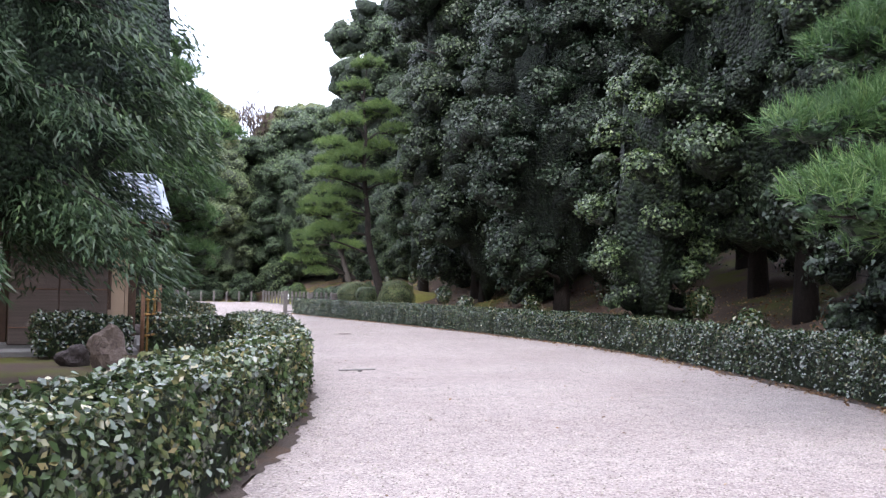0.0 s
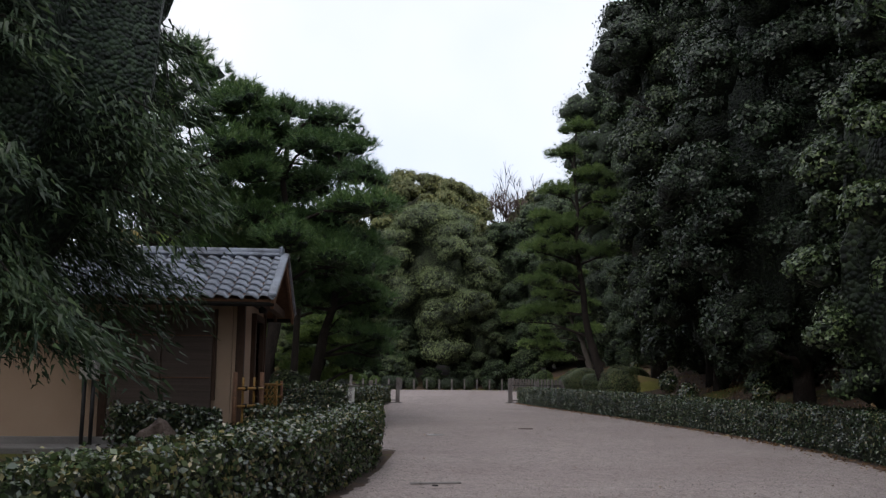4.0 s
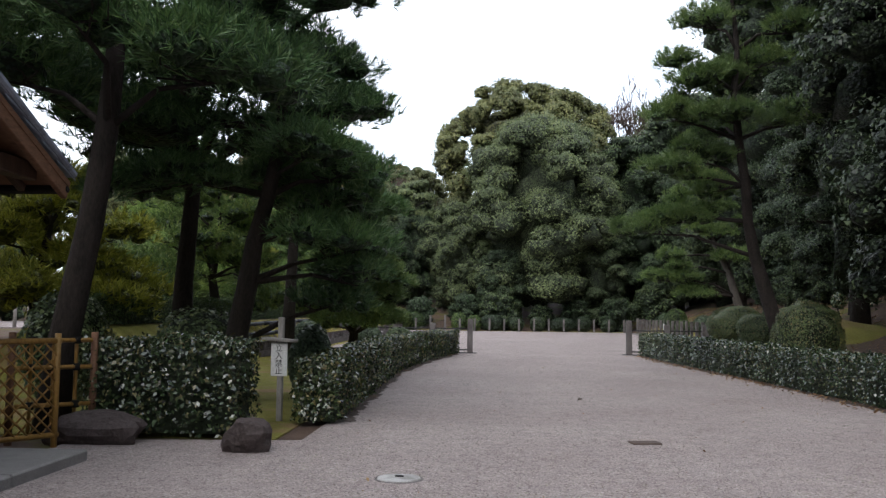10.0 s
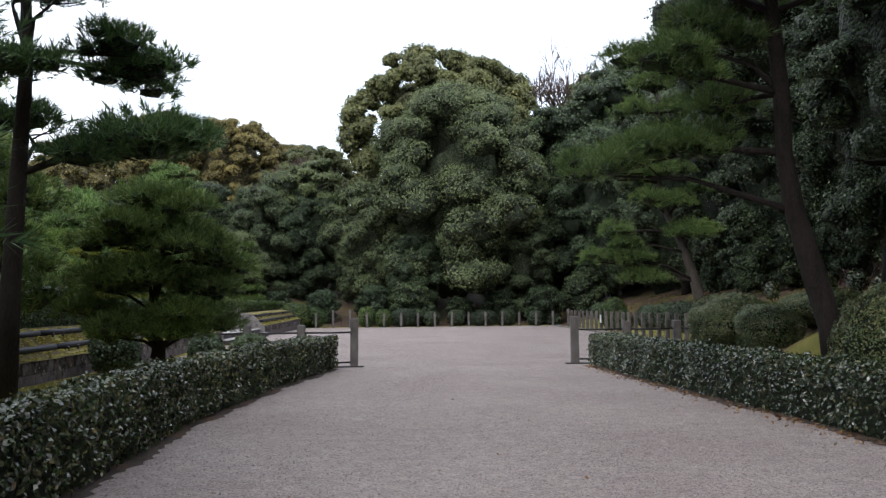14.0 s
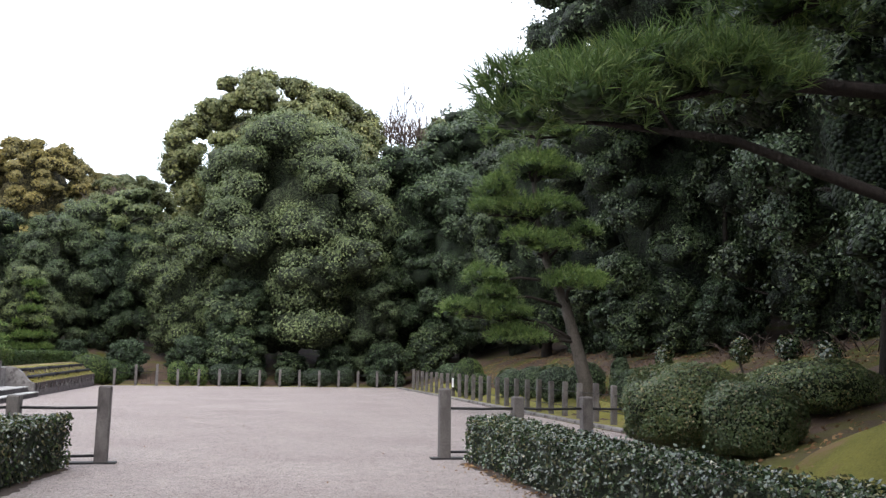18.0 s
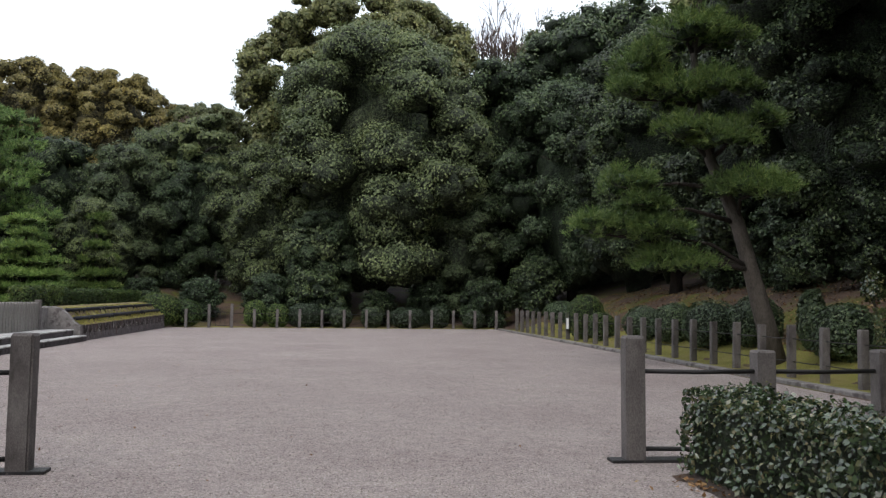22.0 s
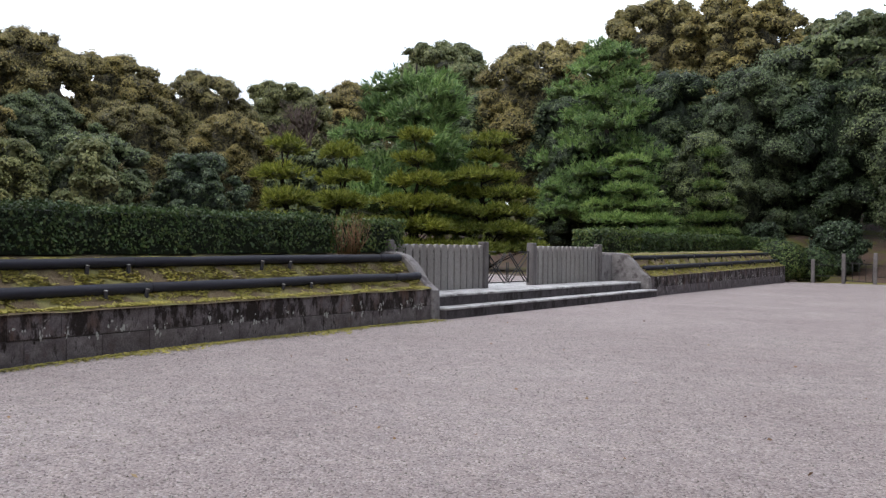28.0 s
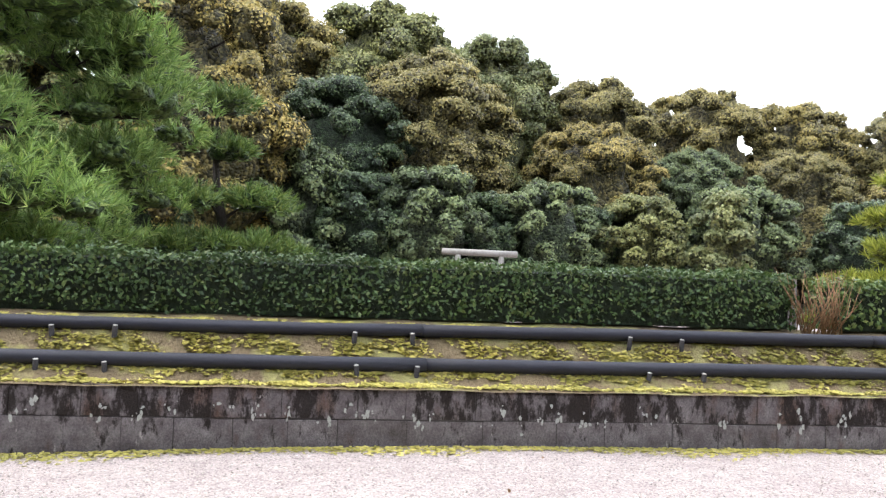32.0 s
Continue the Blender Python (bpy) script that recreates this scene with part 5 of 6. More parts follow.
bmesh.ops.translate(bmg, verts=bmg.verts[:], vec=-HO)
part("gable_boarding", from_bm("gable_boarding", bmg, WOOD_DARK), hut, label="dark panel standing in for shade under the gable")
# roof
LX0, LX1, YF, YB = HX0 - 0.35, -4.96, -22.5, -18.66
SF, SB = math.atan2(RIDGE - EAVE, RY - YF), math.atan2(RIDGE - EAVE, YB - RY)
LF, LB = math.hypot(RIDGE - EAVE, RY - YF), math.hypot(RIDGE - EAVE, YB - RY)
for s, ang, ln in ((-1, SF, LF), (1, SB, LB)):
    deck = hut_part("roof_deck", box(LX1 - LX0, ln, 0.05, WOOD_RED, 0.004), ((LX0 + LX1) / 2, RY + s * math.cos(ang) * ln / 2, RIDGE - math.sin(ang) * ln / 2 - 0.06), "brown roof boards", (math.degrees(-s * ang), 0, 0))
    part("bargeboard", box(0.045, ln + 0.05, 0.15, WOOD_RED, 0.006), deck, ((LX1 - LX0) / 2 - 0.03, 0, -0.09), label="reddish brown bargeboard")
    part("bargeboard", box(0.045, ln + 0.05, 0.15, WOOD_RED, 0.006), deck, (-(LX1 - LX0) / 2 + 0.03, 0, -0.09))
    part("gutter", box(LX1 - LX0, 0.07, 0.06, DARK, 0.015), deck, (0, s * ln / 2, -0.05), label="dark gutter along the eave")
    for k in range(9):
        part("rafter", box(0.05, ln - 0.1, 0.06, WOOD_DARK, 0.004), deck, (-(LX1 - LX0) / 2 + 0.3 + k * 0.52, 0, -0.07))


def tile_mesh(w=0.215, ln=0.29):
    """One pan tile with an S-shaped section, lifted at its lower edge."""
    n = 8
    verts, faces = [], []
    for y, lift in ((0.0, 0.026), (ln, 0.0)):
        for t in (0.0, -0.016):
            for k in range(n + 1):
                u = k / n
                z = 0.028 * math.sin(u * 2 * math.pi - 0.5) + 0.012 * math.sin(4 * math.pi * u)
                verts.append((u * w, y, z + lift + t))
    m = n + 1
    for k in range(n):
        faces += [(k, k + 1, 2 * m + k + 1, 2 * m + k), (m + k + 1, m + k, 3 * m + k, 3 * m + k + 1), (k + 1, k, m + k, m + k + 1), (2 * m + k, 2 * m + k + 1, 3 * m + k + 1, 3 * m + k)]
    faces += [(0, 2 * m, 3 * m, m), (n, m + n, 3 * m + n, 2 * m + n)]
    return mesh_of("roof_tile", verts, faces, True, TILE)


roof_tile = tile_mesh()
cols, rows_ = int((LX1 - LX0) / 0.2), 8
rngt = np.random.default_rng(5)
front = hut_part("tile_field", box(0.2, 0.2, 0.02, TILE, 0.002), ((LX0 + LX1) / 2, RY, RIDGE - 0.03), "rows of blue-grey pan tiles")
for r in range(rows_):
    d = LF + 0.06 - r * (LF + 0.02) / rows_
    for c in range(cols):
        hx = LX0 + c * (LX1 - LX0) / cols - (LX0 + LX1) / 2
        part("roof_tile", roof_tile, front, (hx, -math.cos(SF) * d, 0.055 - math.sin(SF) * d), (math.degrees(SF) + rngt.uniform(-0.6, 0.6), 0, rngt.uniform(-0.5, 0.5)))
back = hut_part("tile_field", box(0.2, 0.2, 0.02, TILE, 0.002), ((LX0 + LX1) / 2, RY + 0.03, RIDGE - 0.03), "rows of blue-grey pan tiles on the rear slope")
bmr = bmesh.new()
for r in range(rows_):
    d = LB + 0.06 - r * (LB + 0.02) / rows_
    for c in range(cols):
        hx = LX0 + c * (LX1 - LX0) / cols - (LX0 + LX1) / 2
        me = roof_tile.copy()
        me.transform(pose(hx + 0.215, math.cos(SB) * d, 0.055 - math.sin(SB) * d, math.degrees(SB), 0, 180))
        bmr.from_mesh(me)
part("rear_tiles", from_bm("rear_tiles", bmr, TILE, True), back, kind="stuff")
ridge = hut_part("ridge", box(LX1 - LX0 - 0.1, 0.2, 0.07, TILE, 0.012), ((LX0 + LX1) / 2 - 0.03, RY, RIDGE + 0.0), "layered ridge with a rounded cap")
part("ridge_layer", box(LX1 - LX0 - 0.12, 0.25, 0.025, TILE, 0.006), ridge, (0, 0, 0.02))
part("ridge_cap", tube([(-(LX1 - LX0) / 2 + 0.08, 0, 0.075), ((LX1 - LX0) / 2 - 0.1, 0, 0.075)], [0.075, 0.075], TILE, 12), ridge)
part("ridge_end", box(0.07, 0.26, 0.24, TILE, 0.03), ridge, ((LX1 - LX0) / 2 - 0.06, 0, -0.06), label="ornamental end tile")
for k in range(8):
    d = LF + 0.03 - k * LF / 8
    part("verge_tile", box(0.12, 0.3, 0.055, TILE, 0.015), front, ((LX1 - LX0) / 2 - 0.03, -math.cos(SF) * (d - 0.14), 0.06 - math.sin(SF) * (d - 0.14)), (math.degrees(SF), 0, 0))
    d = LB + 0.03 - k * LB / 8
    part("verge_tile", box(0.12, 0.3, 0.055, TILE, 0.015), back, ((LX1 - LX0) / 2 - 0.03, math.cos(SB) * (d - 0.14), 0.06 - math.sin(SB) * (d - 0.14)), (math.degrees(-SB), 0, 0))
# meter box
meter = thing("meter_box", (-7.5, HY0 - 0.2, 0), "cream metal meter box with a small window on two pipes", "meter box")
part("body", box(0.24, 0.16, 0.76, WHITE_METAL, 0.012), meter, (0, 0, 0.95))
part("window", box(0.08, 0.01, 0.12, DARK, 0.002), meter, (0.0, -0.083, 1.5), label="small dark window")
part("seam", box(0.22, 0.006, 0.008, GRANITE, 0), meter, (0, -0.081, 1.32))
for x in (-0.06, 0.06):
    part("pipe", tube([(x, 0, -0.05), (x, 0, 0.96)], [0.028] * 2, IRON, 8), meter)
apron = thing("concrete_apron", (-7.5, -22.35, 0), "low pale concrete edge in front of the hut", "paving", kind="structure")
part("slab", box(4.2, 0.8, 0.09, PLINTH, 0.012), apron, (0, 0, -0.03))


step = thing("entrance_slab", (-5.1, -20.2, 0), "long pale grey stone slab before the hut door", "paving", kind="structure")
for k in range(3):
    part("slab", box(0.7, 1.05, 0.1, PLINTH, 0.012), step, (0, -1.06 + 1.06 * k, -0.02))


# ---- bamboo fences ----
def bamboo_fence(at, length, turn, label, uprights, height=0.95, posts=True):
    root = thing("bamboo_fence", at, label, "fence", "bamboo fences", turn=turn)
    for k in range(uprights):
        x = length * (k + 0.5) / uprights
        pts = [(x, 0, z) for z in np.linspace(0.05, height, 7)]
        part("cane", tube(pts, [0.018, 0.016, 0.018, 0.016, 0.018, 0.016, 0.017], BAMBOO, 8), root)
    for z in (0.3, 0.62, 0.85):
        part("cross_cane", tube([(-0.03, -0.035, z), (length + 0.03, -0.035, z)], [0.02, 0.02], BAMBOO, 8), root)
        for k in range(uprights):
            part("tie", tube([(length * (k + 0.5) / uprights, -0.03, z - 0.03), (length * (k + 0.5) / uprights, -0.03, z + 0.03)], [0.033, 0.033], DARK, 8), root, label="dark rope tie")
    if posts:
        for x in (-0.06, length + 0.06):
            part("post", tube([(x, 0, -0.1), (x, 0, height + 0.07)], [0.032, 0.03], WOOD_RED, 8), root, label="brown wooden post")
    return root


bamboo_fence((-5.35, -23.0, 0), 0.5, 62, "short yellow bamboo fence tied with dark rope", 2, 1.0)
bamboo_fence((-5.72, -17.85, 0), 0.55, 40, "weathered yellow bamboo fence beside the hedge", 3, 0.85)
lat = thing("lattice_fence", (-5.78, -18.75, 0), "panel of diagonal bamboo lattice in a bamboo frame", "fence", turn=55)
for x in (0, 0.85):
    part("frame", tube([(x, 0, 0), (x, 0, 0.92)], [0.026] * 2, BAMBOO, 8), lat)
for z in (0.1, 0.86):
    part("frame", tube([(-0.03, 0, z), (0.88, 0, z)], [0.024] * 2, BAMBOO, 8), lat)
for k in range(-7, 9):
    for s in (1, -1):
        a, b = (0.0, 0.1 + k * 0.105), (0.85, 0.1 + k * 0.105 + 0.85)
        lo, hi = max(0.0, (0.1 - a[1]) / 0.85), min(1.0, (0.86 - a[1]) / 0.85)
        if hi - lo > 0.05:
            q = [(0.85 * f if s > 0 else 0.85 * (1 - f), 0.012 * s, a[1] + 0.85 * f) for f in (lo, hi)]
            part("strip", tube(q, [0.008] * 2, BAMBOO, 5), lat)


# ---- pines ----
rngp = np.random.default_rng(9)


def line(*pts):
    return [tuple(p) for p in pts]


def set_pine(trunk, pads, seed, mat, label, *rest, thick=0.46, **kw):
    """A pine given in the place's own coordinates; pads: x, y, z, radius."""
    o = trunk[0]
    return pine(o, [tuple(a - b for a, b in zip(p, o)) for p in trunk], [(x - o[0], y - o[1], z - o[2], r, r * thick) for x, y, z, r in pads], seed, mat, label, *rest, **kw)


# garden pines beside the hut
set_pine(line((-4.95, -14.6, -0.1), (-4.8, -14.65, 0.7), (-4.66, -14.7, 1.46), (-4.58, -14.75, 1.94), (-4.4, -14.8, 2.5), (-4.25, -14.8, 3.3), (-4.35, -14.7, 4.4), (-4.3, -14.6, 5.6), (-4.4, -14.6, 6.9)),
         [(-5.9, -15.2, 2.5, 0.6), (-6.3, -14.6, 3.5, 0.6), (-5.7, -15.1, 3.2, 0.62), (-5.5, -14.3, 4.1, 0.66), (-4.66, -14.9, 4.5, 0.75), (-4.6, -14.2, 3.35, 0.66), (-3.9, -14.8, 4.0, 0.72), (-3.6, -14.5, 3.5, 0.6), (-3.9, -15.1, 2.95, 0.62), (-3.45, -14.6, 2.75, 0.48), (-4.4, -14.2, 2.7, 0.55), (-5.2, -15.0, 2.65, 0.5), (-3.65, -14.3, 2.45, 0.52), (-3.85, -14.9, 1.95, 0.52),
          (-3.4, -14.5, 1.9, 0.5), (-3.4, -14.2, 1.5, 0.48), (-3.75, -13.9, 1.25, 0.46), (-3.75, -14.8, 4.8, 0.6), (-5.0, -14.6, 5.4, 0.78), (-4.0, -14.9, 5.5, 0.72), (-4.4, -14.5, 6.3, 0.75), (-4.9, -14.2, 6.6, 0.6), (-4.05, -14.3, 6.5, 0.5), (-4.4, -14.6, 7.0, 0.5)],
         201, NEEDLE_DARK, "tall garden pine with a dark leaning trunk and low spreading boughs", 0.12, 5600, 15, 0.15, 0.008)
t = line((-5.75, -17.2, -0.1), (-5.65, -17.2, 0.85), (-5.45, -17.2, 1.9), (-5.33, -17.2, 2.8), (-5.25, -17.2, 4.0), (-5.4, -17.1, 5.0), (-5.3, -17.2, 5.9), (-5.4, -17.2, 6.6))
set_pine(t, [p[:4] for p in sway_pads(rngp, t, 3.1, 6.6, 1.6, 15, (0.45, 0.75))], 202, NEEDLE_DARK, "old pine with a thick rough trunk beside the hut", 0.12, 3800, 14, 0.16, 0.01)
t = line((-5.95, -13.3, -0.1), (-5.92, -13.3, 1.5), (-5.85, -13.2, 3.0), (-6.1, -13.3, 5.0), (-6.0, -13.2, 6.4), (-6.1, -13.3, 7.9))
set_pine(t, [p[:4] for p in sway_pads(rngp, t, 2.7, 7.9, 2.0, 20, (0.55, 0.9))], 203, NEEDLE_DARK, "tall dark pine with a slender straight trunk", 0.12, 3800, 13, 0.17, 0.011)
t = line((-8.3, -16.4, -0.1), (-8.25, -16.4, 1.5), (-8.1, -16.3, 3.4), (-8.35, -16.4, 5.0), (-7.9, -16.3, 6.4), (-8.1, -16.4, 8.0))
set_pine(t, [p[:4] for p in sway_pads(rngp, t, 4.4, 8.1, 2.7, 20, (0.55, 0.95))], 208, NEEDLE_DARK, "broad old pine with an open forked crown behind the hut", 0.18, 3400, 13, 0.18, 0.012)
t = line((-10.4, -12.0, -0.1), (-10.25, -12.0, 1.6), (-10.4, -11.9, 3.4), (-10.15, -12.0, 5.4), (-10.35, -11.9, 7.6), (-10.1, -12.0, 9.6))
set_pine(t, [p[:4] for p in sway_pads(rngp, t, 4.6, 9.8, 3.0, 20, (0.7, 1.1))], 209, NEEDLE_DARK, "tall dark pine with an open crown deep in the garden", 0.16, 2600, 12, 0.2, 0.014)
# garden pines beside the hedge
t = line((-5.8, -7.5, -0.1), (-5.75, -7.5, 1.4), (-5.7, -7.45, 2.8), (-5.6, -7.5, 4.2), (-5.7, -7.4, 5.6), (-5.6, -7.5, 7.2))
set_pine(t, [(-4.4, -7.2, 3.05, 0.5), (-4.9, -7.4, 2.95, 0.48), (-4.6, -7.3, 4.3, 0.5), (-4.5, -7.6, 5.4, 0.45)] + [p[:4] for p in sway_pads(rngp, t, 3.0, 7.3, 1.6, 13, (0.4, 0.62))], 204, NEEDLE_DARK, "slender pine with a straight dark trunk and open tiers", 0.11, 3600, 14, 0.16, 0.009, thick=0.38)
set_pine(line((-5.0, -4.4, -0.1), (-4.9, -4.4, 0.6), (-5.05, -4.3, 1.2), (-4.85, -4.4, 1.9), (-4.95, -4.3, 2.6)),
         [(-5.2, -4.4, 2.8, 0.55), (-4.5, -4.5, 2.7, 0.45), (-5.6, -4.2, 2.2, 0.6), (-4.5, -4.6, 2.1, 0.6), (-4.0, -4.3, 1.85, 0.42), (-5.0, -4.9, 1.6, 0.6), (-4.15, -4.3, 1.45, 0.44), (-4.55, -4.8, 1.05, 0.48), (-5.7, -4.6, 1.55, 0.55), (-5.0, -3.8, 2.5, 0.6), (-4.6, -3.8, 1.55, 0.6), (-5.9, -4.2, 1.1, 0.5), (-5.2, -4.9, 2.3, 0.5), (-4.5, -4.9, 0.8, 0.45), (-5.3, -5.0, 0.85, 0.5), (-4.2, -4.0, 0.95, 0.45)],
         205, NEEDLE_MID, "low bright green trained pine beside the path hedge", 0.1, 4600, 15, 0.14, 0.009, thick=0.42)
t = line((-8.2, -4.6, -0.1), (-8.1, -4.6, 0.9), (-8.3, -4.5, 1.9), (-8.1, -4.6, 2.9), (-8.2, -4.5, 3.9))
set_pine(t, [p[:4] for p in sway_pads(rngp, t, 1.2, 4.2, 1.9, 15, (0.5, 0.9))], 206, NEEDLE_MID, "spreading pine with low cushions over the moss", 0.12, 3000, 14, 0.16, 0.013)
t = line((-9.6, -10.0, -0.1), (-9.6, -10.0, 0.8), (-9.7, -9.9, 1.7), (-9.5, -10.0, 2.6), (-9.6, -9.9, 3.2))
set_pine(t, [p[:4] for p in sway_pads(rngp, t, 1.0, 3.4, 1.8, 14, (0.5, 0.9))], 207, NEEDLE_YELLOW, "pale yellow-green trained pine deep in the garden", 0.12, 2600, 13, 0.17, 0.016)

# pine leaning over the hedge near the gate
set_pine(line((4.0, -7.5, 0.1), (3.88, -7.5, 0.94), (3.72, -7.5, 1.5), (3.47, -7.55, 2.3), (3.3, -7.7, 2.98), (3.22, -7.9, 3.65), (3.0, -8.2, 4.5), (2.9, -8.3, 5.4), (2.95, -8.35, 6.2), (2.85, -8.3, 7.6), (2.95, -8.3, 8.8)),
         [(1.37, -7.3, 2.82, 0.5), (1.85, -7.2, 3.0, 0.5), (2.3, -7.1, 3.1, 0.55), (1.7, -8.2, 3.85, 0.5), (2.3, -7.9, 4.2, 0.56), (1.7, -8.2, 4.95, 0.52), (2.1, -8.5, 5.5, 0.56), (2.7, -7.9, 5.7, 0.58),
          (1.75, -8.4, 5.9, 0.42), (2.65, -8.7, 4.8, 0.55), (3.4, -8.1, 6.0, 0.58), (2.7, -7.2, 3.6, 0.46), (4.0, -7.8, 4.9, 0.58), (2.35, -8.1, 6.8, 0.58), (3.4, -8.6, 7.2, 0.58), (2.7, -8.0, 8.0, 0.58), (3.0, -8.4, 8.8, 0.5), (3.9, -8.6, 6.5, 0.55), (2.9, -7.1, 4.8, 0.5)],
         210, NEEDLE_MID, "old pine leaning over the hedge with a rough dark trunk", 0.125, 5600, 17, 0.14, 0.0058)
# bent pine on the forecourt bank
set_pine(line((8.35, 9.55, 0.05), (8.11, 9.55, 0.9), (7.86, 9.6, 1.9), (7.62, 9.65, 2.8), (7.32, 9.6, 3.45), (7.04, 9.55, 4.0), (6.75, 9.45, 5.0), (6.65, 9.4, 6.0), (6.8, 9.4, 7.2), (6.7, 9.4, 8.8)),
         [(4.65, 9.2, 2.56, 0.5), (5.25, 9.4, 2.54, 0.55), (5.95, 9.2, 2.53, 0.52), (5.25, 9.3, 3.41, 0.52), (5.5, 9.1, 3.0, 0.45), (6.0, 9.4, 2.0, 0.55), (6.5, 9.2, 1.94, 0.45), (7.6, 9.0, 3.3, 0.66), (8.1, 9.3, 3.4, 0.48), (7.15, 9.0, 4.25, 0.6), (8.0, 9.3, 4.65, 0.48), (6.35, 9.2, 4.4, 0.52),
          (6.1, 9.3, 5.15, 0.68), (7.0, 9.2, 5.3, 0.58), (5.4, 9.3, 5.1, 0.45), (5.6, 9.4, 5.7, 0.55), (6.5, 9.2, 6.3, 0.72), (7.3, 9.4, 6.3, 0.5), (6.1, 9.4, 7.2, 0.68), (7.3, 9.4, 7.3, 0.62), (6.7, 9.5, 8.0, 0.7), (6.3, 9.3, 8.9, 0.55), (7.0, 9.4, 9.1, 0.5)],
         212, NEEDLE_MID, "tall crooked pine with grey bark on the bank behind the fence", 0.15, 5600, 15, 0.15, 0.009, BARK_PALE, thick=0.52)
# pine whose boughs hang over the path at the start
set_pine(line((1.0, -32.6, 0.05), (1.05, -32.6, 1.4), (0.95, -32.6, 2.6), (0.9, -32.5, 3.8), (0.8, -32.5, 5.2), (0.9, -32.4, 6.6)),
         [(-1.85, -32.9, 1.62, 0.3), (-1.45, -33.0, 1.72, 0.38), (-1.0, -33.1, 1.8, 0.44), (-0.5, -32.9, 1.85, 0.48), (0.0, -33.0, 1.9, 0.48), (-1.2, -32.6, 1.5, 0.34), (-0.5, -32.5, 1.45, 0.38), (-1.45, -32.4, 2.2, 0.32), (-1.1, -32.5, 2.3, 0.36), (-0.6, -32.4, 2.4, 0.5), (0.0, -32.5, 2.5, 0.52), (0.55, -32.9, 2.3, 0.46),
          (-0.5, -32.2, 3.0, 0.5), (-0.2, -32.6, 3.2, 0.6), (0.5, -32.2, 3.4, 0.66), (0.2, -33.2, 2.95, 0.5), (1.2, -32.2, 4.0, 0.75), (0.3, -32.0, 4.3, 0.7), (1.0, -32.8, 5.0, 0.75), (0.9, -32.4, 6.0, 0.7), (1.6, -31.8, 2.9, 0.6)],
         213, NEEDLE_DARK, "pine with long needled boughs reaching out over the hedge", 0.1, 5200, 20, 0.15, 0.005, thick=0.45)

# pines in the court behind the hedge
t = line((0, 0, 0), (0.1, 0, 1.2), (0.0, 0.1, 2.5), (0.1, 0, 4.0), (0.0, 0.1, 5.4), (0.1, 0, 6.4))
pine((-11.1, 1.5, 0.35), t, sway_pads(rngp, t, 0.9, 6.6, 2.4, 34, (0.55, 0.95)), 220, NEEDLE, "large fresh green pine behind the clipped hedge", 0.14, 5600, 22, 0.16, 0.009)


def cloud_pine(at, h, r, seed, mat, label, tufts=1500, needles=11, length=0.2, width=0.026):
    rng = np.random.default_rng(seed)
    tr = [(0.1 * math.sin(k * 1.4 + seed), 0.1 * math.cos(k * 1.1 + seed), h * k / 6) for k in range(7)]
    pads = []
    layers = max(5, int(h / 0.58))
    for k in range(layers):
        q = k / (layers - 1)
        ring = max(1, round(5 * (1 - q)))
        for j in range(ring):
            a = j * 6.283 / ring + k * 1.1
            reach = r * (1 - 0.85 * q) * (0.62 if ring > 1 else 0)
            pads.append((math.cos(a) * reach, math.sin(a) * reach, h * (0.14 + 0.84 * q), r * (0.42 - 0.12 * q) * rng.uniform(0.85, 1.15), 0.19))
    return pine(at, tr, pads, seed, mat, label, 0.09, tufts, needles, length, width, group="trained pines in the court")


cloud_pine((-13.6, 4.1, 0.35), 3.4, 1.45, 230, NEEDLE_MID, "olive green trained pine in soft tiers", 2600, 13, 0.16, 0.014)
cloud_pine((-16.0, 17.0, 0.35), 3.2, 1.6, 231, NEEDLE_YELLOW, "low trained pine clipped into tiers beyond the hedge", 2000)
cloud_pine((-16.2, 19.4, 0.35), 3.3, 1.5, 233, NEEDLE_YELLOW, "olive trained pine beside the low tiered one", 2000)
cloud_pine((-14.5, 24.3, 0.35), 4.1, 1.9, 232, NEEDLE_YELLOW, "yellow-green trained pine clipped into flat tiers", 3000)
cloud_pine((-15.6, 22.0, 0.35), 4.0, 1.35, 234, NEEDLE_YELLOW, "narrow yellow-green trained pine behind the gate", 2200)
cloud_pine((-13.4, 33.5, 0.35), 4.2, 2.1, 235, NEEDLE, "green trained pine in soft tiers beyond the northern hedge", 2800)
cloud_pine((-10.8, 35.2, 0.35), 4.5, 1.3, 236, NEEDLE_MID, "slim green trained pine at the edge of the woods", 1800)
t = line((0, 0, 0), (0.1, 0, 1.8), (0.0, 0.1, 3.6), (0.1, 0, 5.6), (0.0, 0.1, 7.4), (0.1, 0, 8.8))
t = [(x, y, z * 1.08) for x, y, z in t]
pine((-15.7, 36.0, 0.35), t, sway_pads(rngp, t, 1.4, 9.4, 2.9, 34, (0.8, 1.3)), 240, NEEDLE, "tall soft-crowned pine rising over the trained ones", 0.15, 3400, 12, 0.24, 0.028)
pine((-17.5, 24.5, 0.35), [(x, y, z * 0.72) for x, y, z in t], [(x, y, z * 0.72, r, h) for x, y, z, r, h in sway_pads(rngp, t, 1.8, 8.8, 2.4, 22, (0.8, 1.2))], 241, NEEDLE, "soft-crowned pine in the court", 0.14, 2400, 12, 0.3, 0.035)

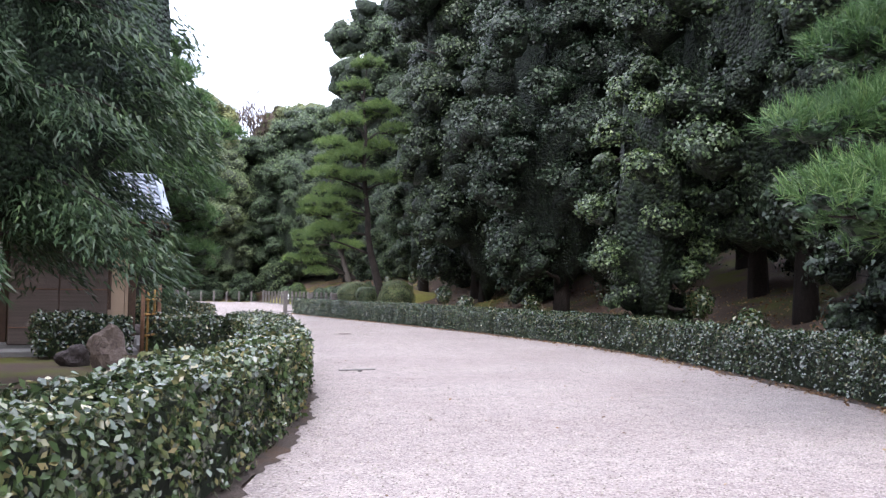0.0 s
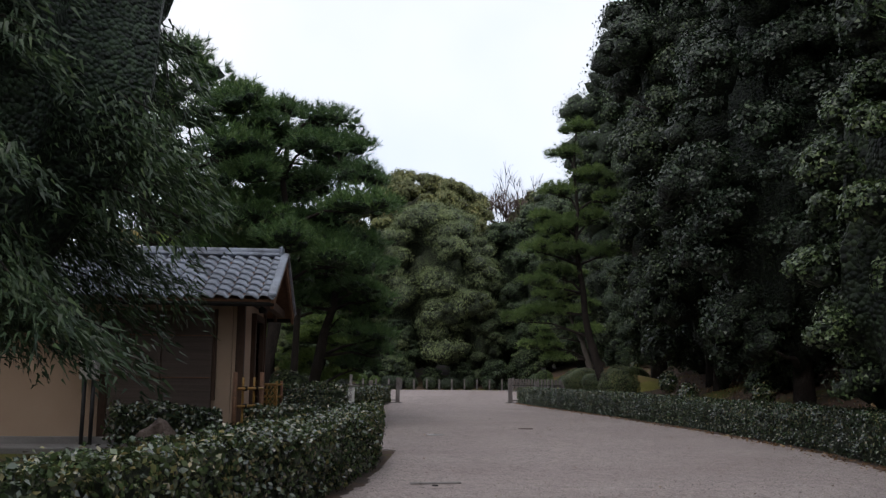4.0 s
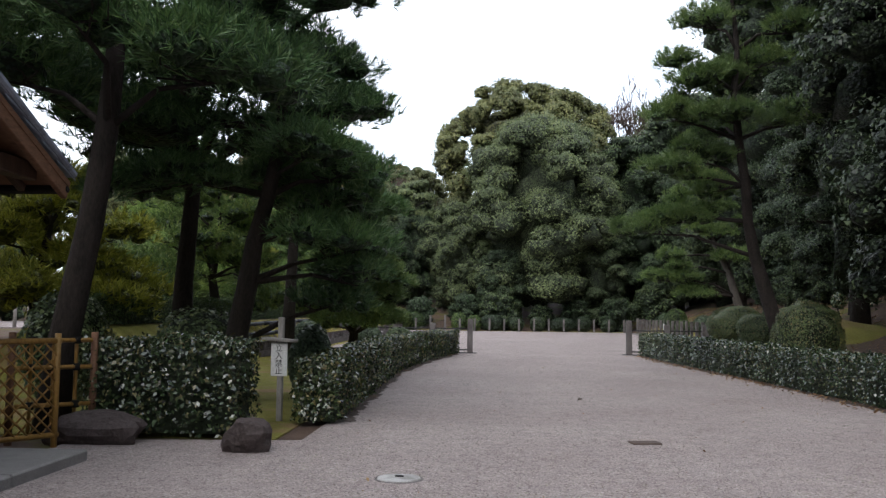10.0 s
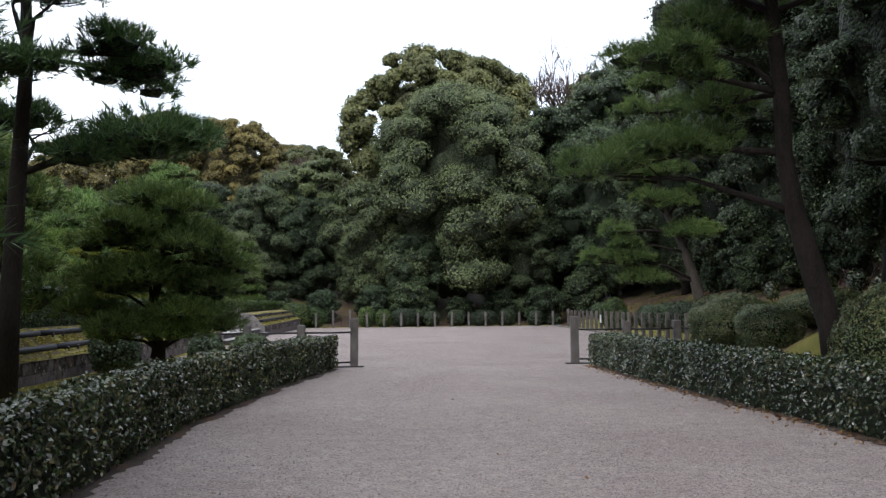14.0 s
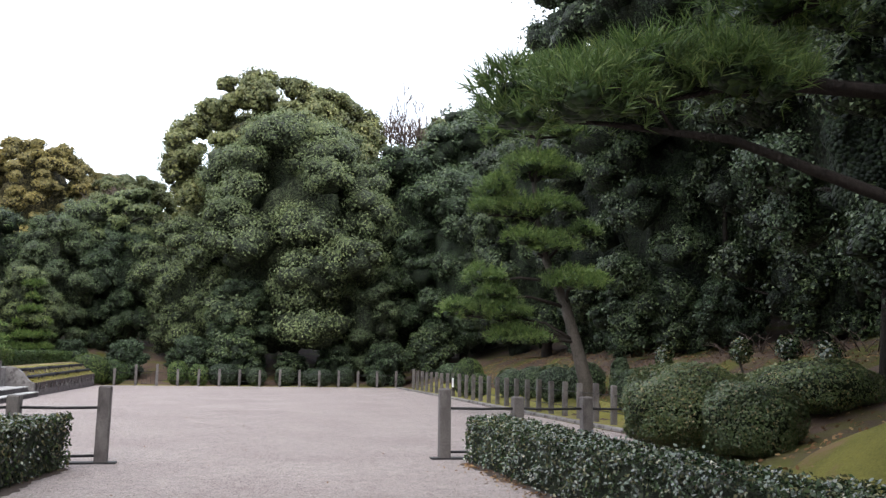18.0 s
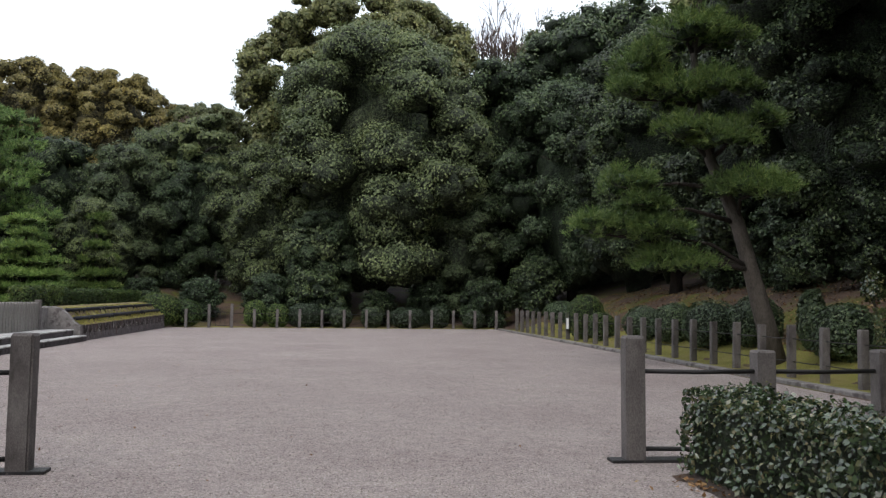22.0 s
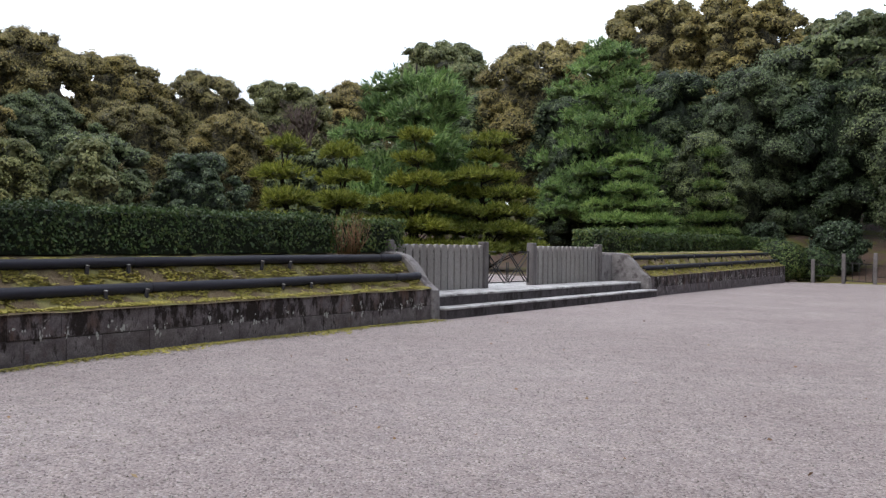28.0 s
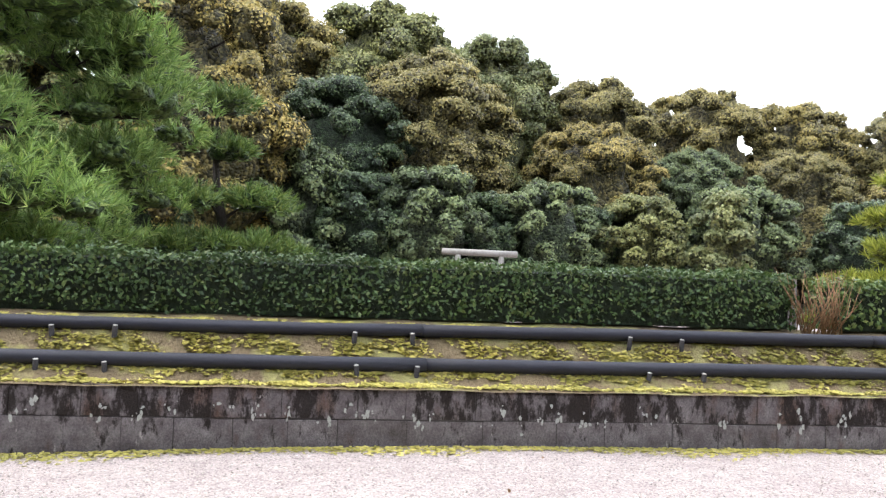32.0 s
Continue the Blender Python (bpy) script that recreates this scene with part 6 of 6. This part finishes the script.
# ---- cypress by the hut ----
cyp = thing("cypress_tree", (-7.45, -27.4, 0), "drooping cypress with feathery grey-green sprays beside the hut", "tree")
rng = np.random.default_rng(250)
part("trunk", tube([(0, 0, -0.1), (0.05, 0, 2), (0, 0.05, 4.5), (0, 0, 8.4)], [0.2, 0.17, 0.11, 0.03], BARK, 9), cyp)
part("inner_foliage", blob(1.5, 3.1, 250, MASS["cypress_spray"], 5, "inner_foliage", 0.4, 5.6), cyp)
sprays = []
for k in range(205):
    z = 1.45 + 7.75 * (k / 205) ** 0.95
    a = k * 2.4 + rng.uniform(-0.4, 0.4)
    reach = 2.3 * (1 - 0.55 * max(0.0, (z - 4.5) / 5.2)) * rng.uniform(0.55, 1.04)
    f = Vector((math.cos(a), math.sin(a), 0))
    pts = [f * reach * q + Vector((0, 0, z + 0.3 * math.sin(q * 2.2) - 0.45 * q * q)) for q in np.linspace(0.05, 1, 6)]
    part("bough", tube(pts, [0.026, 0.022, 0.018, 0.013, 0.009, 0.004], BARK, 5), cyp)
    n = 900
    q = rng.uniform(0.3, 1.06, n)
    side = np.array((-f.y, f.x, 0))
    base = np.array(f)[None] * (reach * q)[:, None] + np.stack([0 * q, 0 * q, z + 0.3 * np.sin(q * 2.2) - 0.45 * q * q], -1)
    off = rng.uniform(-1, 1, n)
    p = base + side * (off * 0.45 * (0.4 + 0.6 * q))[:, None] + np.stack([0 * q, 0 * q, -0.35 * np.abs(off) + rng.normal(0, 0.08, n)], -1)
    d = unit(np.array(f)[None] * 0.6 + side * off[:, None] * 0.8 + (0, 0, -0.65) + rng.normal(0, 0.3, (n, 3)))
    s = unit(np.cross(d, rng.normal(0, 1, (n, 3)) + (0, 0, 1))) * 0.013
    ln = rng.uniform(0.06, 0.13, (n, 1))
    sprays.append(np.stack([p + s - d * ln * 0.2, p + d * ln, p - s - d * ln * 0.2], 1).reshape(-1, 3))
part("sprays", soup("sprays", np.concatenate(sprays), 3, CYPRESS_LEAF), cyp)

# ---- evergreens on the bank beside the path ----
gh = lambda x, y: float(ground_height(np.array(float(x)), np.array(float(y)))) - 0.1
for x, y, h, r, low, s, m, lf, cl, pr in ((6.3, -11.0, 10.4, 3.2, 0.5, 301, BANK_LEAF, 0.1, 46, 1150), (5.5, -17.2, 10.6, 2.6, 0.4, 302, BANK_LEAF, 0.095, 46, 1250), (7.2, -22.5, 11.0, 3.1, 0.5, 303, BANK_LEAF, 0.1, 40, 1000), (6.2, -27.8, 10.0, 3.0, 0.4, 304, BANK_LEAF, 0.1, 40, 1000),
                                          (5.2, -33.6, 9.5, 2.9, 0.8, 305, BANK_LEAF, 0.1, 34, 900), (6.6, -9.8, 14.5, 3.4, 6.2, 307, BANK_LEAF, 0.11, 36, 1000), (3.4, -23.9, 5.4, 1.35, 0.55, 308, BUSH_DARK, 0.07, 26, 700), (5.2, -25.8, 9.0, 2.5, 1.2, 309, BUSH_DARK, 0.08, 34, 900), (6.4, -5.3, 9.0, 1.7, 0.9, 306, OAK_LEAF, 0.055, 30, 1900), (7.6, -2.3, 9.0, 2.0, 1.1, 310, OAK_LEAF, 0.055, 32, 1900)):
    broadleaf((x, y, gh(x, y)), h, r, low, s, m, "dense evergreen with small dark glossy leaves down to the ground", lobes=cl, per=pr, leaf=lf, lobe=0.33, group="evergreens on the bank", wide=0.35)
for k, (x, y, sc) in enumerate(((9.8, -14.5, 1.2), (10.5, -8.0, 1.4), (9.6, -19.5, 1.15), (10.8, -25.5, 1.2), (9.5, -31.0, 1.15), (11.3, -1.5, 1.2), (7.5, -37.5, 1.1), (15, -14, 1.3), (4.0, -43, 1.1))):
    broadleaf((x, y, gh(x, y)), 11.0, 3.1, 0.3, 310, OAK_LEAF, "tall dark evergreen deeper in the wood", key="wood", turn=k * 71, scale=sc, lobes=38, per=1100, leaf=0.1, lobe=0.32, group="evergreens in the wood")
# shrub layer in the shade
for k, (x, y) in enumerate(((6.4, -14.3), (13.5, 1.2), (13.7, 6.9), (13.4, -2.2), (-9.2, 36.4), (-6.4, 36.8), (-3.2, 36.4), (-1.0, 35.6), (2.0, 35.8), (4.4, 36.2), (7.0, 35.4), (9.4, 34.6), (12.6, 12.8), (13.1, 10.9), (13.6, 4.0), (12.6, 16.5), (12.8, 21.0), (8.2, -30.0), (8.6, -17.4), (7.4, -7.6), (9.2, -12.3))):
    broadleaf((x, y, gh(x, y)), 2.0, 1.2, 0.05, 330, OAK_LEAF, "low glossy evergreen shrub in the shade of the wood", key="shrub", trunk_r=0.05, turn=k * 53, scale=0.85 + 0.15 * (k % 4), category="shrub", lobes=16, per=330, leaf=0.09, lobe=0.42, group="shrubs in the wood")

broadleaf((3.4, -29.4, gh(3.4, -29.4)), 1.9, 1.1, 0.1, 331, BANK_LEAF, "dark glossy shrub under the overhanging evergreens", trunk_r=0.05, category="shrub", lobes=14, per=330, leaf=0.085, lobe=0.42, group="shrubs in the wood")

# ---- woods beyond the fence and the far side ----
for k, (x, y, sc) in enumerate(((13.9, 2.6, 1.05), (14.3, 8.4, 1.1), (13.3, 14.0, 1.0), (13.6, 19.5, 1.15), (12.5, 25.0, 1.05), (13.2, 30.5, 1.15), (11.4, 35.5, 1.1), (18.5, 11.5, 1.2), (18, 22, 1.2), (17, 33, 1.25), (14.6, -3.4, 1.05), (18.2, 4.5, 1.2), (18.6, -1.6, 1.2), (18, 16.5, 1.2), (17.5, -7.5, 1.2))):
    # Alternate trees take the darker leaf in place of the wood's deep shade.
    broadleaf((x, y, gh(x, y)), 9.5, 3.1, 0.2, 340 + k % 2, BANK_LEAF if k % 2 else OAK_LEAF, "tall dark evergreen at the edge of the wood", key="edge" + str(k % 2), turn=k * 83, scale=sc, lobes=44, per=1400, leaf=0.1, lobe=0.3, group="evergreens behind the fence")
broadleaf((2.2, 40.2, gh(2.2, 40)), 14.4, 6.4, 0.2, 350, GREY_LEAF, "great domed evergreen with grey-green leaf masses at the far side", trunk_r=0.4, lobes=58, per=2200, leaf=0.145, lobe=0.29, wide=0.32, flat=0.7, jitter=0.35)
for k, (x, y, sc, m) in enumerate(((-3.6, 41.0, 0.66, 1), (9.8, 42.0, 1.04, 0), (14.2, 41, 1.22, 0), (-7.5, 43.5, 0.6, 0), (-9.6, 46, 0.66, 1), (-11.5, 42.5, 0.6, 1), (-15.5, 43, 0.62, 0), (6.2, 37.6, 0.5, 1), (-19.5, 41, 0.6, 0), (17.5, 44, 1.1, 0), (-11.5, 36.8, 0.42, 1), (-16.5, 36, 0.45, 0), (-0.8, 37.2, 0.42, 0))):
    broadleaf((x, y, gh(x, y)), 12.5, 4.8, 0.2, 360 + m, (OAK_LEAF, GREY_LEAF)[m], "dark evergreen in the wood beyond the far fence", key="far" + str(m), turn=k * 67, scale=sc, lobes=36, per=1200, leaf=0.165, lobe=0.31, jitter=0.38, group="trees beyond the far fence")
for k, (x, y, sc, m) in enumerate(((-8.5, 53, 0.64, 0), (16, 52, 1.05, 0), (24, 46, 1.0, 0), (-16.5, 59, 0.76, 1), (-22.5, 60, 0.8, 1), (-12, 62, 0.62, 1), (-29, 58, 0.72, 1), (-35, 52, 0.8, 0), (13.4, 11.6, 1.1, 2))):
    broadleaf((x, y, gh(x, y)), 15.5, 5.6, (2.0, 4.0, 5.0)[m], 370 + m, (OLIVE_LEAF, RUST_LEAF, OAK_LEAF)[m], ("tall broad-crowned tree with olive green foliage", "tall broad-crowned tree with rust tinged foliage", "very tall dark evergreen rising above the bent pine")[m], key="olive" + str(m), turn=k * 59, scale=sc, trunk_r=0.3 if m < 2 else 0.08, core=0.5, lobes=110 if m < 2 else 44, reach=(0.92, 1.06), jitter=0.4, per=640 if m < 2 else 1200, leaf=0.22 if m < 2 else 0.12, lobe=0.17 if m < 2 else 0.28, flat=0.7, wide=0.5, group="tall trees on the skyline")
broadleaf((1.6, 46.8, gh(1.6, 46.8)), 17.0, 7.3, 4.0, 352, OLIVE_LEAF, "tall broad-crowned tree with olive green foliage", trunk_r=0.35, lobes=150, per=760, leaf=0.21, lobe=0.15, flat=0.72, wide=0.5, jitter=0.4, reach=(0.93, 1.05), group="tall trees on the skyline")
broadleaf((-7.8, 44.0, gh(-7.8, 44)), 9.6, 2.7, 5.6, 353, GREY_LEAF, "open-crowned blue-green tree showing its limbs against the sky", trunk_r=0.14, core=0, lobes=20, per=500, leaf=0.18, lobe=0.3, flat=0.5)
for k, (x, y, h) in enumerate(((10.4, 50, 17.0), (12.6, 53, 16.5), (-8.0, 48, 10.5), (-38, 42, 9))):
    rng = np.random.default_rng(380 + k)
    root = thing("bare_tree", (x, y, gh(x, y)), "leafless tree with fine purple-grey twigs against the sky", "tree", "bare trees")
    tw = []

    def grow(a, way, ln, r, depth):
        b = a + way * ln
        tw.append(tube([a, a.lerp(b, 0.5) + Vector((rng.uniform(-0.1, 0.1), rng.uniform(-0.1, 0.1), 0)) * ln * 0.4, b], [r, r * 0.87, r * 0.7], TWIG, 5 if depth > 2 else 3))
        if depth:
            for _ in range(3 if depth > 4 else 4):
                w = (way + Vector((rng.uniform(-0.7, 0.7), rng.uniform(-0.7, 0.7), rng.uniform(-0.15, 0.5)))).normalized()
                grow(a.lerp(b, rng.uniform(0.6, 1.0)), w, ln * rng.uniform(0.55, 0.75), r * 0.66, depth - 1)

    grow(Vector((0, 0, 0)), Vector((0, 0, 1)), h * 0.42, 0.18, 5)
    part("branchwork", joined("branchwork", tw, TWIG), root)
broadleaf((-5.2, 44.5, gh(-5, 44.5)), 6.2, 1.5, 2.0, 390, RED_LEAF, "small tree with dull red-brown leaves in the wood", lobes=16, per=420, leaf=0.2, lobe=0.42, trunk_r=0.1)

# ---- woods west of the court ----
west = ((-30, 1.0, 0.74, 1), (-33.5, 6.5, 0.58, 3), (-35, 10.2, 0.68, 1), (-35.5, 17, 0.52, 1), (-36, 22, 0.46, 2), (-36.5, 27.5, 0.48, 1), (-37, 34, 0.5, 1), (-29, -5, 0.72, 0), (-41, 9, 0.84, 0), (-44, 14.5, 0.78, 0), (-44, 20, 0.68, 1), (-44, 26, 0.68, 1), (-44.5, 32, 0.66, 1), (-45, 39, 0.66, 1), (-47, 48, 0.7, 0), (-33, -13, 0.9, 1), (-49, 58, 0.8, 1),
        (-40, 3, 0.85, 1), (-28, 34, 0.42, 2), (-26, 40, 0.56, 2), (-22.6, 42.5, 0.7, 1), (-22, -14, 0.7, 2), (-19, -23, 0.75, 0), (-13, -21, 0.55, 2), (-15, -30, 0.7, 0), (-16, -8, 0.45, 2), (-17, -39, 0.75, 2))
for k, (x, y, sc, m) in enumerate(west):
    broadleaf((x, y, gh(x, y)), 14.0, 6.0, 0.3 if m else 1.2, 400 + m, (OLIVE_LEAF, RUST_LEAF, GREY_LEAF, OAK_LEAF)[m], ("tall olive-green tree west of the court", "bushy evergreen with rusty new growth west of the court", "grey-green bushy tree west of the court", "dark evergreen west of the court")[m], key="west" + str(m), turn=k * 47, scale=sc, trunk_r=0.25, core=0.62, lobes=74, per=900, leaf=0.16, lobe=0.2, flat=0.68, wide=0.45, jitter=0.42, reach=(0.8, 1.06), group="woods west of the court")
edge = ((-30.5, 5, 1.35, 0), (-30.3, 7.4, 1.1, 1), (-29.5, 9.5, 1.15, 0), (-30.4, 11.6, 1.0, 1), (-30, 13.8, 1.1, 0), (-31.0, 15.8, 0.95, 1), (-30.5, 17.5, 1.05, 2), (-31, 21.5, 1.2, 0), (-29, 0, 1.3, 1), (-30, 26, 1.1, 1), (-28, 30.5, 1.2, 0), (-31.2, 2.5, 1.45, 1))
for k, (x, y, sc, m) in enumerate(edge):
    broadleaf((x, y, gh(x, y)), 4.2, 1.9, 0.1, 430 + m, (GREY_LEAF, OAK_LEAF, OLIVE_LEAF)[m], ("rounded grey-green evergreen at the edge of the court", "dark green bushy evergreen at the edge of the court", "yellowing olive evergreen at the edge of the court")[m], key="court" + str(m), turn=k * 37, scale=sc, trunk_r=0.09, category="shrub", lobes=46, per=420, leaf=0.1, lobe=0.24, jitter=0.42, reach=(0.78, 1.08), group="shrubs round the court")
broadleaf((-28.6, 19.6, 0.35), 4.4, 1.1, 0.4, 440, OLIVE_LEAF, "upright shrub with yellowing leaves", lobes=18, per=300, leaf=0.14, lobe=0.4, trunk_r=0.08, category="shrub")


RUST_IRON = surface("rusty_iron_plate", (0.06, 0.04, 0.033), (0.12, 0.085, 0.07), 9, 90, 0.8)


# ---- stones, sign and covers ----
def rock(name, at, sx, sy, sz, seed, mat, label):
    bm = bmesh.new()
    bmesh.ops.create_icosphere(bm, subdivisions=3, radius=1.0)
    for v in bm.verts:
        d = np.array(v.co)
        k = 1 + float(wobble(d, 0.5, 0.3, seed)) + float(wobble(d, 0.17, 0.1, seed + 1))
        v.co = Vector((v.co.x * sx * k, v.co.y * sy * k, v.co.z * sz * k))
    ob = tagged(new(name, from_bm(name, bm, mat)), label, "stone", "garden stones")
    ob.location = at
    return ob


rock("garden_stone", (-5.95, -24.9, 0.17), 0.26, 0.22, 0.34, 1, ROCK, "pointed brown garden stone standing on bare earth")
rock("garden_stone", (-6.35, -24.5, 0.08), 0.2, 0.16, 0.16, 2, DARK_ROCK, "small dark stone beside the pointed one")
rock("garden_stone", (-3.7, -18.05, 0.1), 0.18, 0.15, 0.17, 3, DARK_ROCK, "squat purple-brown stone at the corner of the path")
rock("garden_stone", (-5.1, -17.75, 0.08), 0.42, 0.2, 0.2, 4, DARK_ROCK, "long low stone before the dark hedge")

sign = thing("sign_post", (-3.93, -16.05, 0), "white board with black writing under a small wooden roof", "sign", turn=-8)
part("post", box(0.055, 0.055, 1.12, WOOD_GREY, 0.005), sign, (0, 0.04, -0.06))
part("roof_board", box(0.36, 0.12, 0.03, WOOD_GREY, 0.004), sign, (0.0, 0.0, 0.815), (0, 4, 0))
board = part("board", box(0.175, 0.02, 0.34, SIGN_WHITE, 0.003), sign, (0, 0, 0.455))
for k, ch in enumerate("立入禁止"):
    cu = bpy.data.curves.new("writing", "FONT")
    cu.body, cu.size, cu.align_x, cu.extrude = ch, 0.082, "CENTER", 0.001
    cu.materials.append(INK)
    ob = new("writing", cu)
    ob.parent = board
    ob.matrix_basis = pose(0.0, -0.0125, 0.258 - 0.078 * k, 90, 0, 0)


def disc(name, at, r, mat, label, category):
    root = thing(name, at, label, category)
    bm = bmesh.new()
    bmesh.ops.create_cone(bm, cap_ends=True, segments=28, radius1=r, radius2=r * 0.97, depth=0.02)
    part("lid", from_bm("lid", bm, mat), root, (0, 0, 0.0))
    part("ring", tube([(math.cos(a) * r * 1.06, math.sin(a) * r * 1.06, 0.0) for a in np.linspace(0, 6.283, 29)], [0.008] * 29, GRANITE, 5), root)
    part("handle", box(0.06, 0.015, 0.012, IRON, 0.003), root, (0, 0.03, 0.01))
    return root


disc("manhole_cover", (-3.0, -26.5, -0.006), 0.15, GRAVEL, "round grey cover set flush in the gravel", "manhole cover")
disc("manhole_cover", (-2.375, -19.1, 0.0), 0.15, PALE_STONE, "small round pale cover set flush in the gravel", "manhole cover")
drain = thing("drain_slab", (-3.0, -26.5, 0.004), "thin grey slab beside the cover", "slab")
part("slab", box(0.5, 0.06, 0.014, GRANITE, 0.003), drain, (0.02, 0.22, 0), (0, 0, 6))
plate = thing("drain_plate", (-0.39, -17.2, 0.0), "small rusty brown iron plate set in the gravel", "drain cover", turn=10)
part("plate", box(0.26, 0.17, 0.014, RUST_IRON, 0.004), plate)
for at, ln, turn in (((1.9, -31.1, 0.012), 0.22, 20), ((-0.55, -13.3, 0.01), 0.1, 60)):
    st = thing("stick", at, "short dark fallen stick lying on the gravel", "stick", "fallen sticks", turn=turn)
    part("twig", tube([(-ln / 2, 0, 0), (0, 0.012, 0.006), (ln / 2, -0.004, 0)], [0.011, 0.014, 0.009], TWIG, 6), st)
dead = thing("fallen_branch", (10.4, 4.5, 1.02), "short broken branch lying on the bank", "branch")
part("twig", tube([(-0.25, 0.2, -0.02), (0.1, -0.1, 0.14), (0.2, -0.35, 0.3)], [0.03, 0.035, 0.02], TWIG, 7), dead)
rngd = np.random.default_rng(88)
brush = []
for k in range(45):
    a = Vector((12.4 + rngd.uniform(-0.5, 0.8), rngd.uniform(3.5, 10.5), 1.7))
    b = a + Vector((rngd.uniform(-0.5, 0.3), rngd.uniform(-0.9, 0.9), rngd.uniform(0.1, 0.7)))
    brush.append(tube([a, a.lerp(b, 0.5) + Vector((0, 0, 0.1)), b], [0.014, 0.01, 0.004], TWIG, 5))
tagged(new("brushwood", joined("brushwood", brush, TWIG)), "tangle of dead branches at the edge of the wood", "brushwood", kind="stuff")


# ---- litter and stones that nobody could count ----
def scatter(name, p, n, size, mat, label, category, seed, aspect=0.6):
    rng = np.random.default_rng(seed)
    return tagged(new(name, soup(name, leaves(rng, p, np.tile(n, (len(p), 1)).astype(float), size, size * aspect, 0.0), 4, mat)), label, category, kind="stuff")


rngs = np.random.default_rng(91)
y = rngs.uniform(-36, -0.5, 2600)
x = np.interp(y, RIGHT_Y, RIGHT_X) - np.abs(rngs.normal(0, 0.16, len(y))) + 0.1
scatter("fallen_leaves", np.stack([x, y, 0 * x + 0.012], -1), (0, 0, 1), 0.05, DRY_LEAF, "brown leaves gathered at the foot of the hedge", "fallen leaves", 1)
x, y = rngs.uniform(8.2, 13.5, 9000), rngs.uniform(-3, 31, 9000)
scatter("fallen_leaves", np.stack([x, y, ground_height(x, y) + 0.02], -1), (-0.3, 0, 1), 0.08, DRY_LEAF, "brown fallen leaves covering the bank", "fallen leaves", 2)
y = rngs.uniform(-36, -1, 7000)
x = np.interp(y, RIGHT_Y, RIGHT_X) + 0.9 + rngs.uniform(0, 4, len(y))
scatter("fallen_leaves", np.stack([x, y, ground_height(x, y) + 0.02], -1), (-0.3, 0, 1), 0.07, DRY_LEAF, "brown fallen leaves under the evergreens", "fallen leaves", 3)
y, x = rngs.uniform(-36, 31, 700), rngs.uniform(-7, 7, 700)
ok = np.where(y < -0.5, (x < np.interp(y, RIGHT_Y, RIGHT_X)) & (x > np.where(y < -22.3, np.interp(y, LEFT_Y, LEFT_X), -3.3)), True)
scatter("stray_leaves", np.stack([x, y, dip(x, y) + 0.01], -1)[ok], (0, 0, 1), 0.035, DRY_LEAF, "a few stray leaves and bits of twig on the gravel", "fallen leaves", 4)
y = rngs.uniform(-6, 11, 6500)
scatter("moss_edge", np.stack([-7.16 + np.abs(rngs.normal(0, 0.1, 6500)) * (0.7 + 0.9 * np.sin(y * 1.3) ** 2), y, dip(0 * y - 7.1, y) + 0.008], -1), (0.1, 0, 3), 0.05, MOSS_TUFT, "moss along the foot of the stone wall", "moss", 5)


def pebbles(count, seed, x0, x1, y0, y1):
    rng = np.random.default_rng(seed)
    x, y = rng.uniform(x0, x1, count), rng.uniform(y0, y1, count)
    ok = np.where(y < -0.4, (x < np.interp(y, RIGHT_Y, RIGHT_X) - 0.05) & (x > np.where(y < -22.3, np.interp(y, LEFT_Y, LEFT_X) + 0.05, -3.3)), x > -7.1)
    c = np.stack([x, y, dip(x, y)], -1)[ok]
    r = rng.uniform(0.004, 0.011, (len(c), 1))
    a = rng.uniform(0, 6.283, len(c))
    apex = c + np.concatenate([rng.normal(0, 0.3, (len(c), 2)) * r, r * 0.9], 1)
    ring = [c + np.stack([np.cos(a + k * 2.094), np.sin(a + k * 2.094), 0 * a - 0.1], -1) * r * rng.uniform(0.8, 1.3, (len(c), 1)) for k in range(3)]
    tri = np.stack([ring[0], ring[1], apex, ring[1], ring[2], apex, ring[2], ring[0], apex], 1).reshape(-1, 3)
    return tagged(new("loose_gravel", soup("loose_gravel", tri, 3, PEBBLE)), "loose pale gravel stones lying on the path", "gravel", kind="stuff")


PEBBLE = foliage("gravel_stone", (0.14, 0.12, 0.11), (0.29, 0.26, 0.24), (0.40, 0.37, 0.345), 0.9, 0.0, 0.2)
pebbles(34000, 95, -7, 3.4, -37, -12)
pebbles(30000, 96, -7.1, 3.5, -12, 12)
